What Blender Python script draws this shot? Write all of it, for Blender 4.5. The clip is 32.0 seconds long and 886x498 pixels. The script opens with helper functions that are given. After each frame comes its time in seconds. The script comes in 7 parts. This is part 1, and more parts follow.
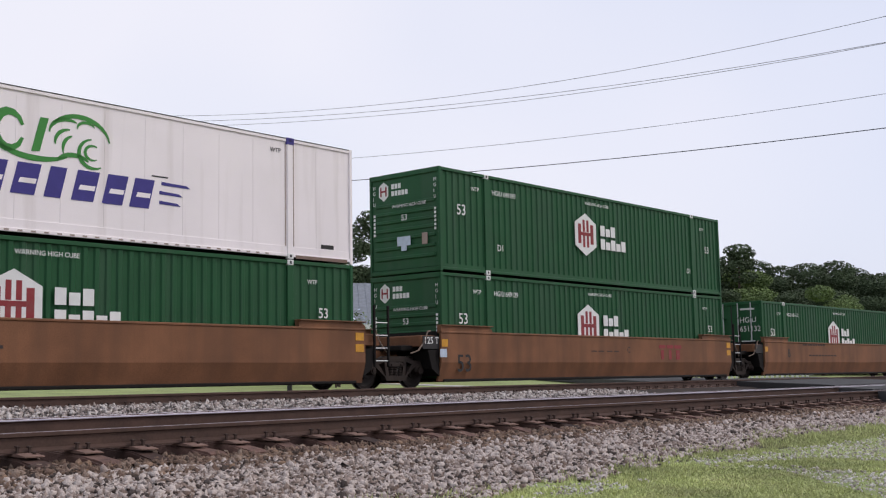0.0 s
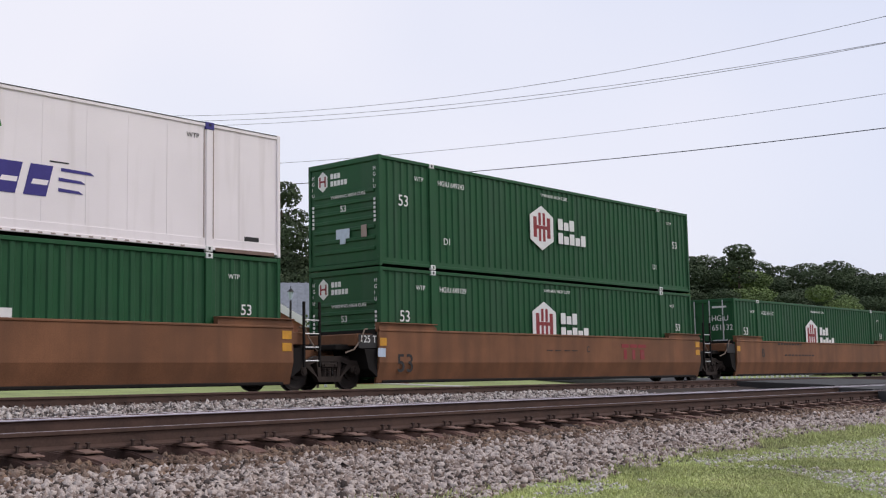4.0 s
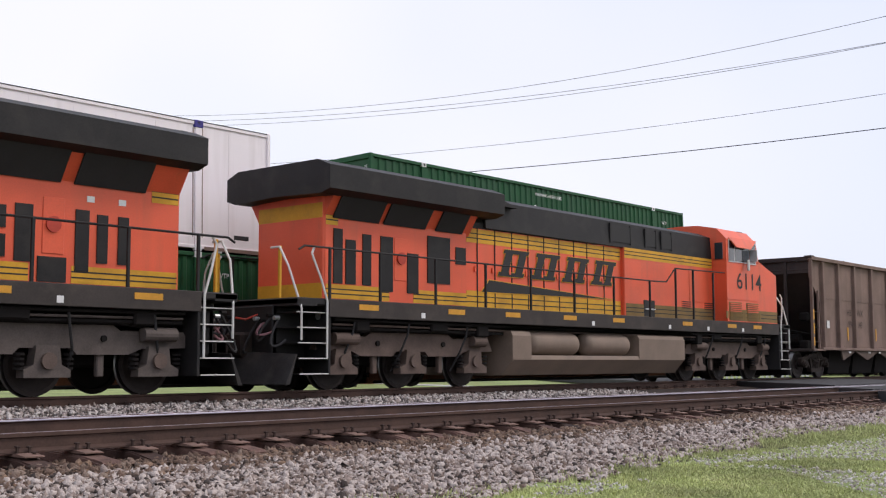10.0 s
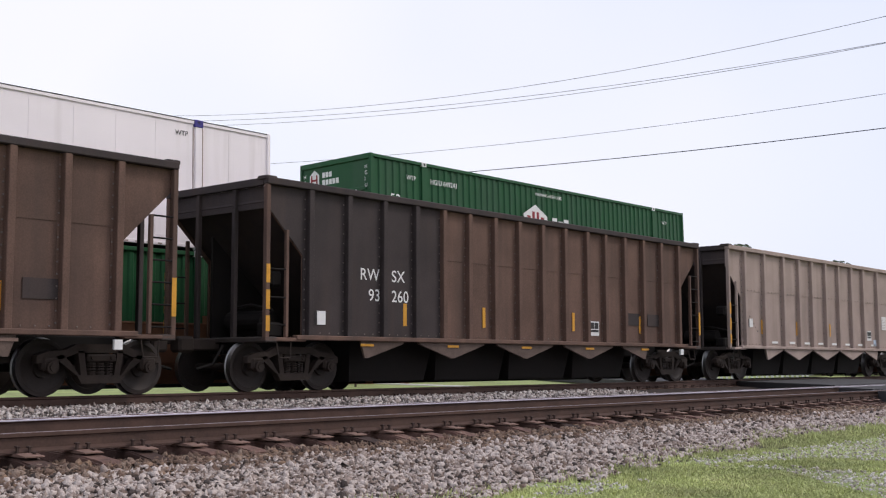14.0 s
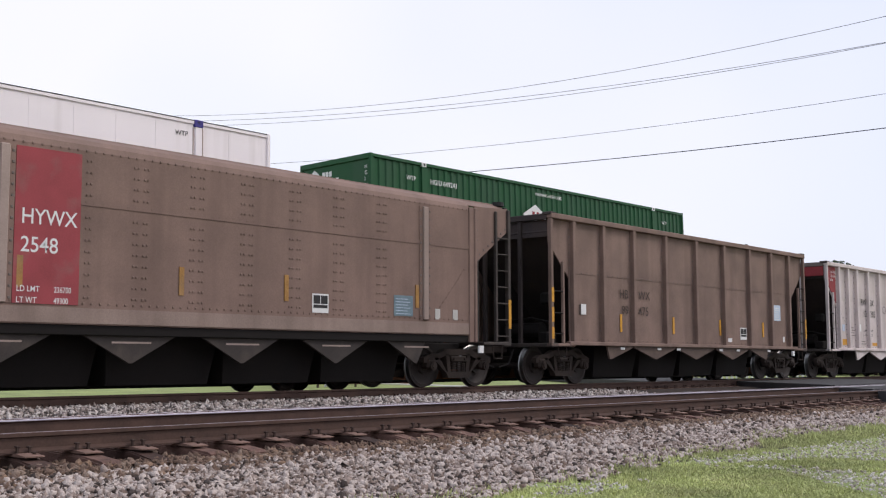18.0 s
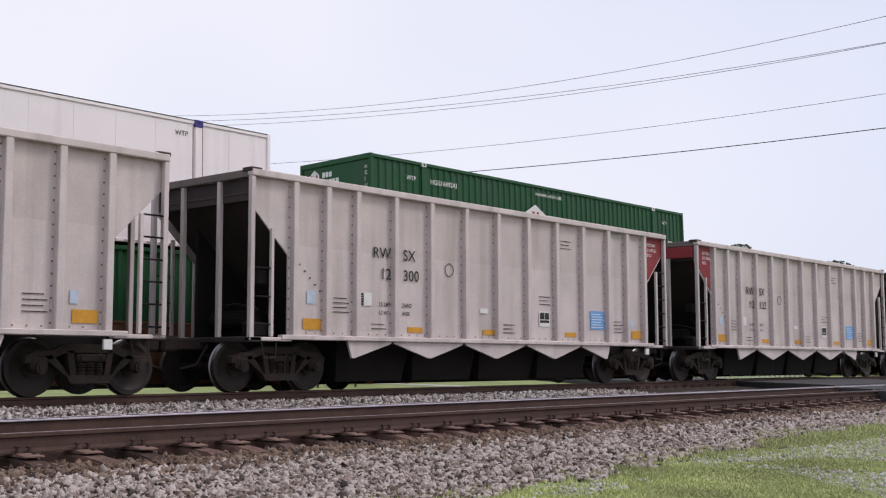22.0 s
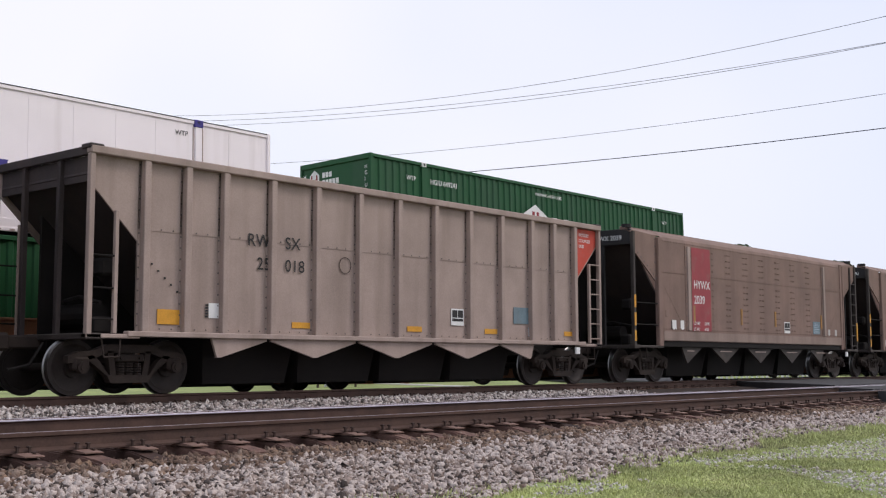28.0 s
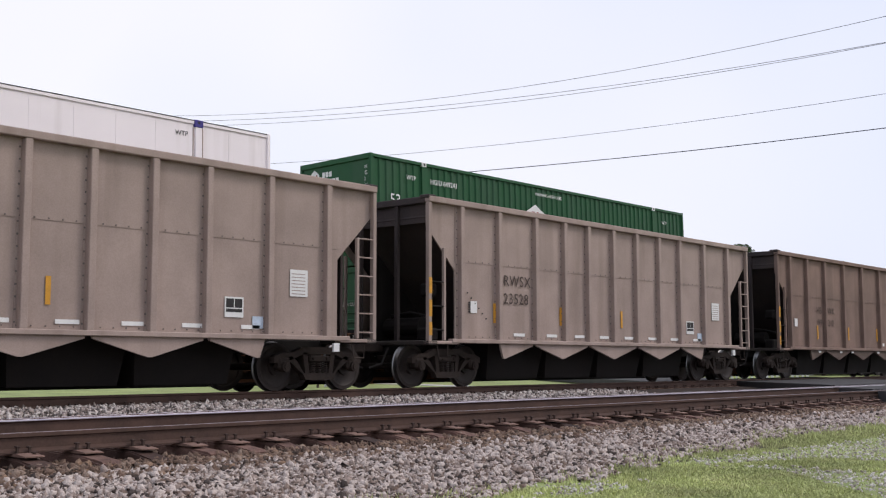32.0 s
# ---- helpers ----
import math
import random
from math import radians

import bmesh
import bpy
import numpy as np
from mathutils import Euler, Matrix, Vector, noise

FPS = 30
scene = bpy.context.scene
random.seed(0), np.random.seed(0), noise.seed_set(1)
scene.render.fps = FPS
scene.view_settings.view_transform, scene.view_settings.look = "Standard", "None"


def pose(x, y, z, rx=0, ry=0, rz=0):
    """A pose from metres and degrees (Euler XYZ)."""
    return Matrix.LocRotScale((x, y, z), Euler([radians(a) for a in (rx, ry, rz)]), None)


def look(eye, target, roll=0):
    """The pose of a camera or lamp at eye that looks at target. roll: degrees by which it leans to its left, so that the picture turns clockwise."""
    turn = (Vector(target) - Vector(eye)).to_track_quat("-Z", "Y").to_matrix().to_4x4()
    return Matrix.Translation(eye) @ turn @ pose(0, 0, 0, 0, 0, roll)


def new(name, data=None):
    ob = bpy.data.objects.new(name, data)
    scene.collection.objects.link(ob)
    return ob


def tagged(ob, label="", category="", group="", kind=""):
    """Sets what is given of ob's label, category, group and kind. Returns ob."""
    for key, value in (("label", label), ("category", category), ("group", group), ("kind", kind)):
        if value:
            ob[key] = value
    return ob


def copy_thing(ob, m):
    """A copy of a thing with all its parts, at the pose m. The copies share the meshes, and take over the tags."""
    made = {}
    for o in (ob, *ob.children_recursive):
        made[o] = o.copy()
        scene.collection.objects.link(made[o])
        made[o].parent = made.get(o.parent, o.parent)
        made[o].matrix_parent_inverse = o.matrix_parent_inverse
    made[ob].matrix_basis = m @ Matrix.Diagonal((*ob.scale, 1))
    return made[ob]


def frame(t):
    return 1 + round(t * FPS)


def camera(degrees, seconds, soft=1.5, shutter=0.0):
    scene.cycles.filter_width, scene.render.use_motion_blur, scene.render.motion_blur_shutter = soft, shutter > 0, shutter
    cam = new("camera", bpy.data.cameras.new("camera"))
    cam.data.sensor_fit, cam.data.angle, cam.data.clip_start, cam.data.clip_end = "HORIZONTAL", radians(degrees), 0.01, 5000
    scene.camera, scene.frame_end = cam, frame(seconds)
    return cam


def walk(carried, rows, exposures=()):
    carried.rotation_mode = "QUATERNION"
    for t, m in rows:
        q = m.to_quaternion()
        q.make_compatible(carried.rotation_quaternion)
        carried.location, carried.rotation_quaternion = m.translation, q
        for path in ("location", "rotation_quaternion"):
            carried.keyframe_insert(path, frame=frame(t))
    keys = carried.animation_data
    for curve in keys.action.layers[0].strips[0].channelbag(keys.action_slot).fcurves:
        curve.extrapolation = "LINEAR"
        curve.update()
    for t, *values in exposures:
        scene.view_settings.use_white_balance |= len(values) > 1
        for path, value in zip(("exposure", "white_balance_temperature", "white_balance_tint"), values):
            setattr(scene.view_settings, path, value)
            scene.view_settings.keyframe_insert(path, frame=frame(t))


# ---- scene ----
# The camera stands still beside the tracks; x runs along the rails, y away from it, z = 0 on the middle track's rails.
EYE = Vector((0.0, 0.0, 0.496))
YAW, PITCH, ROLL = radians(49.3), radians(5.68), -0.12
VIEW = Vector((math.sin(YAW) * math.cos(PITCH), math.cos(YAW) * math.cos(PITCH), math.sin(PITCH)))
cam = camera(41.857, 32.0, soft=1.2)
STILL = look(EYE, EYE + VIEW, ROLL)
walk(cam, [(0.0, STILL), (32.0, STILL)], exposures=[(t, e, 6620, 15) for t, e in ((0.0, -0.04), (8.8, -0.04), (10.0, 0.12), (12.0, 0.10), (17.0, 0.12), (18.6, 0.12), (20.0, -0.02), (23.2, -0.02), (25.0, 0.06), (28.0, 0.09), (32.0, 0.09))])

# tracks: centre line, height of the rails, tilt
NEAR_Y, MID_Y, FAR_Y = 10.85, 17.6, 21.72
NEAR_Z, MID_Z, FAR_Z = -0.10, 0.0, -0.15
FAR_LEAN = -1.25
SPEED = 14.65          # of the passing train, metres a second


def train_lag(t):
    """How far the passing train falls behind its steady speed at the very end, in metres."""
    knots = ((0.0, 0.0), (29.5, 0.0), (30.0, 0.45), (31.0, 0.60), (32.0, 0.72))
    for (t0, a), (t1, b) in zip(knots, knots[1:]):
        if t <= t1:
            return a + (b - a) * (t - t0) / (t1 - t0)
    return knots[-1][1]


def stack_shift(t):
    """How far the container train still has to roll before it stops."""
    return 0.074 * max(0.0, 6.02 - t) ** 2


# ---- world and sun: a bright, thinly overcast sky ----
world = bpy.data.worlds.new("overcast_sky")
scene.world = world
world.use_nodes = True
wn, wl = world.node_tree.nodes, world.node_tree.links
bg = wn["Background"]
sky = wn.new("ShaderNodeTexSky")
sky.sky_type, sky.sun_disc = "NISHITA", False
sky.sun_elevation, sky.sun_rotation = radians(52), radians(128)
sky.air_density, sky.dust_density = 1.0, 2.0
dim = wn.new("ShaderNodeVectorMath")
dim.operation = "SCALE"
dim.inputs["Scale"].default_value = 0.13
haze = wn.new("ShaderNodeTexNoise")
haze.inputs["Scale"].default_value = 1.3
haze.inputs["Detail"].default_value = 3.0
haze.inputs["Roughness"].default_value = 0.45
ramp = wn.new("ShaderNodeValToRGB")
ramp.color_ramp.elements[0].position, ramp.color_ramp.elements[1].position = 0.36, 0.60
ramp.color_ramp.elements[0].color = (0.66, 0.75, 0.92, 1)
ramp.color_ramp.elements[1].color = (0.90, 0.925, 1.0, 1)
cover = wn.new("ShaderNodeMix")
cover.data_type = "RGBA"
cover.inputs["Factor"].default_value = 0.86
wl.new(sky.outputs["Color"], dim.inputs[0])
wl.new(haze.outputs["Fac"], ramp.inputs["Fac"])
wl.new(dim.outputs["Vector"], cover.inputs["A"])
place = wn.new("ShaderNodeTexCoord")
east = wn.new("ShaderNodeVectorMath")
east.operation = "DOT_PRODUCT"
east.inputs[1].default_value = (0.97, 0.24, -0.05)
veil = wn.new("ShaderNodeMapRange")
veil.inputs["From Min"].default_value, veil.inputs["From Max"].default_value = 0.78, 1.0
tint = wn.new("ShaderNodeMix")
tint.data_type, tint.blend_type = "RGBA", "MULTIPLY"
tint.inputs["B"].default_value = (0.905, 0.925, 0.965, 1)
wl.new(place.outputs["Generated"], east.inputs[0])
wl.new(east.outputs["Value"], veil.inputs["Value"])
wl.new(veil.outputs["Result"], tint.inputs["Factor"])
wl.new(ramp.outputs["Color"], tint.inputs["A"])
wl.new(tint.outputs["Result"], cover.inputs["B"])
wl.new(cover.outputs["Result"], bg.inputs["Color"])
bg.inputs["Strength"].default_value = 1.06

sun = new("sun", bpy.data.lights.new("sun", "SUN"))
sun.data.energy, sun.data.angle, sun.data.color = 1.2, radians(14), (1.0, 0.96, 0.9)
sun.matrix_world = look((75, -42, 85), (15, 12, 0))


# ---- materials ----
def material(name, colour, rough=0.6, metal=0.0, vary=0.12, scale=3.0, grain=40.0, bump=0.0, dirt=None, dirt_amount=0.0,
             streak=False, island=0.0, per_object=0.0, glow=0.0, coat=0.0, mixture=None):
    """A painted or raw surface: base colour, blotches at two scales, optional dirt and rain streaks, fine relief."""
    m = bpy.data.materials.new(name)
    m.use_nodes = True
    nodes, links = m.node_tree.nodes, m.node_tree.links
    b = nodes["Principled BSDF"]
    b.inputs["Roughness"].default_value, b.inputs["Metallic"].default_value = rough, metal
    b.inputs["Coat Weight"].default_value = coat
    if rough >= 0.5 and metal < 0.3:
        b.inputs["Specular IOR Level"].default_value = 0.22
    tc = nodes.new("ShaderNodeTexCoord")
    mp = nodes.new("ShaderNodeMapping")
    links.new(tc.outputs["Object"], mp.inputs["Vector"])

    def noise_node(s, detail, stretch=None):
        n = nodes.new("ShaderNodeTexNoise")
        n.inputs["Scale"].default_value, n.inputs["Detail"].default_value = s, detail
        if stretch:
            k = nodes.new("ShaderNodeMapping")
            k.inputs["Scale"].default_value = stretch
            links.new(tc.outputs["Object"], k.inputs["Vector"])
            links.new(k.outputs["Vector"], n.inputs["Vector"])
        else:
            links.new(mp.outputs["Vector"], n.inputs["Vector"])
        return n

    def mixed(fac, a, c, mode="MIX"):
        x = nodes.new("ShaderNodeMix")
        x.data_type, x.blend_type = "RGBA", mode
        for sock, val in (("Factor", fac), ("A", a), ("B", c)):
            if isinstance(val, (int, float)):
                x.inputs[sock].default_value = val
            elif isinstance(val, tuple):
                x.inputs[sock].default_value = (*val[:3], 1)
            else:
                links.new(val, x.inputs[sock])
        return x.outputs["Result"]

    def ramped(src, lo, hi):
        r = nodes.new("ShaderNodeMapRange")
        r.inputs["From Min"].default_value, r.inputs["From Max"].default_value = lo, hi
        links.new(src, r.inputs["Value"])
        return r.outputs["Result"]

    big, small = noise_node(scale, 4), noise_node(grain, 3)
    dark = tuple(c * (1 - 1.6 * vary) for c in colour)
    light = tuple(min(1, c * (1 + 1.6 * vary)) for c in colour)
    out = mixed(ramped(big.outputs["Fac"], 0.3, 0.7), dark, light)
    out = mixed(0.35, out, mixed(ramped(small.outputs["Fac"], 0.3, 0.7), dark, light))
    if dirt:
        d = noise_node(2.2 if not streak else 1.0, 5, (2.5, 2.5, 0.18) if streak else None)
        f = ramped(d.outputs["Fac"], 0.62 - 0.35 * dirt_amount, 0.9)
        k = nodes.new("ShaderNodeMath")
        k.operation = "MULTIPLY"
        k.inputs[1].default_value = min(1.0, 0.4 + dirt_amount)
        links.new(f, k.inputs[0])
        out = mixed(k.outputs[0], out, dirt)
    if island or per_object:
        src = nodes.new("ShaderNodeNewGeometry").outputs["Random Per Island"] if island else nodes.new("ShaderNodeObjectInfo").outputs["Random"]
        amount = island or per_object
        out = mixed(ramped(src, 0, 1), mixed(1.0, out, (1 - amount,) * 3, "MULTIPLY"), mixed(1.0, out, (1 + amount,) * 3, "MULTIPLY"))
    if mixture:
        pick = nodes.new("ShaderNodeValToRGB")
        pick.color_ramp.interpolation = "CONSTANT"
        for i, col in enumerate(mixture):
            e = pick.color_ramp.elements[i] if i < 2 else pick.color_ramp.elements.new(0.5)
            e.position = i / len(mixture)
            e.color = (*col, 1)
        for i, col in enumerate(mixture):
            pick.color_ramp.elements[i].color = (*col, 1)
        links.new(nodes.new("ShaderNodeNewGeometry").outputs["Random Per Island"], pick.inputs["Fac"])
        out = mixed(0.9, out, mixed(1.0, pick.outputs["Color"], mixed(ramped(small.outputs["Fac"], 0.2, 0.8), (0.7, 0.7, 0.7), (1.3, 1.3, 1.3)), "MULTIPLY"))
    links.new(out, b.inputs["Base Color"])
    if bump:
        bp = nodes.new("ShaderNodeBump")
        bp.inputs["Strength"].default_value, bp.inputs["Distance"].default_value = 0.6, bump
        links.new(small.outputs["Fac"], bp.inputs["Height"])
        links.new(bp.outputs["Normal"], b.inputs["Normal"])
    rr = nodes.new("ShaderNodeMapRange")
    rr.inputs["To Min"].default_value, rr.inputs["To Max"].default_value = max(0.02, rough - 0.12), min(1, rough + 0.12)
    links.new(big.outputs["Fac"], rr.inputs["Value"])
    links.new(rr.outputs["Result"], b.inputs["Roughness"])
    if glow:
        b.inputs["Emission Color"].default_value, b.inputs["Emission Strength"].default_value = (1, 0.93, 0.8, 1), glow
    return m


DUST = (0.23, 0.19, 0.155)
BLACKISH = (0.035, 0.03, 0.028)
M = dict(
    green=material("green_paint", (0.014, 0.082, 0.030), 0.5, vary=0.10, scale=1.2, dirt=(0.045, 0.092, 0.055), dirt_amount=0.42, streak=True),
    white_box=material("white_painted_steel", (0.90, 0.825, 0.825), 0.5, vary=0.03, scale=0.7, dirt=(0.55, 0.47, 0.43), dirt_amount=0.24, streak=True),
    well=material("faded_ochre_paint", (0.205, 0.090, 0.045), 0.65, vary=0.26, scale=0.9, dirt=(0.12, 0.06, 0.035), dirt_amount=0.55, streak=True),
    truck=material("grimy_cast_steel", (0.034, 0.024, 0.0195), 0.75, vary=0.25, scale=4, bump=0.004),
    wheel=material("brown_wheel_steel", (0.030, 0.0225, 0.0195), 0.6, vary=0.2, scale=5),
    tread=material("polished_wheel_tread", (0.24, 0.235, 0.23), 0.4, metal=1.0, vary=0.06),
    # near-black: the shade beneath the cars is put into this colour
    under=material("shaded_black_underframe", (0.0105, 0.0082, 0.0074), 0.8, vary=0.25, scale=2),
    white=material("white_lettering", (0.75, 0.74, 0.72), 0.6, vary=0.04, scale=6),
    black=material("black_lettering", (0.035, 0.033, 0.033), 0.6, vary=0.1),
    red=material("red_paint", (0.27, 0.040, 0.045), 0.6, vary=0.12, scale=2, dirt=DUST, dirt_amount=0.2),
    bright_red=material("orange_red_paint", (0.52, 0.075, 0.05), 0.6, vary=0.12, scale=2, dirt=DUST, dirt_amount=0.2),
    yellow=material("yellow_reflector", (0.62, 0.30, 0.04), 0.5, vary=0.12, scale=5),
    faded_red=material("faded_red_panel", (0.32, 0.062, 0.070), 0.65, vary=0.12, scale=2, dirt=DUST, dirt_amount=0.25),
    blue=material("pale_blue_sticker", (0.16, 0.38, 0.72), 0.5, vary=0.05),
    teal=material("faded_teal_sticker", (0.15, 0.21, 0.24), 0.6, vary=0.12, scale=5, dirt=DUST, dirt_amount=0.3),
    faded_yellow=material("dusty_yellow_reflector", (0.36, 0.19, 0.06), 0.65, vary=0.2, scale=5, dirt=DUST, dirt_amount=0.4),
    pale=material("faded_pale_sticker", (0.50, 0.58, 0.68), 0.5, vary=0.08, scale=8),
    rail_top=material("polished_rail_head", (0.50, 0.47, 0.53), 0.42, metal=1.0, vary=0.08, scale=2),
    rail_dull=material("dull_rail_head", (0.16, 0.125, 0.11), 0.6, metal=0.5, vary=0.15, scale=2),
    spike=material("rusty_rail_spike", (0.055, 0.036, 0.030), 0.8, vary=0.25, scale=9),
    rusty_ballast=material("rust_stained_ballast", (0.25, 0.18, 0.14), 0.9, vary=0.25, scale=14, grain=60, bump=0.02, mixture=((0.199, 0.138, 0.103), (0.052, 0.036, 0.028), (0.257, 0.190, 0.147), (0.142, 0.090, 0.065), (0.342, 0.280, 0.233), (0.085, 0.061, 0.048), (0.247, 0.157, 0.104))),
    gravel=material("pale_gravel", (0.42, 0.39, 0.36), 0.9, vary=0.2, scale=14, grain=60, bump=0.01, mixture=((0.52, 0.47, 0.43), (0.26, 0.22, 0.19), (0.62, 0.58, 0.55), (0.33, 0.28, 0.24), (0.44, 0.385, 0.34))),
    rail=material("rusty_rail", (0.078, 0.046, 0.036), 0.75, vary=0.2, scale=3, bump=0.002),
    tie=material("weathered_tie", (0.098, 0.056, 0.044), 0.9, vary=0.35, scale=6, grain=60, bump=0.012, per_object=0.6),
    plate=material("rusty_tie_plate", (0.20, 0.122, 0.095), 0.8, vary=0.25, scale=8),
    ballast=material("grey_ballast", (0.27, 0.235, 0.215), 0.9, vary=0.25, scale=14, grain=60, bump=0.02, mixture=((0.221, 0.161, 0.131), (0.046, 0.033, 0.028), (0.313, 0.244, 0.207), (0.150, 0.100, 0.076), (0.52, 0.44, 0.395), (0.087, 0.063, 0.051), (0.276, 0.179, 0.120), (0.193, 0.143, 0.118), (0.350, 0.282, 0.247))),
    # darker than the stones: shade in the gaps between them, put into the colour
    bed=material("shaded_ballast_bed", (0.045, 0.033, 0.027), 0.95, vary=0.35, scale=12, grain=45, bump=0.03),
    pale_ballast=material("pale_ballast", (0.42, 0.40, 0.40), 0.9, vary=0.2, scale=14, grain=60, bump=0.02, mixture=((0.42, 0.35, 0.315), (0.10, 0.08, 0.07), (0.56, 0.50, 0.46), (0.13, 0.10, 0.086), (0.31, 0.25, 0.215))),
    grass=material("mown_grass", (0.25, 0.30, 0.11), 0.9, vary=0.3, scale=0.9, grain=22, bump=0.03, dirt=(0.27, 0.235, 0.15), dirt_amount=0.4),
    blade=material("grass_blades", (0.44, 0.47, 0.205), 0.8, vary=0.22, scale=0.9, island=0.3, dirt=(0.36, 0.31, 0.18), dirt_amount=0.3),
    asphalt=material("grey_asphalt", (0.058, 0.056, 0.057), 0.85, vary=0.15, scale=2, grain=80, bump=0.004),
    concrete=material("pale_concrete", (0.50, 0.48, 0.45), 0.85, vary=0.1, scale=3, bump=0.002),
    alu=material("dull_aluminium_sheet", (0.64, 0.555, 0.535), 0.55, metal=0.15, vary=0.10, scale=1.1, dirt=(0.26, 0.215, 0.185), dirt_amount=0.3, streak=True),
    taupe=material("dust_grey_hopper_sheet", (0.365, 0.280, 0.242), 0.7, vary=0.13, scale=1.0, dirt=(0.19, 0.14, 0.115), dirt_amount=0.35, streak=True),
    smooth_sheet=material("brown_grey_smooth_sheet", (0.228, 0.150, 0.122), 0.7, vary=0.15, scale=1.0, dirt=(0.14, 0.09, 0.072), dirt_amount=0.4, streak=True),
    umber=material("brown_hopper_sheet", (0.222, 0.150, 0.122), 0.75, vary=0.2, scale=1.0, dirt=(0.12, 0.08, 0.064), dirt_amount=0.4, streak=True),
    tan_brown=material("dusty_tan_hopper_sheet", (0.278, 0.205, 0.172), 0.75, vary=0.16, scale=1.0, dirt=(0.16, 0.11, 0.09), dirt_amount=0.4, streak=True),
    alu_upper=material("dusty_aluminium_sheet", (0.60, 0.52, 0.495), 0.6, metal=0.1, vary=0.1, scale=1.1, dirt=(0.24, 0.2, 0.17), dirt_amount=0.35, streak=True),
    rivet=material("dark_rivet", (0.17, 0.14, 0.125), 0.8),
    rust_brown=material("rust_brown_hopper_sheet", (0.138, 0.082, 0.062), 0.75, vary=0.25, scale=0.9, dirt=(0.06, 0.042, 0.036), dirt_amount=0.5, streak=True),
    faded=material("faded_dark_lettering", (0.082, 0.060, 0.052), 0.75, vary=0.25, scale=5, dirt=(0.2, 0.14, 0.11), dirt_amount=0.12),
    # soot of the black panels, and the shade of hopper ends, as one colour
    dark=material("sooty_shaded_sheet", (0.046, 0.036, 0.035), 0.7, vary=0.25, scale=1.0, dirt=(0.075, 0.05, 0.042), dirt_amount=0.35, streak=True),
    orange=material("orange_locomotive_paint", (0.80, 0.112, 0.044), 0.45, vary=0.09, scale=0.9, dirt=(0.42, 0.11, 0.05), dirt_amount=0.30, streak=True),
    loco_black=material("black_locomotive_paint", (0.024, 0.022, 0.022), 0.55, vary=0.25, scale=1.5, dirt=(0.06, 0.052, 0.046), dirt_amount=0.3),
    stripe=material("yellow_stripe", (0.70, 0.36, 0.035), 0.5, vary=0.1, scale=2, dirt=(0.3, 0.15, 0.04), dirt_amount=0.3),
    silver=material("silver_tank_paint", (0.33, 0.29, 0.275), 0.45, metal=0.4, vary=0.08, scale=1.2, dirt=(0.2, 0.17, 0.15), dirt_amount=0.3, streak=True),
    tan_tank=material("dust_covered_tank", (0.23, 0.17, 0.13), 0.65, vary=0.14, scale=1.5),
    grey_truck=material("grey_locomotive_truck", (0.108, 0.087, 0.077), 0.7, vary=0.2, scale=3, bump=0.003),
    rust_truck=material("dusty_locomotive_truck", (0.12, 0.085, 0.07), 0.75, vary=0.2, scale=3, bump=0.003),
    screen=material("reflective_windscreen", (0.42, 0.44, 0.50), 0.08, metal=0.75, vary=0.05),
    sill=material("dusty_grey_sill", (0.050, 0.041, 0.037), 0.65, vary=0.2, scale=1.5, dirt=(0.11, 0.085, 0.07), dirt_amount=0.35),
    plough=material("dusty_black_plough", (0.030, 0.027, 0.026), 0.7, vary=0.3, scale=2.5, dirt=(0.085, 0.07, 0.06), dirt_amount=0.45),
    hose=material("faded_pink_hose", (0.28, 0.14, 0.15), 0.7),
    dirty_stripe=material("grimy_yellow_stripe", (0.24, 0.15, 0.055), 0.65, vary=0.15, scale=2, dirt=(0.14, 0.10, 0.06), dirt_amount=0.45),
    glass=material("dark_cab_glass", (0.03, 0.035, 0.04), 0.06, vary=0.05, coat=0.6),
    frame=material("aluminium_window_frame", (0.55, 0.55, 0.55), 0.4, metal=0.6, vary=0.05),
    rail_white=material("white_handrail", (0.64, 0.62, 0.58), 0.5, vary=0.06),
    lamp=material("lit_headlight", (0.9, 0.9, 0.85), 0.2, glow=2.5),
    purple=material("indigo_logo_paint", (0.055, 0.045, 0.22), 0.5, vary=0.08),
    logo_green=material("leaf_green_logo_paint", (0.05, 0.24, 0.05), 0.5, vary=0.08),
    brick=material("red_brick_wall", (0.30, 0.12, 0.08), 0.85, vary=0.2, scale=6),
    roof=material("grey_shingle_roof", (0.22, 0.235, 0.26), 0.85, vary=0.15, scale=5),
    trim=material("white_painted_trim", (0.75, 0.74, 0.72), 0.6, vary=0.04),
    bark=material("grey_brown_bark", (0.09, 0.065, 0.05), 0.9, vary=0.3, scale=5, bump=0.02),
    leaf=material("dark_foliage", (0.056, 0.079, 0.039), 0.85, vary=0.3, scale=0.25, island=0.22),
    leaf_light=material("light_foliage", (0.115, 0.165, 0.055), 0.8, vary=0.3, scale=0.35, island=0.35),
    wire=material("black_cable", (0.07, 0.07, 0.08), 0.6),
    wood=material("weathered_pole", (0.13, 0.10, 0.08), 0.9, vary=0.25, scale=6),
)


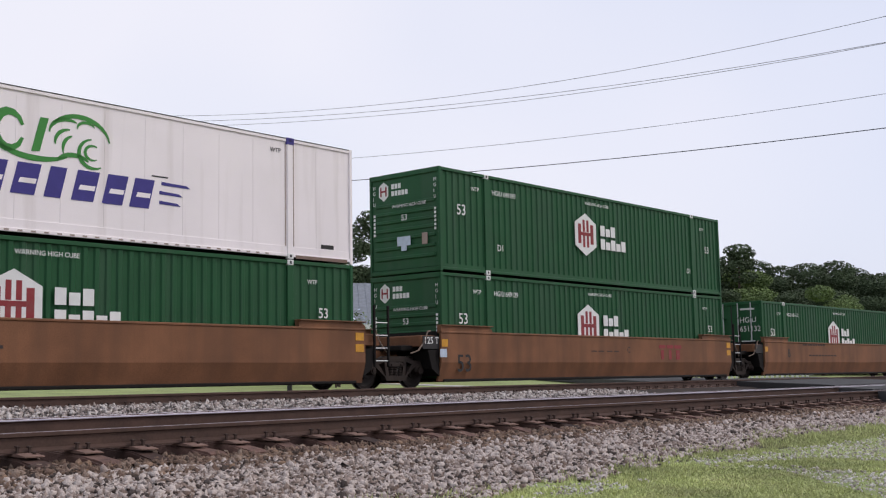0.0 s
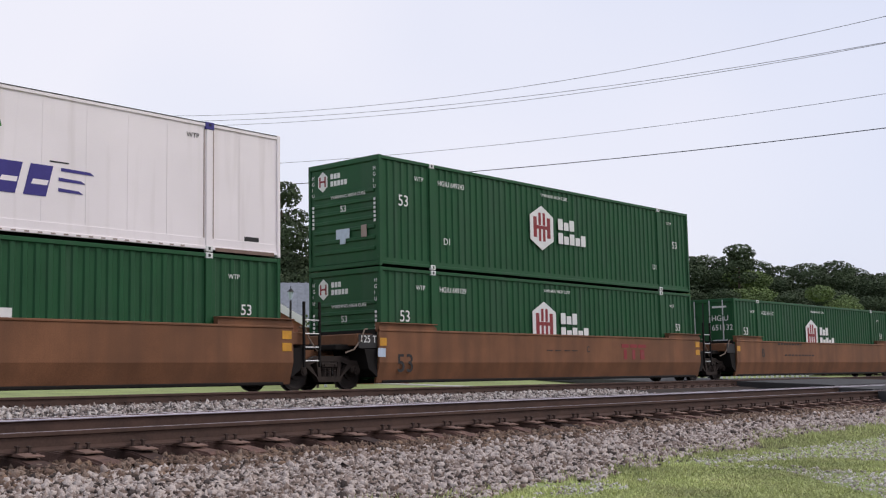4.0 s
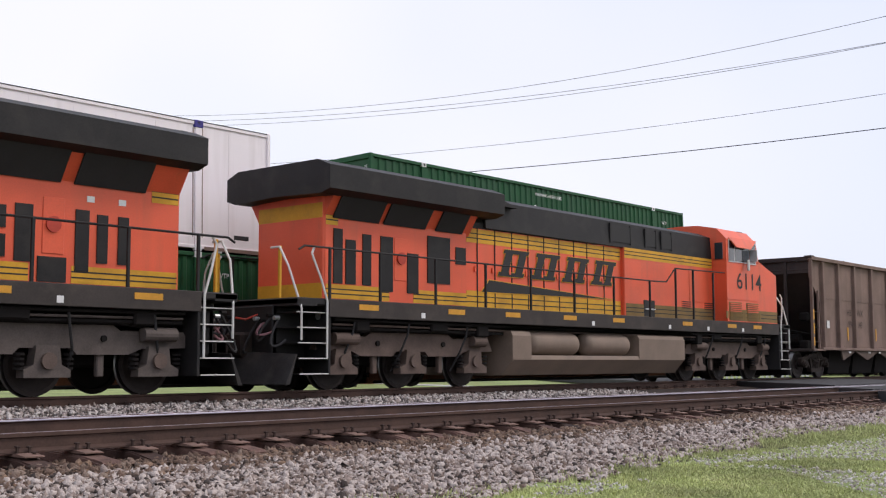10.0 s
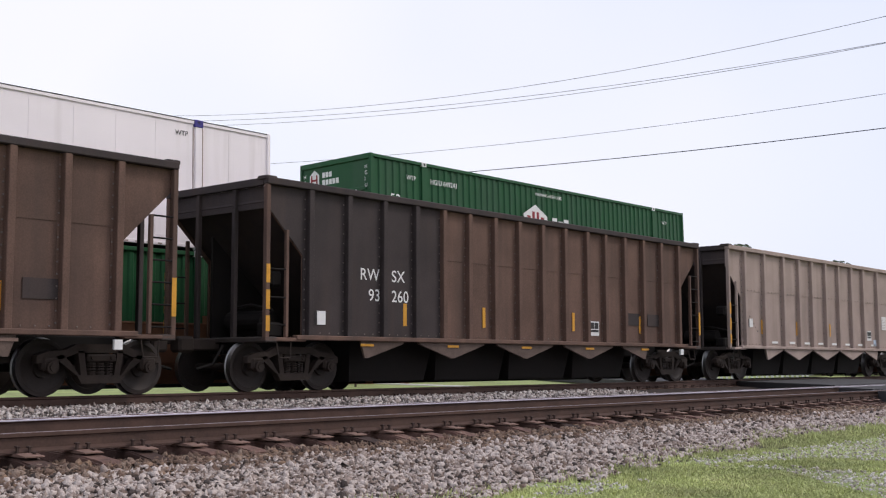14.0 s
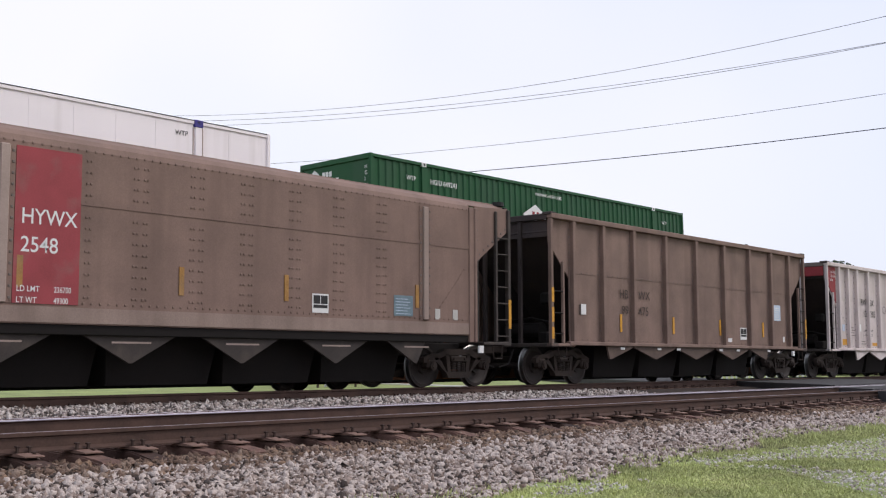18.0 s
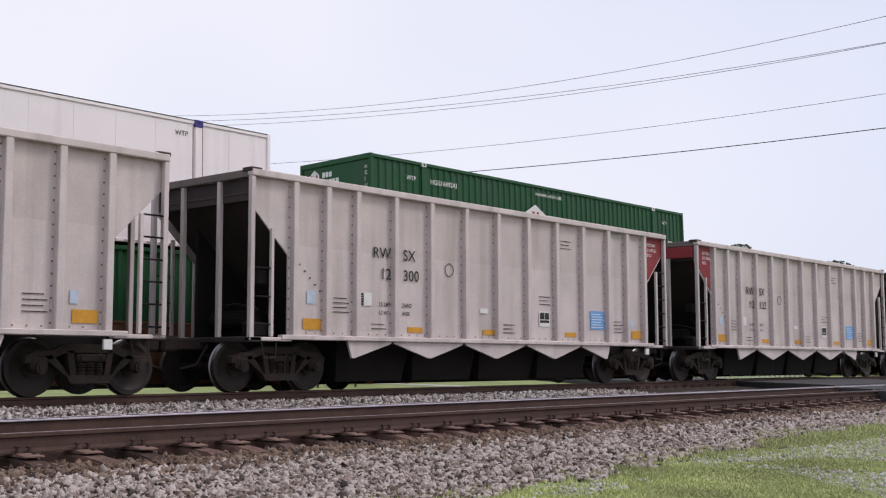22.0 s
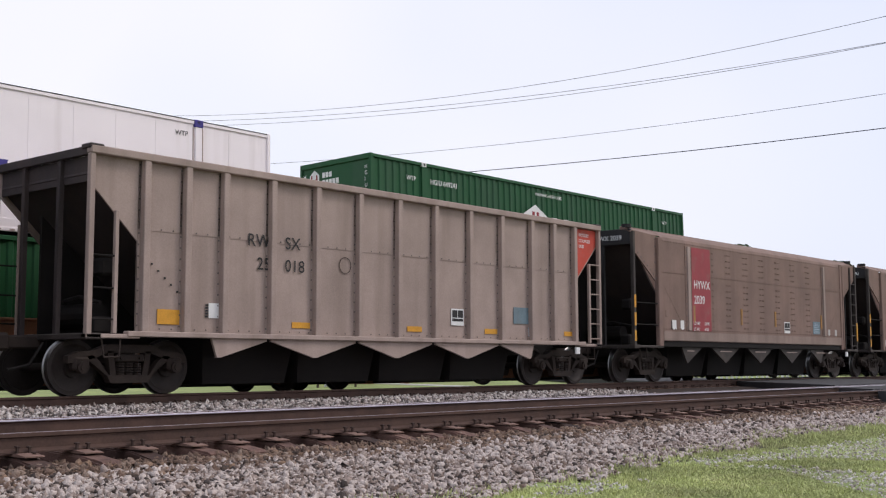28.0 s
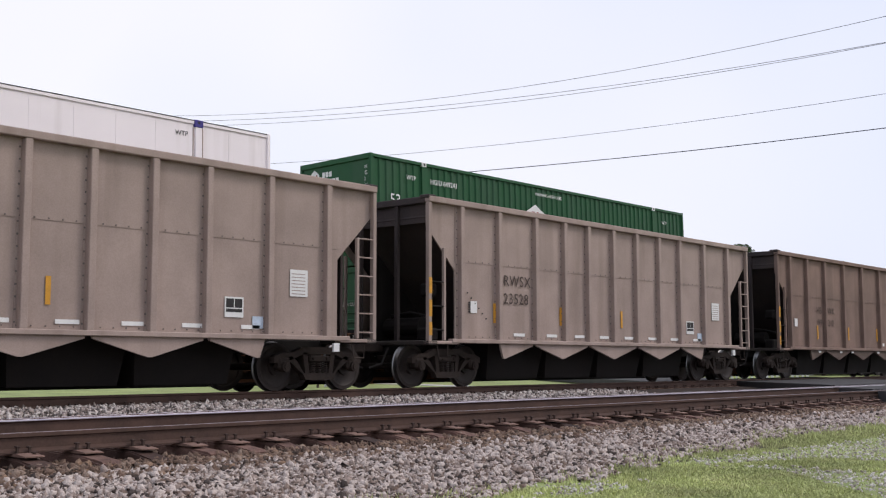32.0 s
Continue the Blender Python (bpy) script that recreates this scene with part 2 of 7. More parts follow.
# ---- mesh building ----
class Shape:
    """Collects vertices and faces of one mesh."""

    def __init__(self):
        self.v, self.f = [], []

    def add(self, v, f):
        n = len(self.v)
        self.v += [tuple(p) for p in v]
        self.f += [tuple(i + n for i in q) for q in f]
        return self

    def box(self, x0, x1, y0, y1, z0, z1, b=0.0):
        if not b:
            return self.add([(x, y, z) for z in (z0, z1) for y in (y0, y1) for x in (x0, x1)],
                            [(0, 2, 3, 1), (4, 5, 7, 6), (0, 1, 5, 4), (2, 6, 7, 3), (0, 4, 6, 2), (1, 3, 7, 5)])
        b = min(b, 0.45 * (x1 - x0), 0.45 * (y1 - y0), 0.45 * (z1 - z0))
        v, ids = [], {}
        for i, x in enumerate((x0, x1)):
            for j, y in enumerate((y0, y1)):
                for k, z in enumerate((z0, z1)):
                    sx, sy, sz = b * (1 - 2 * i), b * (1 - 2 * j), b * (1 - 2 * k)
                    for a, p in enumerate(((x, y + sy, z + sz), (x + sx, y, z + sz), (x + sx, y + sy, z))):
                        ids[i, j, k, a] = len(v)
                        v.append(p)
        f = []
        for a in range(3):
            o = [c for c in range(3) if c != a]
            for s in (0, 1):
                loop = []
                for p, q in ((0, 0), (1, 0), (1, 1), (0, 1)):
                    key = [0, 0, 0]
                    key[a], key[o[0]], key[o[1]] = s, p, q
                    loop.append(ids[(*key, a)])
                f.append(tuple(loop))
            for p in (0, 1):
                for q in (0, 1):
                    e = []
                    for s, c in ((0, o[0]), (1, o[0]), (1, o[1]), (0, o[1])):
                        key = [0, 0, 0]
                        key[a], key[o[0]], key[o[1]] = s, p, q
                        e.append(ids[(*key, c)])
                    f.append(tuple(e))
        for i in (0, 1):
            for j in (0, 1):
                for k in (0, 1):
                    f.append(tuple(ids[i, j, k, a] for a in range(3)))
        return self.add(v, f)

    def prism(self, poly, axis, a0, a1):
        """A polygon pulled along an axis. The polygon lies in the other two axes, in their order."""
        def at(p, a):
            return {"x": (a, p[0], p[1]), "y": (p[0], a, p[1]), "z": (p[0], p[1], a)}[axis]
        n = len(poly)
        v = [at(p, a0) for p in poly] + [at(p, a1) for p in poly]
        f = [tuple(range(n))[::-1], tuple(range(n, 2 * n))] + [(i, (i + 1) % n, n + (i + 1) % n, n + i) for i in range(n)]
        return self.add(v, f)

    def tube(self, p0, p1, r, n=8, r1=None):
        p0, p1 = Vector(p0), Vector(p1)
        d = (p1 - p0).normalized()
        u = d.orthogonal().normalized()
        w = d.cross(u)
        r1 = r if r1 is None else r1
        ring = [(math.cos(math.tau * i / n), math.sin(math.tau * i / n)) for i in range(n)]
        v = [p0 + (u * c + w * s) * r for c, s in ring] + [p1 + (u * c + w * s) * r1 for c, s in ring]
        f = [tuple(range(n))[::-1], tuple(range(n, 2 * n))] + [(i, (i + 1) % n, n + (i + 1) % n, n + i) for i in range(n)]
        return self.add(v, f)

    def path(self, points, r, n=6):
        for a, b in zip(points, points[1:]):
            self.tube(a, b, r, n)
        return self

    def lathe(self, profile, axis_y0, n=28, centre=(0, 0, 0)):
        """Turns (radius, y) points about the y axis."""
        cx, cy, cz = centre
        m = len(profile)
        v = [(cx + r * math.cos(math.tau * i / n), cy + axis_y0 + y, cz + r * math.sin(math.tau * i / n)) for i in range(n) for r, y in profile]
        f = [(i * m + j, i * m + j + 1, (i + 1) % n * m + j + 1, (i + 1) % n * m + j) for i in range(n) for j in range(m - 1)]
        return self.add(v, f)

    def ball(self, c, r, n=8, k=5):
        return self.lathe([(r * math.sin(math.pi * j / k), -r * math.cos(math.pi * j / k)) for j in range(k + 1)], 0, n, c)

    def data(self, name, mat, smooth=False):
        me = bpy.data.meshes.new(name)
        me.from_pydata(self.v, [], self.f)
        me.validate()
        bm = bmesh.new()
        bm.from_mesh(me)
        if smooth:
            bmesh.ops.remove_doubles(bm, verts=bm.verts, dist=1e-5)
        bmesh.ops.recalc_face_normals(bm, faces=bm.faces)
        bm.to_mesh(me)
        bm.free()
        me.materials.append(mat)
        if smooth:
            me.shade_smooth()
            me.set_sharp_from_angle(angle=radians(40))
        return me


def part(name, shape, mat, parent, label="", at=None, smooth=False):
    """Links a shape, or ready mesh data, as one mesh object under a thing or a part."""
    me = shape.data(name, M[mat], smooth) if isinstance(shape, Shape) else shape
    ob = new(name, me)
    ob.parent = parent
    if at is not None:
        ob.matrix_basis = at if isinstance(at, Matrix) else Matrix.Translation(at)
    if label:
        tagged(ob, label)
    return ob


def thing(name, label, category, m=None, group="", kind=""):
    ob = new(name)
    ob.empty_display_size = 0.2
    if m is not None:
        ob.matrix_basis = m
    return tagged(ob, label, category, group, kind)


WORDS = {}


def word(name, text, size, mat, parent, x, y, z, turn=0.0, face=-1, wide=1.0, space=1.0, label=""):
    """Painted characters on a wall along x (face -1: read from the -y side, 1: from +y) or, with turn 90, on an end wall."""
    key = (text, mat, space)
    if key not in WORDS:
        cu = bpy.data.curves.new("text", "FONT")
        cu.body, cu.size, cu.align_x, cu.offset, cu.space_character = text, 1.0, "LEFT", 0.006, space
        tmp = bpy.data.objects.new("text", cu)
        me = bpy.data.meshes.new_from_object(tmp)
        bpy.data.objects.remove(tmp)
        bpy.data.curves.remove(cu)
        me.name = name
        me.materials.clear()
        me.materials.append(M[mat])
        WORDS[key] = me
    m = Matrix.Translation((x, y, z)) @ Matrix.Rotation(radians(turn), 4, "Z") @ Matrix.Rotation(radians(90), 4, "X") @ Matrix.Diagonal((size * wide, size, size, 1))
    return part(name, WORDS[key], mat, parent, label, m)


def panel(name, x0, x1, z0, z1, mat, parent, y, label="", thick=0.006):
    """A flat plate or painted field on the -y side of a wall at y."""
    return part(name, Shape().box(x0, x1, y - thick, y + 0.004, z0, z1), mat, parent, label)


# ---- ground ----
def ground_z(x, y):
    """Height of the ground: lawn, ballast shoulders, the trackbed, the far lawn."""
    knots = ((-400, -0.72), (6.7, -0.70), (7.3, -0.655), (9.1, -0.475), (9.5, -0.455), (12.6, -0.455), (13.2, -0.44), (14.6, -0.31), (15.7, -0.205), (16.9, -0.20), (18.3, -0.24), (23.6, -0.36), (25.0, -0.5), (60, -0.5), (900, -0.5))
    for (a, za), (b, zb) in zip(knots, knots[1:]):
        if a <= y <= b:
            return za + (zb - za) * (y - a) / (b - a)
    return knots[0][1] if y < -400 else knots[-1][1]


def ground_sheet():
    xs = [-3000, -600, -150, -60, -25] + [-12 + 1.5 * i for i in range(60)] + [85, 110, 160, 300, 800, 3000]
    ys = [-3000, -500, -120, -40, -15, -5, 0, 3, 5, 6.2, 6.7, 7.0, 7.3, 8.2, 9.1, 9.5, 10.8, 12.6, 13.2, 13.9, 14.6, 15.7, 16.9, 18.3, 20, 22, 23.6, 25, 30, 40, 60, 120, 300, 900, 3000]
    s = Shape()
    v = [(x, y, ground_z(x, y) + (0.015 * noise.noise((x * 0.7, y * 0.9, 0)) if 3 < y < 9 and abs(x) < 80 else 0)) for y in ys for x in xs]
    n = len(xs)
    s.add(v, [(j * n + i, j * n + i + 1, (j + 1) * n + i + 1, (j + 1) * n + i) for j in range(len(ys) - 1) for i in range(n - 1)])
    me = s.data("ground", M["grass"], True)
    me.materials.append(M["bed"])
    # trackbed faces take the colour darkened for the gaps between stones
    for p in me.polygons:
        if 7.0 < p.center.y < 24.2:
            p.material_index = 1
    return tagged(new("ground", me), "mown green lawn and trackbed coloured dark for the shade between stones, running to the horizon", "ground", kind="structure")


ground_sheet()


def stones(name, count, area, size, mat, label, seed, lift=0.0, keep=None):
    """Crushed stones strewn over the ground inside area (x0, x1, y0, y1), denser towards x0."""
    rng = np.random.default_rng(seed)
    base = np.array([(1, 0, -.4), (-.5, .87, -.4), (-.5, -.87, -.4), (.5, .8, .45), (-1, .05, .4), (.45, -.85, .5), (0, 0, 1.0)])
    faces = np.array([(0, 3, 5), (0, 1, 3), (1, 4, 3), (1, 2, 4), (2, 5, 4), (2, 0, 5), (3, 6, 5), (4, 6, 3), (5, 6, 4)])
    x0, x1, y0, y1 = area
    x = x0 + (x1 - x0) * rng.random(count) ** 1.45
    y = y0 + (y1 - y0) * rng.random(count)
    if keep is not None:
        ok = np.array([keep(a, b) for a, b in zip(x, y)])
        x, y = x[ok], y[ok]
    n = len(x)
    z = np.array([ground_z(a, b) for a, b in zip(x, y)]) + lift + rng.random(n) ** 2 * 0.045 - 0.01
    r = size * (0.5 + 0.95 * rng.random(n) ** 1.5) * (1 + 0.35 * (x - x0) / max(1, x1 - x0))
    pts = base[None] * (1 + 0.9 * (rng.random((n, 7, 3)) - 0.5)) * (0.5 + 0.95 * rng.random((n, 1, 3))) * r[:, None, None]
    pts[:, :, 2] *= (0.55 + 0.6 * rng.random(n))[:, None]
    ang, tilt = rng.random(n) * 6.283, (rng.random(n) - 0.5) * 1.6
    ct, st, ca, sa = np.cos(tilt)[:, None], np.sin(tilt)[:, None], np.cos(ang)[:, None], np.sin(ang)[:, None]
    px, pz = pts[:, :, 0] * ct + pts[:, :, 2] * st, -pts[:, :, 0] * st + pts[:, :, 2] * ct
    qx, qy = px * ca - pts[:, :, 1] * sa, px * sa + pts[:, :, 1] * ca
    v = np.stack([qx + x[:, None], qy + y[:, None], pz + z[:, None]], -1).reshape(-1, 3)
    f = (faces[None] + 7 * np.arange(n)[:, None, None]).reshape(-1, 3)
    me = bpy.data.meshes.new(name)
    me.vertices.add(len(v)), me.loops.add(f.size), me.polygons.add(len(f))
    me.vertices.foreach_set("co", v.ravel().astype(np.float32))
    me.loops.foreach_set("vertex_index", f.ravel().astype(np.int32))
    me.polygons.foreach_set("loop_start", np.arange(0, f.size, 3, dtype=np.int32))
    me.update(calc_edges=True)
    me.validate()
    me.materials.append(M[mat])
    return tagged(new(name, me), label, "gravel", kind="stuff")


EDGE = ((-50, 6.6), (7.0, 6.75), (9.0, 6.85), (10.2, 6.85), (12.4, 7.23), (13.8, 7.40), (15.4, 7.50), (16.5, 7.74), (19.3, 7.80), (21.3, 7.78), (60, 7.6))


def grass_edge(x):
    """Where the lawn meets the foot of the ballast."""
    for (a, p), (b, q) in zip(EDGE, EDGE[1:]):
        if a <= x <= b:
            return p + (q - p) * (x - a) / (b - a)
    return 6.6


def shoulder(x, y):
    return y > grass_edge(x) - 0.10 + 0.45 * noise.noise((x * 1.3, y * 1.7, 5)) + 0.25 * noise.noise((x * 4, y * 4, 1))


def gravel_patch(x, y):
    """Worn gravel: the verge of the road, a track that curls through the lawn, and bare spots, ragged at their edges."""
    ragged = 0.30 * noise.noise((x * 0.9, y * 1.8, 2)) + 0.22 * noise.noise((x * 3, y * 3.4, 8))
    verge = y < 6.90 + ragged and x > (14.25 if y < 6.1 else 14.25 - (y - 6.1) * 2.6) + ragged * 1.4
    curl = y < 5.75 and 10.45 + (y - 3.85) * 1.06 - 0.5 * ragged < x < 12.72 + ragged * 0.7
    tail = 5.5 < y < 6.6 and abs(x - (12.35 + (6.5 - y) * 0.55)) < 0.13 + 0.5 * ragged
    spot = 8.2 < x < 10.4 and abs(y - (6.18 + 0.05 * (x - 8))) < 0.10 + 0.9 * noise.noise((x * 2.2, y * 2.2, 4))
    return verge or curl or tail or spot


def thin_grass(x, y):
    """Grass between the worn patches, thinning out into the ballast; 0 bare to 1 full."""
    edge = grass_edge(x) - y + 0.55 * noise.noise((x * 0.9, y * 1.4, 9)) + 0.3 * noise.noise((x * 3.1, y * 3.1, 6))
    full = min(1.0, max(0.0, 0.32 + edge * 1.25))
    if gravel_patch(x, y):
        full *= 0.10
    return full


stones("ballast_shoulder", 116000, (3.0, 42, 6.3, 9.1), 0.0275, "ballast", "loose pinkish-grey and brown crushed stone beside the near track", 1, keep=shoulder)
stones("ballast_shoulder_top", 26000, (3.0, 42, 8.75, 9.75), 0.029, "rusty_ballast", "rust-stained crushed stone round the ends of the ties", 6)
stones("ballast_cribs", 11000, (3.0, 34, 9.7, 12.4), 0.029, "rusty_ballast", "rust-stained crushed stone between the ties of the near track", 2)
stones("ballast_between", 34000, (5.0, 44, 12.3, 16.75), 0.028, "pale_ballast", "pale crushed stone between the two nearer tracks", 3, lift=0.01, keep=lambda x, y: not (x > 25.5 and y > 12.2))
stones("gravel_path", 44000, (7.5, 40, 3.4, 8.0), 0.014, "gravel", "pale gravel and dirt showing through the grass", 4, keep=gravel_patch)


def grass_blades():
    """Short mown blades over the near lawn, in looser and longer tufts along the foot of the ballast."""
    rng = np.random.default_rng(7)
    n = 330000
    x = 5.5 + 24 * rng.random(n) ** 1.35
    y = 3.2 + 5.4 * rng.random(n)
    near = (x * 0.758 + y * 0.652) / 9.0
    ok = np.array([k < thin_grass(a, b) for a, b, k in zip(x, y, rng.random(n))])
    x, y, near = x[ok], y[ok], near[ok]
    n = len(x)
    z = np.array([ground_z(a, b) for a, b in zip(x, y)]) - 0.004
    wild = np.array([min(1.0, max(0.0, (b - grass_edge(a) + 1.0) * 0.9)) if a < 12.5 or b > 6.9 else 0.15 for a, b in zip(x, y)])
    h = (0.012 + 0.018 * rng.random(n)) * (1 + 1.9 * wild * rng.random(n)) * (0.8 + 0.25 * near)
    a = rng.random(n) * 6.283
    w = (0.006 + 0.007 * rng.random(n)) * (0.8 + 0.35 * near)
    lean = (rng.random((n, 2)) - 0.5) * 0.05
    dx, dy = np.cos(a) * w, np.sin(a) * w
    v = np.stack([np.stack([x - dx, y - dy, z], -1), np.stack([x + dx, y + dy, z], -1), np.stack([x + lean[:, 0], y + lean[:, 1], z + h], -1)], 1).reshape(-1, 3)
    me = bpy.data.meshes.new("grass")
    me.vertices.add(3 * n), me.loops.add(3 * n), me.polygons.add(n)
    me.vertices.foreach_set("co", v.ravel().astype(np.float32))
    me.loops.foreach_set("vertex_index", np.arange(3 * n, dtype=np.int32))
    me.polygons.foreach_set("loop_start", np.arange(0, 3 * n, 3, dtype=np.int32))
    me.update(calc_edges=True)
    me.materials.append(M["blade"])
    tagged(new("grass", me), "short mown green grass thinning out at the foot of the ballast", "grass", kind="stuff")


grass_blades()


# ---- tracks ----
def rail_profile(yc, top):
    """Outline of a rail in y and z: head, web, foot."""
    return [(yc - 0.075, top - 0.185), (yc + 0.075, top - 0.185), (yc + 0.075, top - 0.172), (yc + 0.012, top - 0.145), (yc + 0.010, top - 0.05), (yc + 0.036, top - 0.038),
            (yc + 0.036, top - 0.008), (yc + 0.026, top - 0.002), (yc - 0.026, top - 0.002), (yc - 0.036, top - 0.008), (yc - 0.036, top - 0.038), (yc - 0.010, top - 0.05), (yc - 0.012, top - 0.145), (yc - 0.075, top - 0.172)]


def track(name, label, yc, z, tilt, x0, x1, ties, step=0.508, shine="rail_dull"):
    """Rails, tie plates, spikes and ties; tilt lifts the far rail above the near one."""
    t = thing(name, label, "railway track", kind="structure")
    for side in (-1, 1):
        top = z + side * tilt / 2
        y = yc + side * 0.7525
        r = part("rail", Shape().prism(rail_profile(y, top), "x", x0, x1), "rail", t, "rust-brown steel rail")
        worn = [(y - side * 0.030, top - 0.036), (y - side * 0.0395, top - 0.030), (y - side * 0.0385, top - 0.016), (y - side * 0.026, top - 0.0015), (y + side * 0.020, top - 0.0005), (y + side * 0.020, top - 0.004), (y - side * 0.020, top - 0.006)]
        part("rail_head", Shape().prism(worn, "x", x0, x1), shine, r, "worn running surface and gauge corner")
    if not ties:
        return t
    worn_ties = []
    for k in range(4):
        a, b = 0.022 + 0.012 * k, 0.045 - 0.008 * k
        prof = [(-1.34, -0.17), (-1.35, -0.02 - a), (-1.28, -a), (-0.98, -0.006), (0.98, -0.004), (1.26, -b), (1.33, -0.02 - b), (1.33, -0.17)]
        s = Shape().prism(prof, "x", -0.10, 0.10)
        s.prism([(-1.30, -0.16), (-1.32, -0.03 - a), (-1.0, -0.02), (1.0, -0.02), (1.28, -0.02 - b), (1.28, -0.16)], "x", -0.118, 0.118)
        worn_ties.append(s.data("tie", M["tie"]))
    plate = Shape().prism([(-0.30, 0), (0.19, 0), (0.19, 0.012), (0.10, 0.022), (-0.09, 0.022), (-0.11, 0.030), (-0.14, 0.030), (-0.30, 0.010)], "x", -0.10, 0.10).data("tie_plate", M["plate"])
    spikes = Shape()
    for px, py, up in ((-0.06, -0.090, 0.052), (0.062, -0.090, 0.045), (-0.06, 0.09, 0.02), (0.05, -0.20, 0.0)):
        spikes.box(px - 0.012, px + 0.012, py - 0.014, py + 0.014, 0.012, 0.035 + up, 0.003).box(px - 0.02, px + 0.02, py - 0.022, py + 0.028, 0.030 + up, 0.046 + up, 0.004)
    spikes = spikes.data("spikes", M["spike"])
    rng = random.Random(5)
    n = int((x1 - x0) / step)
    for i in range(n):
        x = x0 + (i + 0.5) * step + rng.uniform(-0.05, 0.05)
        if not ties[0] < x < ties[1]:
            continue
        low = z - 0.213
        part("tie", worn_ties[rng.randrange(4)], "tie", t, at=pose(x, yc + rng.uniform(-0.09, 0.06), low + rng.uniform(-0.006, 0.0), rng.uniform(-0.2, 0.2) + math.degrees(math.atan2(tilt, 1.505)), 0, rng.uniform(-1.5, 1.5)))
        if ties[0] < x < 34:
            for side in (-1, 1):
                h = low + side * tilt / 2
                part("tie_plate", plate, "plate", t, at=pose(x, yc + side * 0.7525, h, 0, 0, 0 if side < 0 else 180))
                part("spikes", spikes, "plate", t, at=pose(x, yc + side * 0.7525, h, 0, 0, 0 if side < 0 else 180))
    return t


track("near_track", "empty near track of rusty rails on weathered wooden ties", NEAR_Y, NEAR_Z, 0.06, -30, 140, (1.0, 60), 0.60, "rail_top")
track("middle_track", "middle track under the passing train", MID_Y, MID_Z - 0.0225, -0.045, -30, 200, (6.0, 60))
track("far_track", "far track under the container train", FAR_Y, FAR_Z, -0.033, -30, 200, (10.0, 60))


# the road crossing: asphalt over the ties, a flangeway beside each rail
def crossing():
    t = thing("road_crossing", "grey asphalt road crossing the tracks level with the rails", "level crossing", kind="structure")
    def strip(name, y0, y1, z, x0, x1, skew):
        part(name, Shape().prism([(x0 + skew * y0, y0), (x1 + skew * y0, y0), (x1 + skew * y1, y1), (x0 + skew * y1, y1)], "z", z - 0.25, z), "asphalt", t)
    skew, a, b = 0.95, 17.6, 25.5
    strip("apron", -14, 10.02, NEAR_Z - 0.04, a, b, skew)
    strip("panel", 10.18, 11.52, NEAR_Z - 0.005, a, b, skew)
    strip("roadway", 11.68, 16.77, -0.045, a, b, skew)
    strip("panel", 16.93, 18.27, MID_Z - 0.006, a, b, skew)
    strip("roadway", 18.43, 20.89, -0.10, a, b, skew)
    strip("panel", 21.05, 22.39, FAR_Z - 0.006, a, b, skew)
    strip("roadway", 22.55, 60, -0.2, a, b, skew)
    return t


crossing()


# ---- running gear shared by all cars ----
def wheelset_data(r, mat="wheel"):
    s = Shape()
    for side in (-1, 1):
        prof = [(0.06, -0.10), (0.16, -0.10), (0.17, -0.05), (r * 0.62, -0.035), (r - 0.09, -0.06), (r - 0.07, -0.075), (r, -0.07), (r + 0.003, 0.03), (r + 0.025, 0.045), (r + 0.02, 0.065), (r - 0.07, 0.06), (r - 0.09, 0.03), (0.17, 0.05), (0.06, 0.07)]
        if side > 0:
            prof = [(a, -b) for a, b in prof]
        s.lathe(prof, side * 0.7525, 30)
    s.tube((0, -1.0, 0), (0, 1.0, 0), 0.075, 12)
    me = s.data("wheelset", M[mat], True)
    me.materials.append(M["tread"])
    for p in me.polygons:
        d = math.hypot(p.center.x, p.center.z)
        if d > r - 0.012:
            p.material_index = 1
    return me


WHEEL36, WHEEL33, WHEEL40 = wheelset_data(0.457), wheelset_data(0.42), wheelset_data(0.508)
AXLES = []        # (wheelset, radius, thing) of everything that rolls


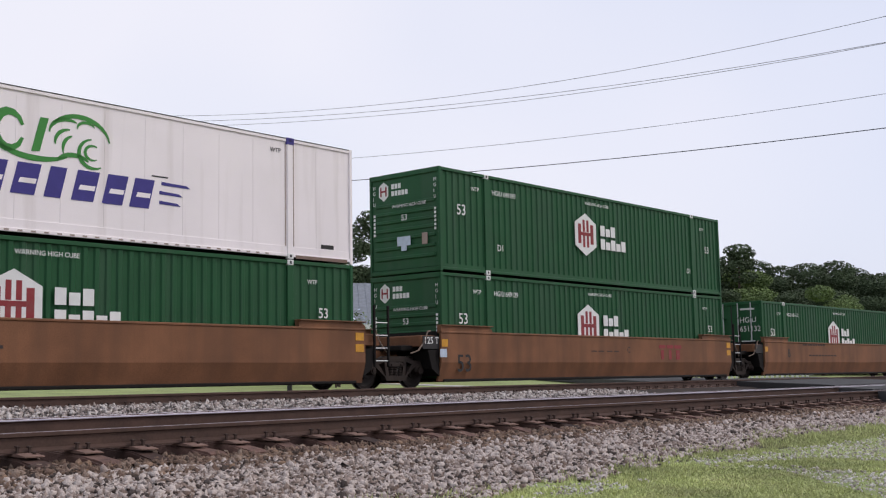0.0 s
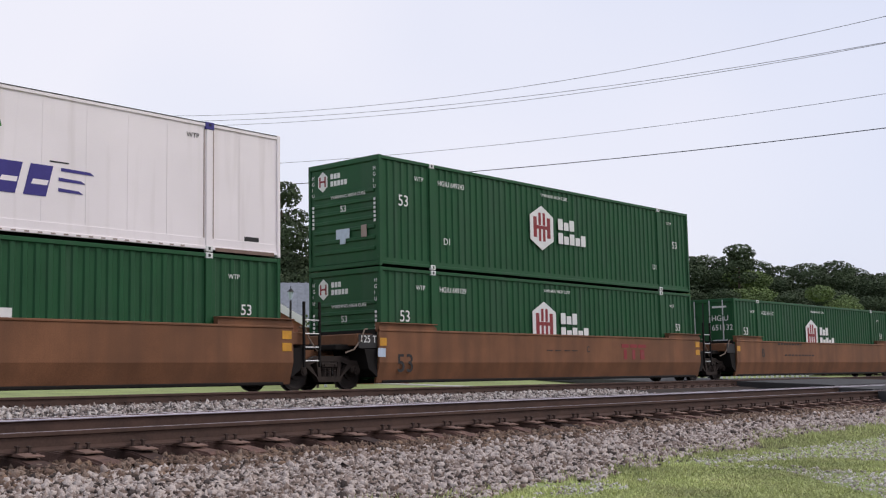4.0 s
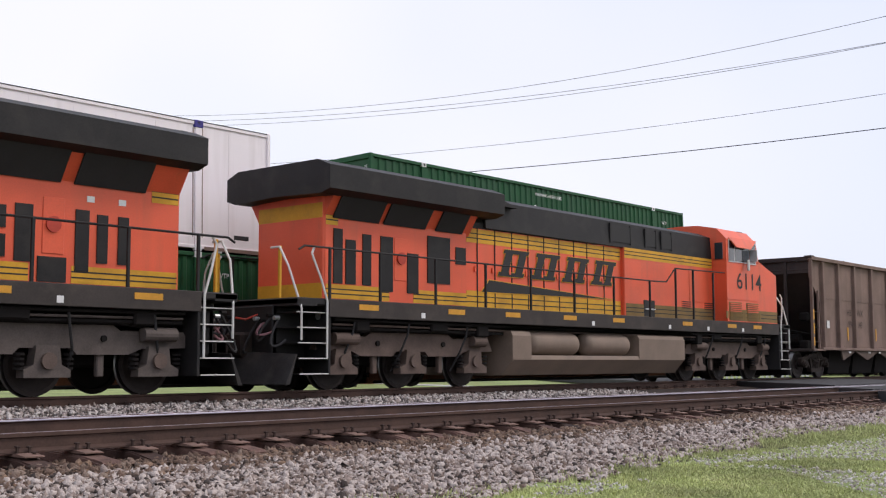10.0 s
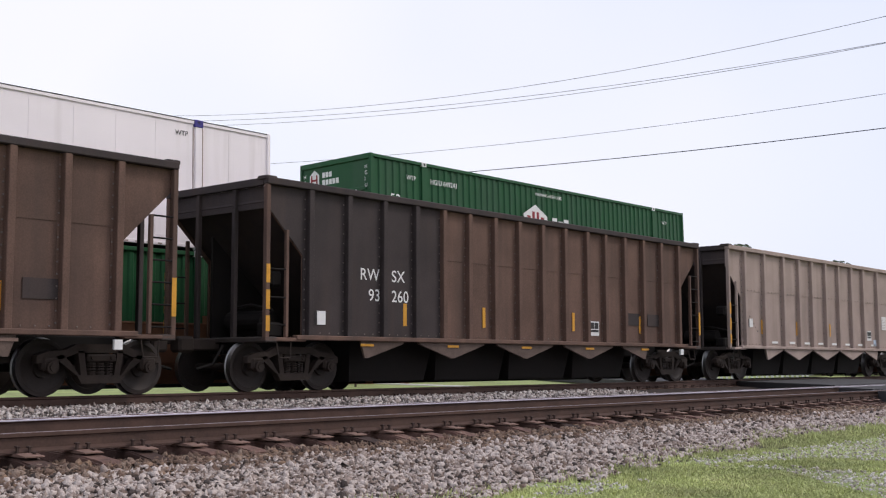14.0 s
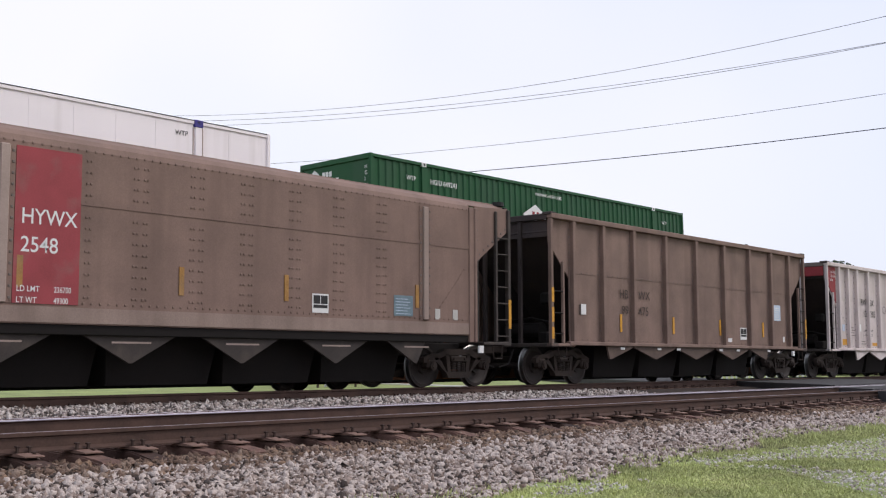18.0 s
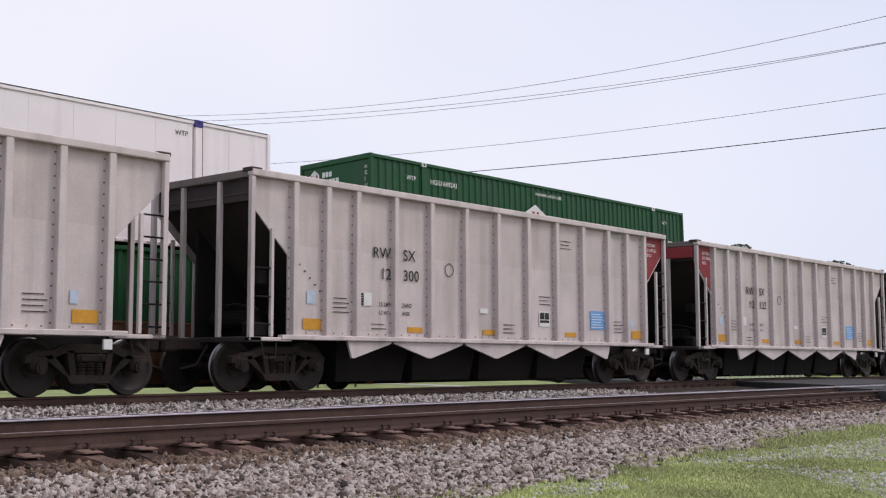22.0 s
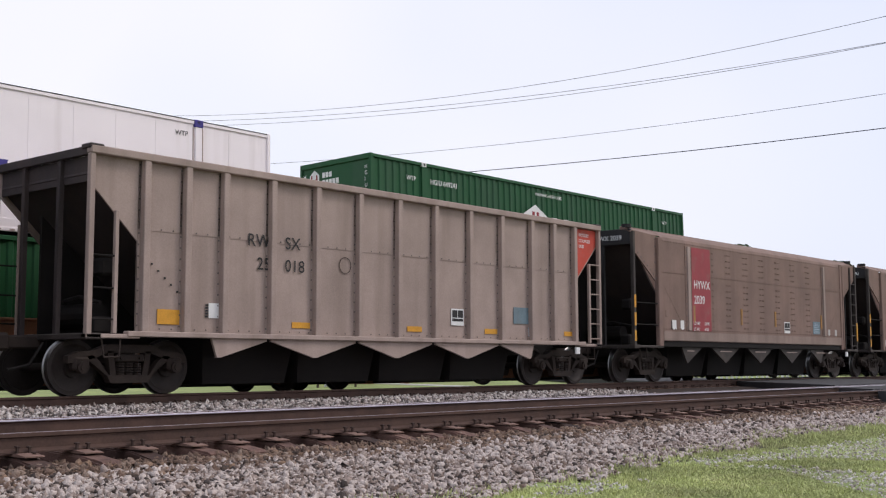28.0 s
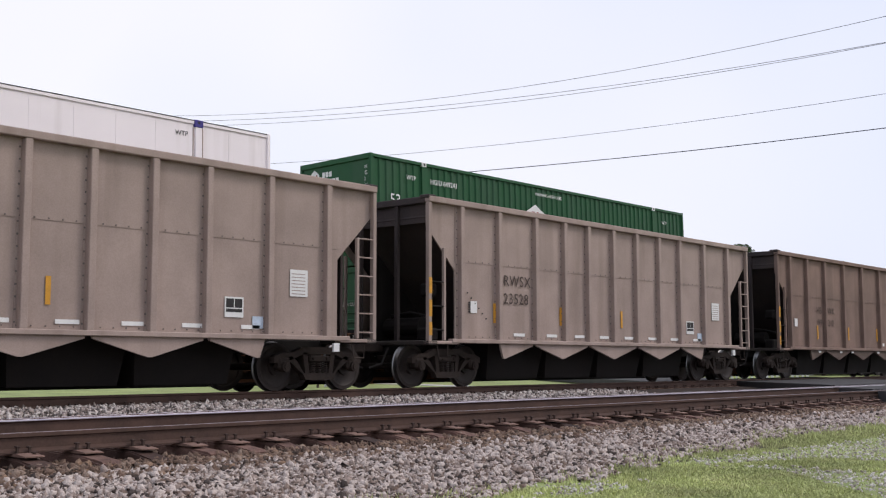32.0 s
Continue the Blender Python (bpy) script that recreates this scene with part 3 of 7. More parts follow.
def side_frame(s, y, wb=1.80, w=0.07):
    """Cast side frame of a freight truck: arched top member, V-shaped tension members, spring seat, journal ends."""
    h = wb / 2
    s.prism([(-h - 0.24, 0.64), (-h - 0.06, 0.71), (-0.66, 0.73), (-0.44, 0.83), (0.44, 0.83), (0.66, 0.73), (h + 0.06, 0.71), (h + 0.24, 0.64), (h + 0.24, 0.52), (0.70, 0.59), (0.42, 0.69), (-0.42, 0.69), (-0.70, 0.59), (-h - 0.24, 0.52)], "y", y - w, y + w)
    s.prism([(-0.36, 0.20), (0.36, 0.20), (0.44, 0.33), (-0.44, 0.33)], "y", y - w - 0.02, y + w)
    for k in (-1, 1):
        s.prism([(k * 0.30, 0.21), (k * 0.44, 0.33), (k * 0.84, 0.62), (k * 0.70, 0.66), (k * 0.56, 0.55)], "y", y - w, y + w)
        s.prism([(k * 0.25, 0.32), (k * 0.36, 0.32), (k * 0.42, 0.72), (k * 0.31, 0.72)], "y", y - w, y + w)
        s.box(k * h - 0.15, k * h + 0.15, y - 0.10, y + 0.09, 0.40, 0.63, 0.04)
        s.tube((k * h, y - 0.15, 0.457), (k * h, y, 0.457), 0.10, 14)
        s.tube((k * h, y - 0.17, 0.457), (k * h, y - 0.14, 0.457), 0.06, 10)
    for k in (-0.16, 0, 0.16):
        for j in range(5):
            s.tube((k, y - 0.03, 0.335 + 0.042 * j), (k, y - 0.03, 0.36 + 0.042 * j), 0.075, 10)
    s.box(-0.27, 0.27, y - 0.10, y + 0.06, 0.545, 0.67, 0.02)
    for k in (-0.18, 0.18):
        s.tube((k, y - 0.13, 0.61), (k, y - 0.08, 0.61), 0.03, 8)
    return s


FRAME = {}


def add_truck(car, x, wheels, r, wb=1.80, mat="truck"):
    if (mat, wb) not in FRAME:
        FRAME[mat, wb] = [side_frame(Shape(), y, wb).data("side_frame", M[mat]) for y in (-1.0, 1.0)] + [Shape().box(-0.18, 0.18, -0.95, 0.95, 0.5, 0.72, 0.03).data("bolster", M[mat])]
    a, b, c = FRAME[mat, wb]
    t = part("truck", c, mat, car, "grimy cast-steel freight truck", (x, 0, 0))
    part("side_frame", a, mat, t)
    part("side_frame", b, mat, t)
    for k in (-1, 1):
        part("wheelset", wheels, mat, car, "brown steel wheels with bright treads", (x + k * wb / 2, 0, r))


def rolling(car):
    for o in car.children:
        if o.name.startswith("wheelset"):
            AXLES.append((o, o.location.z, car))


# ---- the container train on the far track ----
CL, CW, CH = 16.154, 2.591, 2.896


def corrugated(x0, x1, y, z0, z1, face, pitch=0.27, depth=0.035):
    """A wall along x with trapezoid corrugations that stand out towards face (-1 or 1)."""
    pts, x = [], x0
    n = max(1, round((x1 - x0) / pitch))
    p = (x1 - x0) / n
    for i in range(n):
        a = x0 + i * p
        pts += [(a, 0), (a + 0.34 * p, 0), (a + 0.46 * p, 1), (a + 0.88 * p, 1)]
    pts.append((x1, 0))
    s = Shape()
    v = [(a, y - face * depth * d, z) for a, d in pts for z in (z0, z1)]
    s.add(v, [(2 * i, 2 * i + 1, 2 * i + 3, 2 * i + 2) for i in range(len(pts) - 1)])
    return s


def container(name, label, m, mat="green", smooth_side=False, group="intermodal containers", doors=False):
    """A 53-foot container; origin at its lower corner on the -y side, left end."""
    c = thing(name, label, "container", m, group)
    W, H, L = CW, CH, CL
    for y, face, nm in ((0.0, -1, "side_wall"), (W, 1, "side_wall")):
        if smooth_side:
            s = Shape().box(0.1, L - 0.1, min(y, y - face * 0.03), max(y, y - face * 0.03), 0.12, H - 0.08)
            s.box(0.1, L - 0.1, y - 0.012, y + 0.012, 0.10, 0.30, 0.004)
            part(nm, s, mat, c)
        else:
            part(nm, corrugated(0.1, 1.96, y, 0.22, H - 0.1, face), mat, c)
            part(nm, corrugated(2.18, L - 2.18, y, 0.22, H - 0.1, face), mat, c)
            part(nm, corrugated(L - 1.96, L - 0.1, y, 0.22, H - 0.1, face), mat, c)
            part("lower_panel", Shape().box(0.1, L - 0.1, min(y, y - face * 0.03), max(y, y - face * 0.03), 0.10, 0.225), mat, c)
        part("top_rail", Shape().box(0.02, L - 0.02, y - 0.03, y + 0.03, H - 0.10, H - 0.01, 0.01), mat, c)
        part("bottom_rail", Shape().box(0.02, L - 0.02, y - 0.03, y + 0.03, 0.05, 0.13, 0.01), mat, c)
        for x in (0.0, L - 0.1):
            part("corner_post", Shape().box(x, x + 0.1, y - 0.04, y + 0.04, 0.0, H, 0.012), mat, c)
        for x in (1.98, L - 2.16):
            part("stacking_post", Shape().box(x, x + 0.18, y - 0.035, y + 0.035, 0.0, H, 0.012), mat, c)
            for z in (0.0, H - 0.13):
                q = part("corner_casting", Shape().box(x - 0.005, x + 0.19, y - 0.045, y + 0.045, z, z + 0.13, 0.012), "white", c, "white-painted steel casting")
                part("slot", Shape().box(x + 0.06, x + 0.12, y + face * 0.047 - 0.003, y + face * 0.047 + 0.003, z + 0.035, z + 0.10), "black", q)
    part("roof", Shape().box(0.05, L - 0.05, 0.03, W - 0.03, H - 0.05, H - 0.02), mat, c)
    part("floor", Shape().box(0.05, L - 0.05, 0.03, W - 0.03, 0.10, 0.16), "under", c)
    for x, d in ((0.0, 1), (L, -1)):
        e = Shape()
        e.box(min(x + d * 0.05, x + d * 0.08), max(x + d * 0.05, x + d * 0.08), 0.04, W - 0.04, 0.1, H - 0.05)
        part("end_wall", e, mat, c)
        if d > 0 and not doors:
            for z in (0.42, 0.98, 1.22, 1.46, 1.70, 1.94, 0.70):
                part("end_rib", Shape().box(0.008, 0.06, 0.16, W - 0.16, z, z + 0.11, 0.02), mat, c)
        elif d > 0:
            for y in (0.42, 0.98, 1.62, 2.18):
                rod = part("lock_rod", Shape().tube((-0.03, y, 0.10), (-0.03, y, H - 0.06), 0.022, 8), "frame", c, "galvanised door lock rod")
                part("rod_guide", Shape().box(-0.05, 0.06, y - 0.06, y + 0.06, 0.5, 0.56).box(-0.05, 0.06, y - 0.06, y + 0.06, 2.2, 2.26), mat, rod)
            part("door_seam", Shape().box(0.03, 0.06, W / 2 - 0.02, W / 2 + 0.02, 0.12, H - 0.14), "black", c)
        part("end_header", Shape().box(min(x, x + d * 0.08), max(x, x + d * 0.08), 0.0, W, H - 0.14, H, 0.012), mat, c)
        part("end_sill", Shape().box(min(x, x + d * 0.08), max(x, x + d * 0.08), 0.0, W, 0.02, 0.14, 0.012), mat, c)
    return c


def emblem(c, x, z, w, h):
    """White hexagon shield with red upright and cross bars, and two rows of white bars beside it."""
    hexa = [(x, z - h * 0.27), (x + w / 2, z - h / 2), (x + w, z - h * 0.27), (x + w, z + h * 0.27), (x + w / 2, z + h / 2), (x, z + h * 0.27)]
    e = part("emblem", Shape().prism(hexa, "y", -0.048, -0.040), "white", c, "white hexagonal emblem with red bars")
    for a, b, lo, hi in ((0.14, 0.28, -0.22, 0.24), (0.72, 0.86, -0.22, 0.24), (0.36, 0.46, -0.30, -0.03), (0.54, 0.64, -0.30, -0.03), (0.36, 0.46, 0.06, 0.34), (0.54, 0.64, 0.06, 0.34), (0.28, 0.72, -0.03, 0.05)):
        part("bar", Shape().box(x + a * w, x + b * w, -0.053, -0.047, z + lo * h, z + hi * h), "red", e)
    for row, k, n in ((0.02, 0.25, 3), (-0.30, 0.25, 5)):
        for i in range(n):
            tall = k * h if i % 2 == 0 else k * h * 0.74
            part("bar", Shape().box(x + w * 1.22 + i * 0.31, x + w * 1.22 + i * 0.31 + 0.25, -0.048, -0.040, z + row * h, z + row * h + tall), "white", e)


def dress_green(c, number, top, doors=False):
    emblem(c, 6.5, 1.58, 1.2, 1.36)
    word("height_warning", "WARNING HIGH CUBE", 0.135, "white", c, 7.1, -0.045, 2.55)
    word("number", number, 0.20, "white", c, 2.3, -0.045, 2.33)
    word("length_mark", "53", 0.42, "white", c, 0.70, -0.045, 1.62 if top else 1.5)
    word("mark", "WTP", 0.17, "white", c, 1.35, -0.045, 2.35)
    word("length_mark", "53", 0.34, "white", c, CL - 1.2, -0.045, 1.55)
    word("mark", "WTP", 0.15, "white", c, CL - 1.55, -0.045, 2.35)
    if top:
        word("mark", "D1", 0.26, "white", c, 2.5, -0.045, 0.72)
        word("mark", "D1", 0.24, "white", c, CL - 2.6, -0.045, 0.72)
    if doors:
        for k, txt in enumerate(number.split()):
            word("number", txt, 0.30, "white", c, 0.045, 0.95, 2.05 - 0.36 * k, turn=-90)
        for z in (1.25, 1.1, 2.55):
            part("bar", Shape().box(0.035, 0.046, 0.3, 0.9, z, z + 0.07), "white", c)
        return
    # end wall: small emblem and bars
    e = part("end_emblem", Shape().add([(0.0, y, z) for y, z in ((2.28, 2.28), (2.10, 2.14), (1.92, 2.28), (1.92, 2.56), (2.10, 2.70), (2.28, 2.56))] + [(-0.008, y, z) for y, z in ((2.28, 2.28), (2.10, 2.14), (1.92, 2.28), (1.92, 2.56), (2.10, 2.70), (2.28, 2.56))], [(0, 1, 2, 3, 4, 5), (6, 7, 8, 9, 10, 11)]),
             "white", c, "white hexagonal emblem with red bars", (0.046, 0, 0))
    for y0 in (2.18, 1.98):
        part("bar", Shape().box(-0.013, -0.007, y0, y0 + 0.05, 2.28, 2.56), "red", e)
    part("bar", Shape().box(-0.013, -0.007, 2.0, 2.2, 2.40, 2.45), "red", e)
    for i in range(3):
        part("bar", Shape().box(-0.006, 0.0, 1.70 - i * 0.13, 1.80 - i * 0.13, 2.46, 2.60), "white", e)
    for i in range(5):
        part("bar", Shape().box(-0.006, 0.0, 1.70 - i * 0.13, 1.80 - i * 0.13, 2.26, 2.40), "white", e)
    word("height_warning", "WARNING HIGH CUBE", 0.125, "white", c, -0.004, 1.75, 1.90, turn=-90)
    word("length_mark", "53", 0.24, "white", c, -0.004, 1.40, 1.52, turn=-90)
    if top:
        part("data_plate", Shape().box(-0.012, 0.0, 1.05, 1.55, 0.80, 1.06), "pale", c)
        part("data_plate", Shape().box(-0.012, 0.0, 1.2, 1.4, 0.66, 0.80), "pale", c)
        part("vent_cover", Shape().box(-0.02, 0.01, 0.42, 0.62, 0.78, 1.1, 0.01), "taupe", c)
    for y in (0.12, 2.42):
        for k, ch in enumerate("HGIU"):
            word("code", ch, 0.14, "white", c, -0.012, y + 0.05, 2.5 - k * 0.16, turn=-90)
        for k in range(6):
            part("bar", Shape().box(-0.012, -0.004, y - 0.03, y + 0.04, 1.15 + k * 0.11, 1.22 + k * 0.11), "white", c)


def well_unit(m, markings):
    """One well of the articulated car; origin at rail level, at the left end of its side walls."""
    w = thing("well_car", "faded ochre articulated well car carrying containers", "well car", m, "well cars")
    L, h = 16.62, 1.50
    for s in (-1, 1):
        y = 1.50 * s
        prof = [(s * 1.36, 0.16), (s * 1.50, 0.66), (s * 1.50, h), (s * 1.44, h), (s * 1.43, 0.68), (s * 1.29, 0.16)]
        part("side_sheet", Shape().prism(prof, "x", 0.0, L), "well", w)
        part("top_chord", Shape().box(0, L, min(s * 1.36, s * 1.52), max(s * 1.36, s * 1.52), h - 0.06, h, 0.015), "well", w)
        # not ochre like the sheets: its underside's shade is painted in
        part("bottom_chord", Shape().box(0.2, L - 0.2, min(s * 1.2, s * 1.40), max(s * 1.2, s * 1.40), 0.14, 0.22, 0.02), "under", w)
        for x in (0.0, L - 2.2):
            part("end_gusset", Shape().prism([(x, h - 0.02), (x + 2.2, h - 0.02), (x + 2.2, h + 0.06), (x + 2.05, h + 0.15), (x + 0.0, h + 0.15)], "y", min(s * 1.36, s * 1.505), max(s * 1.36, s * 1.505)), "well", w)
            part("guide_lip", Shape().box(x, x + 2.2, min(s * 1.33, s * 1.56), max(s * 1.33, s * 1.56), h + 0.14, h + 0.17, 0.008), "well", w)
    for x in (0.9, L / 2 - 2.2, L / 2, L / 2 + 2.2, L - 0.9):
        part("cross_bearer", Shape().box(x - 0.18, x + 0.18, -1.36, 1.36, 0.14, 0.24, 0.02), "under", w)
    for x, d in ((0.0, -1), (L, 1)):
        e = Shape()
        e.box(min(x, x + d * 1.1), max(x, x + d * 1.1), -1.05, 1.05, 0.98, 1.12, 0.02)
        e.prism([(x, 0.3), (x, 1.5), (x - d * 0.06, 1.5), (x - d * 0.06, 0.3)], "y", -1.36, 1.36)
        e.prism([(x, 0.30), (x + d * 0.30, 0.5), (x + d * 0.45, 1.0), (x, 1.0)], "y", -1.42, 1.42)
        part("end_bulkhead", e, "under", w, "near-black end bulkhead")
        part("end_platform", Shape().box(min(x, x + d * 1.45), max(x, x + d * 1.45), -0.28, 0.28, 0.72, 1.12, 0.03), "well", w)
        part("cross_beam", Shape().box(min(x + d * 0.05, x + d * 0.66), max(x + d * 0.05, x + d * 0.66), -1.35, 1.35, 1.08, 1.38, 0.02), "well", w)
        part("hose", Shape().path([(x + d * 0.3, -1.38, 1.5), (x + d * 0.45, -1.42, 1.48), (x + d * 0.55, -1.42, 1.25), (x + d * 0.8, -1.40, 0.98), (x + d * 1.0, -1.3, 0.9)], 0.02), "tan_tank", w)
    # ladder with handhold at the right end, near side
    lad = part("ladder", Shape().box(L + 0.36, L + 0.42, -1.47, -1.41, 0.55, 2.1, 0.01).box(L + 0.86, L + 0.92, -1.47, -1.41, 0.55, 2.1, 0.01), "under", w, "rust-brown steel ladder")
    for z in (0.7, 1.02, 1.34, 1.66):
        part("rung", Shape().tube((L + 0.38, -1.44, z), (L + 0.90, -1.44, z), 0.016), "frame", lad)
    for z in (1.42, 1.14):
        panel("reflector", L - 0.34, L - 0.06, z - 0.22, z - 0.03, "yellow", w, -1.505)
    panel("reflector", 0.02, 0.26, 1.08, 1.28, "yellow", w, -1.505)
    panel("dark_patch", -0.66, 0.0, 1.02, 1.36, "black", w, -1.425)
    if markings:
        word("load_mark", "125 T", 0.25, "white", w, -0.62, -1.435, 1.16)
        word("unit_mark", "53", 0.66, "black", w, 0.62, -1.508, 0.42)
        panel("tag", -0.05, 0.22, 0.80, 1.02, "pale", w, -1.50)
        for i, (a, b) in enumerate(((0, 0.42), (0.52, 0.94), (1.02, 1.52))):
            part("logo_bar", Shape().box(11.35 + a, 11.35 + b, -1.507, -1.498, 1.14, 1.25), "red", w)
            part("logo_bar", Shape().box(11.35 + a + 0.12, 11.35 + b - 0.12, -1.507, -1.498, 0.76, 1.08), "red", w)
        word("mark", "C", 0.26, "black", w, 9.3, -1.508, 0.98)
        for x in (7.2, 7.6, 8.1, 8.5):
            panel("stencil", x, x + 0.3, 1.0, 1.03, "dark", w, -1.502)
    else:
        word("unit_mark", "B", 0.46, "black", w, 2.1, -1.508, 0.88)
        for k in range(9):
            panel("stencil", 4.2 + 0.33 * k, 4.42 + 0.33 * k, 0.92, 0.98, "dark", w, -1.503)
            panel("stencil", 3.6 + 0.26 * k, 3.78 + 0.26 * k, 1.36, 1.43, "dark", w, -1.503)
    return w


STACK = []


def stack_pose(x, dz=0.0, y=0.0, z=0.0):
    return pose(0, FAR_Y, FAR_Z, FAR_LEAN) @ Matrix.Translation((x, y, z + dz))


def on_stack(ob, x, y=0.0, z=0.0):
    STACK.append((ob, x, y, z))
    ob.matrix_basis = stack_pose(x, 0, y, z)
    return ob


BOX_Z = 0.225
for i, (x, dz) in enumerate(((1.506, -0.045), (21.01, 0.0), (40.5, 0.0), (60.0, 0.0))):
    lower = container("shipping_container", "green corrugated 53-foot steel container seated in a well car", pose(0, 0, 0), doors=i == 2)
    dress_green(lower, ("HGIU 649018", "HGIU 649129", "HGIU 651132", "HGIU 650227")[i], False, i == 2)
    on_stack(lower, x, -CW / 2, BOX_Z + dz)
    if i == 1:
        upper = container("shipping_container", "green corrugated 53-foot steel container stacked on another", pose(0, 0, 0))
        dress_green(upper, "HGIU 649243", True)
        on_stack(upper, x, -CW / 2, BOX_Z + CH + 0.02)
    if i == 0:
        upper = container("shipping_container", "white smooth-sided 53-foot refrigerated container stacked on a green one", pose(0, 0, 0), "white_box", True)
        on_stack(upper, x, -CW / 2, BOX_Z + dz + CH + 0.02)
        WHITE = upper
    unit = well_unit(pose(0, 0, 0), i in (1, 3))
    on_stack(unit, x - 0.233, 0, 0)
    if i < 3:
        add_truck(unit, 18.17, WHEEL33, 0.42)
    if i in (0,):
        add_truck(unit, -1.4, WHEEL33, 0.42)
    if i == 3:
        add_truck(unit, 18.17, WHEEL33, 0.42)
    rolling(unit)


def dress_white(c):
    """Panel seams, rivet lines, the blue corner cap and the painted company marks as plain shapes."""
    for k in range(1, 13):
        x = 2.2 + k * 0.98
        if x < CL - 2.3:
            part("panel_seam", Shape().box(x - 0.012, x + 0.012, -0.006, 0.002, 0.3, CH - 0.16), "white_box", c)
    for x in (0.95, CL - 1.2):
        part("panel_seam", Shape().box(x - 0.012, x + 0.012, -0.006, 0.002, 0.3, CH - 0.16), "white_box", c)
    part("corner_cap", Shape().box(CL - 2.19, CL - 1.95, -0.05, 0.05, CH - 0.16, CH + 0.004, 0.01), "purple", c, "dark blue corner casting")
    for x in (CL - 2.2, CL - 1.94):
        part("post_seam", Shape().box(x - 0.012, x + 0.012, -0.008, 0.002, 0.2, CH - 0.16), "taupe", c)
    for k in range(40):
        part("sill_notch", Shape().box(2.4 + 0.28 * k, 2.5 + 0.28 * k, -0.034, -0.028, 0.07, 0.10), "taupe", c)
    part("sill_shadow_gap", Shape().box(CL - 1.9, CL - 0.2, -0.034, -0.028, 0.02, 0.10), "umber", c)
    part("dark_trim", Shape().box(0.1, CL - 0.1, -0.033, -0.028, CH - 0.03, CH - 0.008), "black", c)
    word("mark", "WTP", 0.155, "black", c, CL - 2.68, -0.012, 2.50)
    # slanted indigo word shapes, speed lines, green animal-stripe swirl
    for k, (wd, hh) in enumerate(((0.16, 0.98), (0.62, 0.98), (0.5, 0.62), (0.5, 0.62), (0.36, 0.62), (0.5, 0.62), (0.48, 0.62), (0.48, 0.62))):
        x = (5.05, 5.5, 6.3, 7.0, 7.7, 8.3, 9.0, 9.65)[k]
        s = Shape().prism([(x, 0.80), (x + wd, 0.80), (x + wd + 0.24 * hh, 0.80 + hh), (x + 0.24 * hh, 0.80 + hh)], "y", -0.010, -0.004)
        e = part("logo_bar", s, "purple", c)
        if wd > 0.4:
            part("logo_slot", Shape().prism([(x + 0.16, 0.80 + hh * 0.36), (x + wd + 0.02, 0.80 + hh * 0.36), (x + wd + 0.05, 0.80 + hh * 0.52), (x + 0.20, 0.80 + hh * 0.52)], "y", -0.013, -0.008), "white_box", e)
    for z, a, b in ((1.34, 10.45, 11.2), (1.14, 10.4, 11.0), (0.93, 10.4, 10.95)):
        part("logo_bar", Shape().prism([(a, z), (b, z - 0.01), (b - 0.1, z + 0.05), (a, z + 0.07)], "y", -0.010, -0.004), "purple", c)
    def ribbon(points, width):
        """A flat painted stroke, thickest in its middle."""
        n = len(points)
        v = []
        for i, (x, z) in enumerate(points):
            (xa, za), (xb, zb) = points[max(0, i - 1)], points[min(n - 1, i + 1)]
            d = math.hypot(xb - xa, zb - za)
            w = width * (0.25 + 0.75 * math.sin(math.pi * (i + 0.3) / (n - 0.4)))
            v += [(x - (zb - za) / d * w, -0.009, z + (xb - xa) / d * w), (x + (zb - za) / d * w, -0.009, z - (xb - xa) / d * w)]
        part("logo_stripe", Shape().add(v, [(2 * i, 2 * i + 1, 2 * i + 3, 2 * i + 2) for i in range(n - 1)]), "logo_green", c)

    def arc(cx, cz, rx, rz, a0, a1, width):
        ribbon([(cx + rx * math.cos(radians(a0 + (a1 - a0) * k / 12)), cz + rz * math.sin(radians(a0 + (a1 - a0) * k / 12))) for k in range(13)], width)
    for spec in ((8.45, 1.98, 0.72, 0.52, 150, 8, 0.05), (8.80, 1.78, 0.34, 0.30, 100, 300, 0.045), (8.78, 1.80, 0.18, 0.15, 60, 300, 0.035), (7.55, 1.86, 0.85, 0.33, 190, 320, 0.06),
                 (8.35, 1.50, 0.38, 0.20, 170, 30, 0.05), (8.20, 2.10, 0.40, 0.30, 180, 60, 0.045), (8.25, 1.92, 0.32, 0.28, 190, 90, 0.04), (8.35, 1.80, 0.25, 0.28, 200, 100, 0.04), (8.62, 2.28, 0.2, 0.12, 200, 20, 0.03)):
        arc(*spec)
    # two heavy rounded blocks beside it
    arc(6.95, 2.02, 0.30, 0.36, 20, 340, 0.10)
    part("logo_stripe", Shape().prism([(7.42, 1.66), (7.60, 1.68), (7.78, 2.36), (7.60, 2.36)], "y", -0.010, -0.004), "logo_green", c)
    for x in (10.2, 15.1):
        part("scuff", Shape().box(x, x + 0.42, -0.007, 0.0, 1.5 if x < 12 else 0.32, 1.53 if x < 12 else 0.42), "black", c)


dress_white(WHITE)


# ---- the coal train on the middle track ----
TRAIN = []      # (car, distance along the train, turned round)


def on_train(car, s, turn=0):
    TRAIN.append((car, s, turn))
    car.matrix_basis = pose(s, MID_Y, MID_Z, 0, 0, turn)
    return car


HW = 1.53       # half width of a hopper
TOP, SILL = 3.92, 1.02
RIB_FACES = 32   # faces of a rib before its rivets
SHEET = 0.12    # how far the side sheets lie behind the ribs


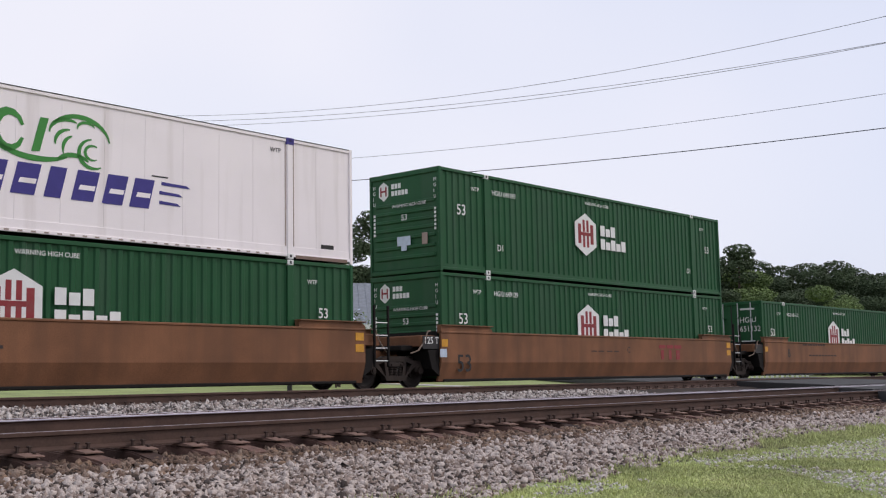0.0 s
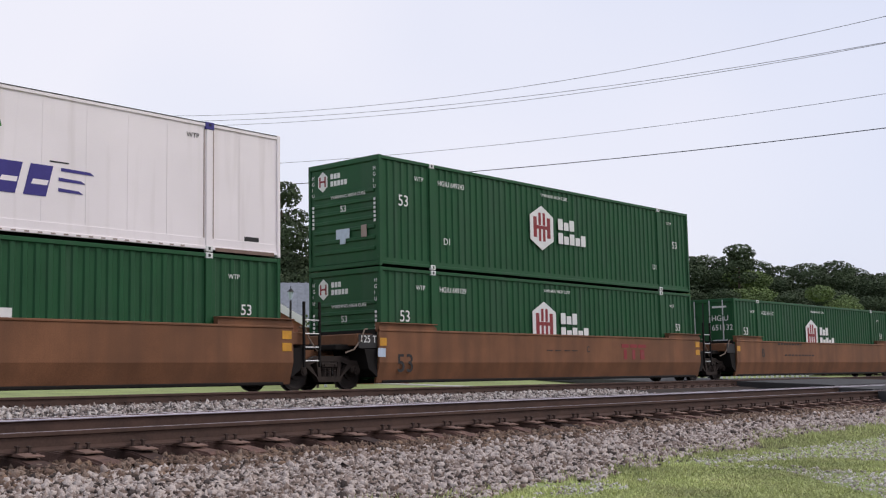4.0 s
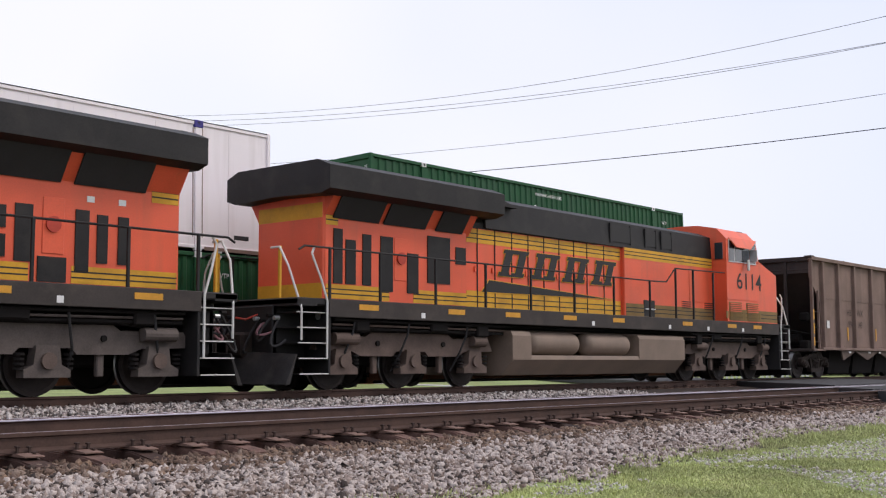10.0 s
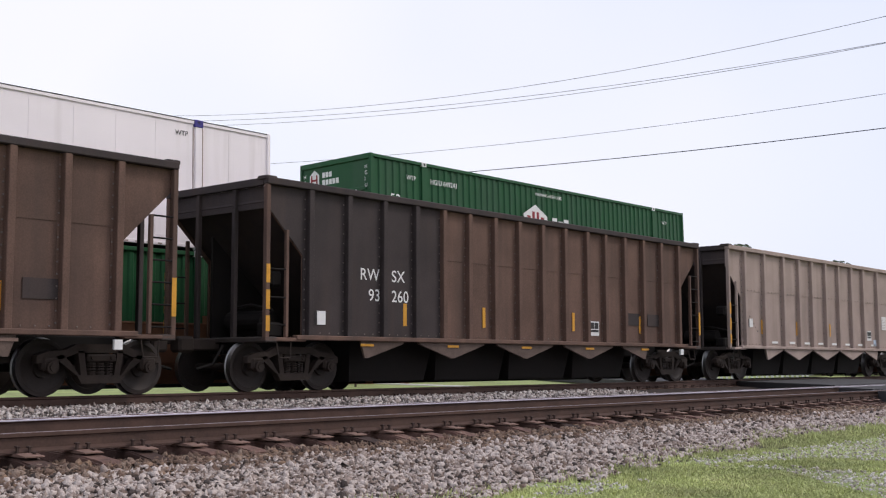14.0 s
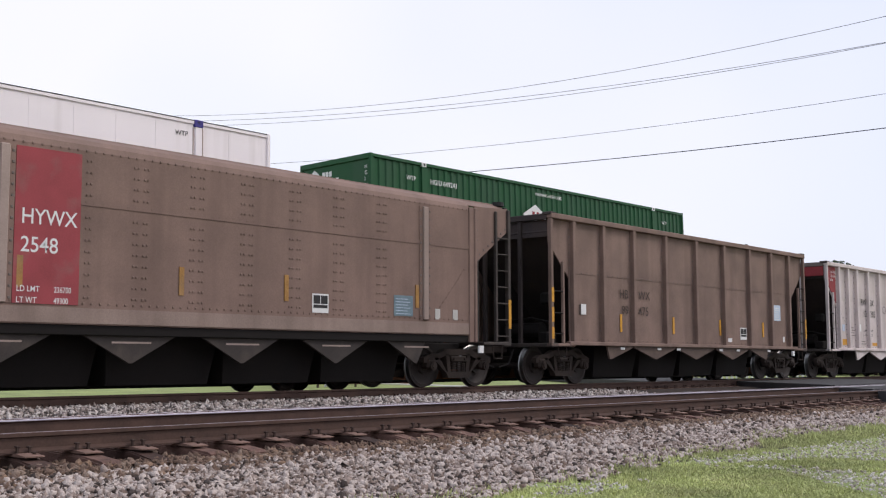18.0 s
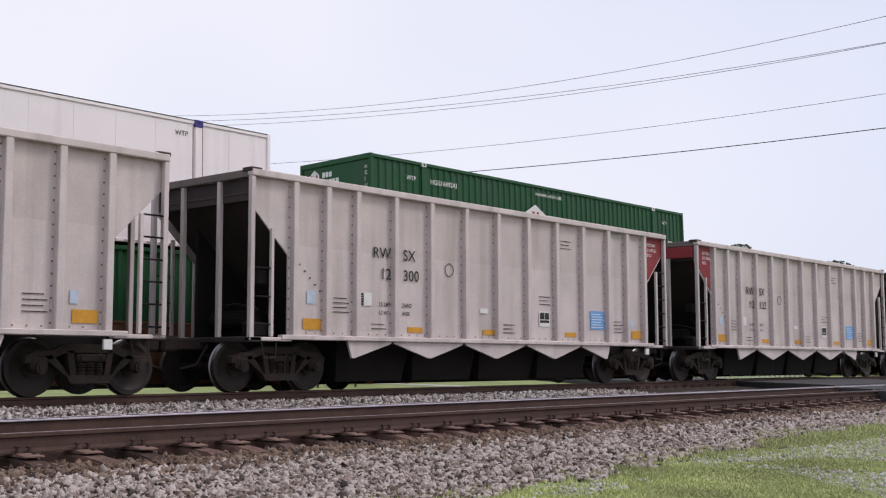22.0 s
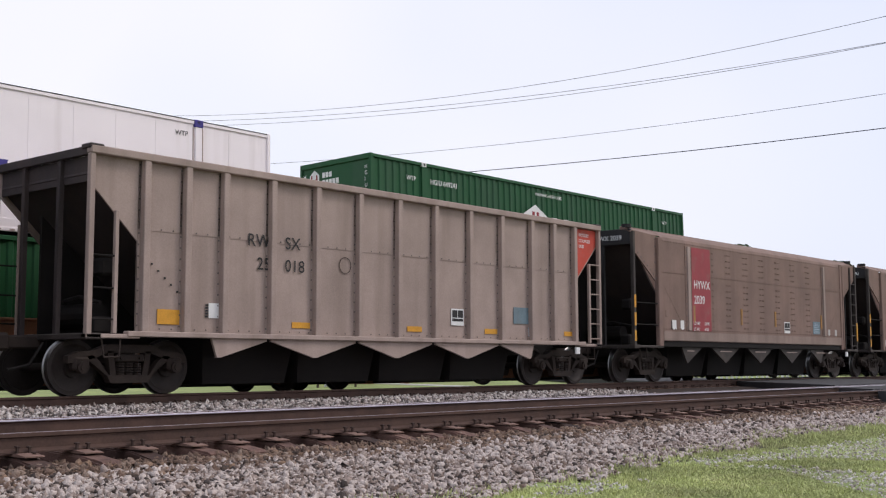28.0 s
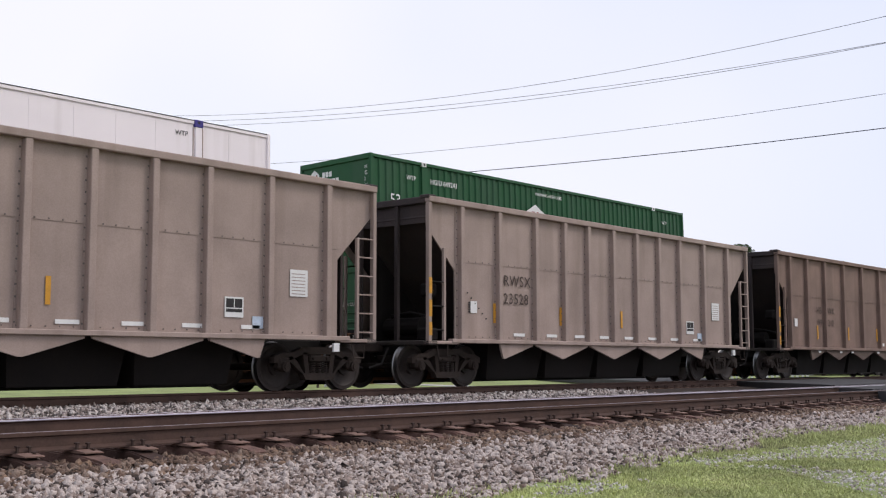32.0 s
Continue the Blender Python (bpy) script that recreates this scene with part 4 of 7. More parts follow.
def rivets(points, y, r=0.016):
    s = Shape()
    for x, z in points:
        s.box(x - r, x + r, y - 0.012, y + 0.004, z - r, z + r, 0.005)
    return s


def hopper(L, mat, ribs, label, style="rib", top=TOP, dark_left=False, red_left=False, red_right=False, red="red", points=5):
    """An open-top coal hopper; origin at rail level, at its left end. Left to right is +x, the near side -y."""
    c = thing("hopper_car", label, "hopper car", group="coal hopper cars")
    inner = 0.98
    side = [(0.06, top - 0.12), (0.06, 3.42), (inner, 2.52), (inner, SILL), (L - inner, SILL), (L - inner, 2.52), (L - 0.06, 3.42), (L - 0.06, top - 0.12)]
    for s in (-1, 1):
        y = s * (HW - SHEET)
        if style == "rib":
            part("side_sheet", Shape().prism(side, "y", min(y, y - s * 0.03), max(y, y - s * 0.03)), mat, c)
            lap = 0.003 if mat == "alu" else 0.010
            part("upper_sheet", Shape().box(inner, L - inner, min(y, y + s * lap), max(y, y + s * lap), 2.72, top - 0.12), "alu_upper" if mat == "alu" else mat, c)
            if s < 0:
                rows = [(1.2 + 0.24 * k, z) for k in range(int((L - 2.4) / 0.24)) for z in ((1.09, 2.75) if mat in ("umber", "tan_brown", "taupe") else (1.09,))]
                tagged(part("rivets", rivets(rows, y - 0.014, 0.013), "rivet", c), "dark rivet heads in rows", kind="stuff")
        else:
            roll = [(s * (HW - 0.34), top), (s * (HW - 0.30), top), (s * (HW - 0.14), top - 0.08), (s * (HW - 0.05), top - 0.17), (s * (HW - 0.02), top - 0.27), (s * (HW - 0.02), SILL + 0.10), (s * (HW - 0.06), SILL + 0.10), (s * (HW - 0.06), top - 0.28), (s * (HW - 0.10), top - 0.17)]
            part("side_sheet", Shape().prism(roll, "x", 1.46, L - 1.46), mat, c)
            y = s * (HW - 0.05)
            for f in (lambda u: u, lambda u: L - u):
                poly = [(f(0.06), top - 0.10), (f(0.06), 3.52), (f(1.26), 2.70), (f(1.26), top - 0.16)]
                e = part("end_side_sheet", Shape().prism(poly, "y", min(y, y - s * 0.03), max(y, y - s * 0.03)), mat, c)
                if s < 0:
                    spots = [(f(0.16 + 0.155 * k), 3.56 - 0.106 * k) for k in range(8)] + [(f(1.18), 3.9 - 0.22 * k) for k in range(6)]
                    tagged(part("rivets", rivets(spots, y - 0.004, 0.02), "rivet", e), "dark rivet heads", kind="stuff")
                part("end_post", Shape().box(*sorted((f(1.24), f(1.34))), min(s * (HW - 0.10), s * (HW + 0.03)), max(s * (HW - 0.10), s * (HW + 0.03)), SILL - 0.05, top - 0.20, 0.02).box(*sorted((f(1.34), f(1.50))), min(s * (HW - 0.06), s * (HW + 0.005)), max(s * (HW - 0.06), s * (HW + 0.005)), SILL - 0.05, top - 0.20, 0.01), mat, c)
                part("corner_roll", Shape().prism([(s * (HW - 0.34), top), (s * (HW - 0.26), top - 0.02), (s * (HW - 0.05), top - 0.15), (s * (HW - 0.08), top - 0.17), (s * (HW - 0.34), top - 0.06)], "x", *sorted((f(0.0), f(1.46)))), mat, c)
            part("lower_sill", Shape().box(1.3, L - 1.3, min(s * (HW - 0.14), s * (HW - 0.04)), max(s * (HW - 0.14), s * (HW - 0.04)), SILL - 0.06, SILL + 0.10, 0.01), "under", c, "black recessed sill")
        # top and bottom chords
        if style == "rib":
            part("top_chord", Shape().box(0, L, min(s * (HW - 0.13), s * (HW + 0.02)), max(s * (HW - 0.13), s * (HW + 0.02)), top - 0.13, top, 0.015), mat if not dark_left else "dark", c)
        else:
            part("top_chord", Shape().box(0, L, min(s * (HW - 0.42), s * (HW - 0.30)), max(s * (HW - 0.42), s * (HW - 0.30)), top - 0.10, top + 0.02, 0.015), mat, c)
        frame_mat = mat if style == "rib" else "sill"
        if style == "rib":
            part("side_sill", Shape().box(0.75, L - 0.75, min(s * (HW - 0.12), s * (HW + 0.02)), max(s * (HW - 0.12), s * (HW + 0.02)), SILL - 0.07, SILL + 0.02, 0.012), mat, c)
        # corner cages: posts, short post, rungs
        for x, d in ((0.0, 1), (L, -1)):
            part("corner_post", Shape().box(min(x, x + d * 0.10), max(x, x + d * 0.10), min(s * (HW - 0.10), s * HW), max(s * (HW - 0.10), s * HW), SILL - 0.05, top - 0.13, 0.012), frame_mat, c)
            xs = x + d * 0.52
            if style == "rib" or d < 0:
                part("ladder_post", Shape().box(xs - 0.035, xs + 0.035, min(s * (HW - 0.07), s * HW), max(s * (HW - 0.07), s * HW), SILL - 0.02, 2.98 if style == "rib" else top - 0.2, 0.008), frame_mat, c)
            n = (3 if d > 0 else 6) if style == "rib" else (2 if d > 0 else 7)
            for k in range(n):
                z = (1.22, 1.72, 2.24)[k] if d > 0 and style == "rib" else (1.54, 2.12)[k] if d > 0 else 1.12 + 0.37 * k
                part("rung", Shape().tube((x + d * 0.04, s * (HW - 0.02), z), (xs if style == "rib" or d < 0 else 1.26, s * (HW - 0.02), z), 0.016, 6), "under" if d > 0 or mat in ("alu", "umber", "tan_brown", "rust_brown") else frame_mat, c)
            if d < 0:
                panel_y = min(s * HW, s * (HW + 0.006))
                part("reflector", Shape().box(x - 0.10, x - 0.01, panel_y - 0.003, panel_y + 0.009, 1.30, 1.95), "yellow", c) if mat in ("umber", "tan_brown", "rust_brown", "dark", "smooth_sheet") else None
            elif mat in ("umber", "tan_brown", "rust_brown", "dark", "taupe", "smooth_sheet") and not red_right:
                for z0, z1 in ((1.10, 1.38), (1.50, 1.85), (1.98, 2.32)):
                    part("reflector", Shape().box(0.005, 0.095, min(s * HW, s * (HW + 0.006)), max(s * HW, s * (HW + 0.006)), z0, z1), "yellow", c)
        # ribs
        if style == "rib":
            data = Shape().box(-0.065, 0.065, -0.01, 0.13, SILL, top - 0.12, 0.012).box(-0.11, 0.11, 0.105, 0.13, SILL, top - 0.12)
            data.add(rivets([(k * 0.093, SILL + 0.12 + 0.19 * i) for i in range(15) for k in (-1, 1)], 0.105, 0.015).v, rivets([(k * 0.093, SILL + 0.12 + 0.19 * i) for i in range(15) for k in (-1, 1)], 0.105, 0.015).f) if s < 0 else None
            me, me2 = data.data("rib", M[mat]), data.data("rib", M["dark"]) if dark_left else None
            for m in (me, me2):
                if m:
                    m.materials.append(M["rivet"])
                    for q in m.polygons:
                        q.material_index = 1 if q.index >= RIB_FACES else 0
            for k, x in enumerate(ribs):
                use = me2 if dark_left and k < 4 else me
                part("rib", use, mat, c, at=pose(x, s * (HW - 0.005), 0, 0, 0, 0 if s < 0 else 180))
        if dark_left:
            part("dark_panel", Shape().box(inner, 5.0, min(y, y + s * 0.018), max(y, y + s * 0.018), SILL, top - 0.13), "dark", c, "sooty black end panel")
            part("dark_panel", Shape().prism([(0.06, top - 0.13), (0.06, 3.44), (inner, 2.54), (inner, top - 0.13)], "y", min(y, y + s * 0.018), max(y, y + s * 0.018)), "dark", c)
        for flag, f in ((red_left, lambda a: a), (red_right, lambda a: L - a)):
            if flag:
                q = part("red_corner", Shape().prism([(f(0.10), top - 0.14), (f(0.10), 3.46), (f(0.94), 2.62), (f(0.94), top - 0.14)], "y", min(y, y + s * 0.02), max(y, y + s * 0.02)), red, c, "red corner panel with white notice")
                if s < 0 and flag is red_left and f(0.0) == 0:
                    part("red_end_panel", Shape().box(-0.006, 0.002, -HW + 0.14, 0.1, top - 0.48, top - 0.16), red, q)
                if s < 0:
                    for k, t in enumerate(("ROTARY", "COUPLER", "END")):
                        word("notice", t, 0.115, "white", q, 0.46 if flag is red_left and f(0.0) == 0 else L - 0.86, y - 0.028, 3.66 - 0.14 * k)
        # gusset points below the sill
        for k in range(points):
            x = 2.65 + (L - 5.65) * k / (points - 1) if style == "rib" else 2.98 + 2.31 * k
            if style == "smooth":
                q = part("chute_gusset", Shape().prism([(x - 0.86 if k else x - 0.30, SILL - 0.06), (x - 0.02, 0.52), (x + 0.04, 0.52), (x + 0.88 if k < points - 1 else x + 0.3, SILL - 0.06)], "y", min(s * (HW - 0.16), s * (HW - 0.11)), max(s * (HW - 0.16), s * (HW - 0.11))), "sill", c, "dusty dark chute gusset")
                part("stencil", Shape().box(x - 0.35 if k else x, x + 0.4, min(s * (HW - 0.112), s * (HW - 0.106)), max(s * (HW - 0.112), s * (HW - 0.106)), 0.84, 0.87), "taupe", q)
                continue
            lo = x - 0.15 if k == 0 else x - 1.08
            hi = x + 0.15 if k == points - 1 else x + 1.08
            # brown cars' gussets: a darker colour carries both their grime and their shade
            part("chute_gusset", Shape().prism([(lo, SILL - 0.07), (lo, SILL - 0.11), (x - 0.04, 0.62), (x + 0.04, 0.62), (hi, SILL - 0.11), (hi, SILL - 0.07)], "y", min(s * (HW - 0.10), s * (HW - 0.05)), max(s * (HW - 0.10), s * (HW - 0.05))), "rust_truck" if mat in ("umber", "tan_brown", "rust_brown") else mat, c)
    # ends: top beam, inner posts, slope sheets, sills
    for x, d in ((0.0, 1), (L, -1)):
        if style == "rib":
            # end chord and end sheet: the shade of the end is in their colour
            part("end_top", Shape().box(min(x, x + d * 0.10), max(x, x + d * 0.10), -HW + 0.13, HW - 0.13, top - 0.15, top - 0.005, 0.012), "dark" if mat != "alu" else "rivet", c, "end chord coloured dark for its shade")
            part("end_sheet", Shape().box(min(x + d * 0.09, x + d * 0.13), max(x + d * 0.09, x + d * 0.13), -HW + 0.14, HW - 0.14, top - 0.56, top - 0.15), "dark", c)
            part("top_corner", Shape().box(min(x - d * 0.02, x + d * 0.24), max(x - d * 0.02, x + d * 0.24), -HW - 0.012, -HW + 0.26, top - 0.05, top + 0.03, 0.015), "dark", c, "dark corner gusset")
        else:
            part("end_top", Shape().box(min(x, x + d * 0.10), max(x, x + d * 0.10), -HW + 0.1, HW - 0.1, top - 0.48, top - 0.06, 0.012), "loco_black", c)
            part("retainer_cap", Shape().tube((x + d * 0.12, -HW + 0.28, top - 0.02), (x + d * 0.12, -HW + 0.28, top + 0.07), 0.14, 12), "loco_black", c)
        # plate added to keep the open end below the slope sheet dark
        part("centre_web", Shape().prism([(x + d * 0.32, 0.98), (x + d * 0.32, top - 0.95), (x + d * 2.6, 0.98)], "y", 0.42, 0.48), "under", c, "black web plate added to darken the space under the slope sheet")
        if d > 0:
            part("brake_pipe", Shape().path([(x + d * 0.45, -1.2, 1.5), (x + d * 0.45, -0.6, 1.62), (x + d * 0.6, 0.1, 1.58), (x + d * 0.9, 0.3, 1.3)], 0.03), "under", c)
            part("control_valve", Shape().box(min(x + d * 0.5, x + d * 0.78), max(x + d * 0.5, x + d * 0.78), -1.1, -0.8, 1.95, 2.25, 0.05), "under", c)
        for y in (-0.55, 0.55):
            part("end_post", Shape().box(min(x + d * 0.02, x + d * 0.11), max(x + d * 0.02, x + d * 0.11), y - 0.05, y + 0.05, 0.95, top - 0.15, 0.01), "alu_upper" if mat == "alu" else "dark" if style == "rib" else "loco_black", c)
        # slope sheet: coal dust and the shade beneath it, both put into the colour
        part("slope_sheet", Shape().prism([(x + d * 0.08, top - 0.44), (x + d * 2.75, 0.98), (x + d * 2.80, 1.02), (x + d * 0.10, top - 0.36)], "y", -HW + 0.16, HW - 0.16), "dark", c, "sloping end sheet coloured black for coal dust and shade")
        part("end_sill", Shape().box(min(x, x + d * 0.28), max(x, x + d * 0.28), -HW, HW, SILL - 0.12, SILL - 0.02, 0.015), frame_mat if style != "rib" else "sill", c)
        part("side_step", Shape().box(min(x, x + d * 1.0), max(x, x + d * (1.0 if style == "rib" else 1.5)), -HW, -HW + 0.16, SILL - 0.10, SILL - 0.03, 0.012), frame_mat if style != "rib" else mat, c)
        part("stirrup", Shape().path([(x + d * 0.30, -HW + 0.05, 0.95), (x + d * 0.34, -HW + 0.02, 0.62), (x + d * 0.62, -HW + 0.02, 0.62), (x + d * 0.66, -HW + 0.05, 0.95)], 0.014), "truck", c)
        if d > 0:
            part("air_reservoir", Shape().tube((x + d * 0.7, -0.75, 1.32), (x + d * 0.7, 0.3, 1.32), 0.2, 14), "under", c, "black air-brake reservoir")
        if d > 0:
            part("brake_cylinder", Shape().box(min(x + d * 0.35, x + d * 0.75), max(x + d * 0.35, x + d * 0.75), -1.15, -0.85, 1.0, 1.28, 0.04), "under", c)
        part("coupler", Shape().box(min(x - d * 0.62, x + d * 0.2), max(x - d * 0.62, x + d * 0.2), -0.10, 0.10, 0.76, 0.98, 0.03).box(min(x - d * 0.86, x - d * 0.5), max(x - d * 0.86, x - d * 0.5), -0.16, 0.16, 0.72, 1.02, 0.05), "truck", c, "rusty knuckle coupler")
        part("air_hose", Shape().path([(x - d * 0.1, -0.45, 0.85), (x - d * 0.35, -0.48, 0.5), (x - d * 0.7, -0.45, 0.42)], 0.025), "under", c)
        part("release_tag", Shape().box(min(x + d * 1.05, x + d * 1.2), max(x + d * 1.05, x + d * 1.2), -HW - 0.03, -HW + 0.02, 0.74, 0.90), "white", c) if d < 0 else None
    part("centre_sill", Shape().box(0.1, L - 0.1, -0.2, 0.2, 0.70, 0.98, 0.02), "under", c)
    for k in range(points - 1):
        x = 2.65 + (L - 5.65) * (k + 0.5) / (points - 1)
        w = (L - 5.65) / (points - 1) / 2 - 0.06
        # chutes get the near-black colour that holds the shade below the car
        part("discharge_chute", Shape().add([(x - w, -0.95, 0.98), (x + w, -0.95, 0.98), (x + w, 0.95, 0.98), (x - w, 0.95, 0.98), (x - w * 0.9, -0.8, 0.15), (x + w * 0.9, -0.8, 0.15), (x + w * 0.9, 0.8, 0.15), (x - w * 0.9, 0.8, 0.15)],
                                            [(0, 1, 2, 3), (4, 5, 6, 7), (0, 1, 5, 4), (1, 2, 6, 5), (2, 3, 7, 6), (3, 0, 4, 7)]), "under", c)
    inset = 1.12 if style == "rib" else 1.34
    add_truck(c, inset, WHEEL36, 0.457)
    add_truck(c, L - inset, WHEEL36, 0.457)
    return c


NY = -HW + SHEET - 0.012     # face of the side sheets, for painted marks


def mark_car(c, lines, x, mat, z, size, split=0.0, step=0.46):
    """Reporting mark and number, parted by a rib where split is given: x is where the first part ends, or where the line begins."""
    for k, t in enumerate(lines):
        zz = z - k * step
        if split:
            a = word("car_mark", t[0], size, mat, c, x, NY - 0.014, zz, space=1.05)
            a.location.x -= size * max(v.co.x for v in a.data.vertices)
            word("car_mark", t[1], size, mat, c, x + split, NY - 0.014, zz, space=1.05)
        else:
            word("car_mark", t, size, mat, c, x, NY - 0.014, zz, space=1.12)


def placard(c, x, z, y=None):
    y = NY if y is None else y
    q = part("data_panel", Shape().box(x, x + 0.42, y - 0.008, y, z, z + 0.36), "white", c, "white-framed black data panel")
    for a, b, e, f in ((0.03, 0.20, 0.17, 0.33), (0.22, 0.39, 0.17, 0.33), (0.03, 0.39, 0.09, 0.15)):
        part("field", Shape().box(x + a, x + b, y - 0.012, y - 0.007, z + e, z + f), "black", q)


def barcode(c, x, z, y=None):
    y = NY if y is None else y
    q = part("sticker", Shape().box(x, x + 0.22, y - 0.008, y, z, z + 0.26), "white", c, "white paper sticker")
    for k in range(5):
        part("bar", Shape().box(x - 0.07, x - 0.01, y - 0.008, y - 0.002, z + 0.01 + 0.05 * k, z + 0.04 + 0.05 * k), "black", q)


KINDS = {}
# where the ribs stand on each kind of car
WIDE = (1.0, 2.35, 3.82, 5.49, 7.21, 8.92, 10.6, 12.1, 13.43)
EVEN = (1.12, 2.14, 3.15, 4.12, 5.00, 5.86, 6.77, 7.68, 8.60, 9.54, 10.50, 11.33, 12.26, 13.19, 14.12, 15.08)
ELEVEN = (1.13, 2.47, 3.88, 5.07, 6.11, 7.26, 8.40, 9.57, 10.70, 12.10, 13.55)
THIRTEEN = (1.09, 1.93, 2.74, 3.84, 4.95, 6.10, 7.24, 8.38, 9.54, 10.67, 11.82, 12.72, 13.60)


def car(kind, s):
    """A hopper of that kind; the first is built, the rest are copies with marks of their own."""
    L, mat, n, label, kw = {
        "brown": (14.62, "umber", WIDE, "dusty brown steel coal hopper car with outside ribs", dict(top=4.13)),
        "brown_b": (14.62, "tan_brown", WIDE, "dusty brown-grey steel coal hopper car with outside ribs", dict(top=4.13)),
        "long": (16.2, "rust_brown", EVEN, "long brown coal hopper car with a sooty black end", dict(dark_left=True)),
        "dust": (14.85, "taupe", ELEVEN, "dust-grey aluminium coal hopper car with outside ribs", dict(top=4.06)),
        "dust_red": (14.72, "taupe", THIRTEEN, "dust-grey coal hopper car with one orange-red corner", dict(red_right=True, red="bright_red", top=3.99)),
        "alu_l": (14.70, "alu", THIRTEEN, "bare aluminium coal hopper car with a red corner panel", dict(red_left=True, top=4.03)),
        "alu_r": (14.70, "alu", THIRTEEN, "bare aluminium coal hopper car with a red corner panel", dict(red_right=True, top=4.03)),
        "smooth": (15.35, "smooth_sheet", (), "smooth-sided brown-grey coal hopper car with a red band", dict(style="smooth", top=4.14)),
    }[kind]
    if kind not in KINDS:
        KINDS[kind] = hopper(L, mat, n, label, **kw)
        c = KINDS[kind]
        bare = copy_thing(c, pose(0, 0, 0))
        KINDS[kind] = bare
        TRAIN_SPARE.append(bare)
    else:
        c = copy_thing(KINDS[kind], pose(0, 0, 0))
    on_train(c, s)
    return c, L


TRAIN_SPARE = []


# ---- the two locomotives ----
def sides(fn):
    for s in (-1, 1):
        fn(s)


def span(a, b):
    return min(a, b), max(a, b)


def loco_truck(c, x0, mat, flip):
    """Three-axle truck with a deep cast side frame, journal boxes, coil springs and brake rigging."""
    xs = (x0 - 2.05, x0, x0 + 2.05)
    t = part("truck", Shape().box(x0 - 2.3, x0 + 2.3, -0.5, 0.5, 0.45, 0.95, 0.05), "under", c, "three-axle locomotive truck")
    for s in (-1, 1):
        y0, y1 = span(s * 1.00, s * 1.16)
        f = Shape().prism([(x0 - 2.75, 0.78), (x0 - 2.6, 1.05), (x0 - 1.35, 1.05), (x0 - 1.2, 1.14), (x0 + 1.2, 1.14), (x0 + 1.35, 1.05), (x0 + 2.6, 1.05), (x0 + 2.75, 0.78), (x0 + 1.75, 0.76), (x0 + 1.5, 0.66), (x0 + 0.55, 0.66), (x0 + 0.45, 0.76), (x0 - 0.45, 0.76), (x0 - 0.55, 0.66), (x0 - 1.5, 0.66), (x0 - 1.75, 0.76)], "y", y0, y1)
        part("side_frame", f, mat, t)
        for x in xs:
            part("journal_box", Shape().prism([(x - 0.40, 0.30), (x + 0.40, 0.30), (x + 0.40, 0.42), (x + 0.24, 0.50), (x + 0.20, 0.80), (x - 0.20, 0.80), (x - 0.24, 0.50), (x - 0.40, 0.42)], "y", *span(s * 1.02, s * 1.24)), mat, t)
            part("bearing_cap", Shape().tube((x, s * 1.22, 0.56), (x, s * 1.30, 0.56), 0.13, 16), "rust_truck", t)
            for k in (-0.42, 0.42):
                sp = Shape()
                for j in range(4):
                    sp.tube((x + k, s * 1.12, 0.42 + j * 0.075), (x + k, s * 1.12, 0.46 + j * 0.075), 0.085, 12)
                part("coil_spring", sp, "under", t)
        for x in (x0 - 1.02, x0 + 1.02):
            part("brake_hanger", Shape().box(x - 0.07, x + 0.07, *span(s * 1.0, s * 1.1), 0.3, 0.7, 0.02), mat, t)
            part("bolt_boss", Shape().tube((x, s * 1.15, 0.92), (x, s * 1.20, 0.92), 0.055, 10), "under", t)
        part("brake_cylinder", Shape().tube((x0 + 1.7, s * 1.25, 1.0), (x0 + 2.35, s * 1.25, 1.0), 0.12, 14), mat, t)
        part("brake_cylinder", Shape().tube((x0 - 2.35, s * 1.25, 1.0), (x0 - 1.9, s * 1.25, 1.0), 0.12, 14), mat, t)
        part("brake_rod", Shape().path([(x0 - 2.4, s * 1.27, 1.10), (x0 - 1.2, s * 1.25, 1.17), (x0 + 1.2, s * 1.25, 1.17), (x0 + 2.3, s * 1.27, 1.06)], 0.022), "under", t)
    for x in xs:
        part("wheelset", WHEEL40, "wheel", c, "steel driving wheels", (x, 0, 0.508))


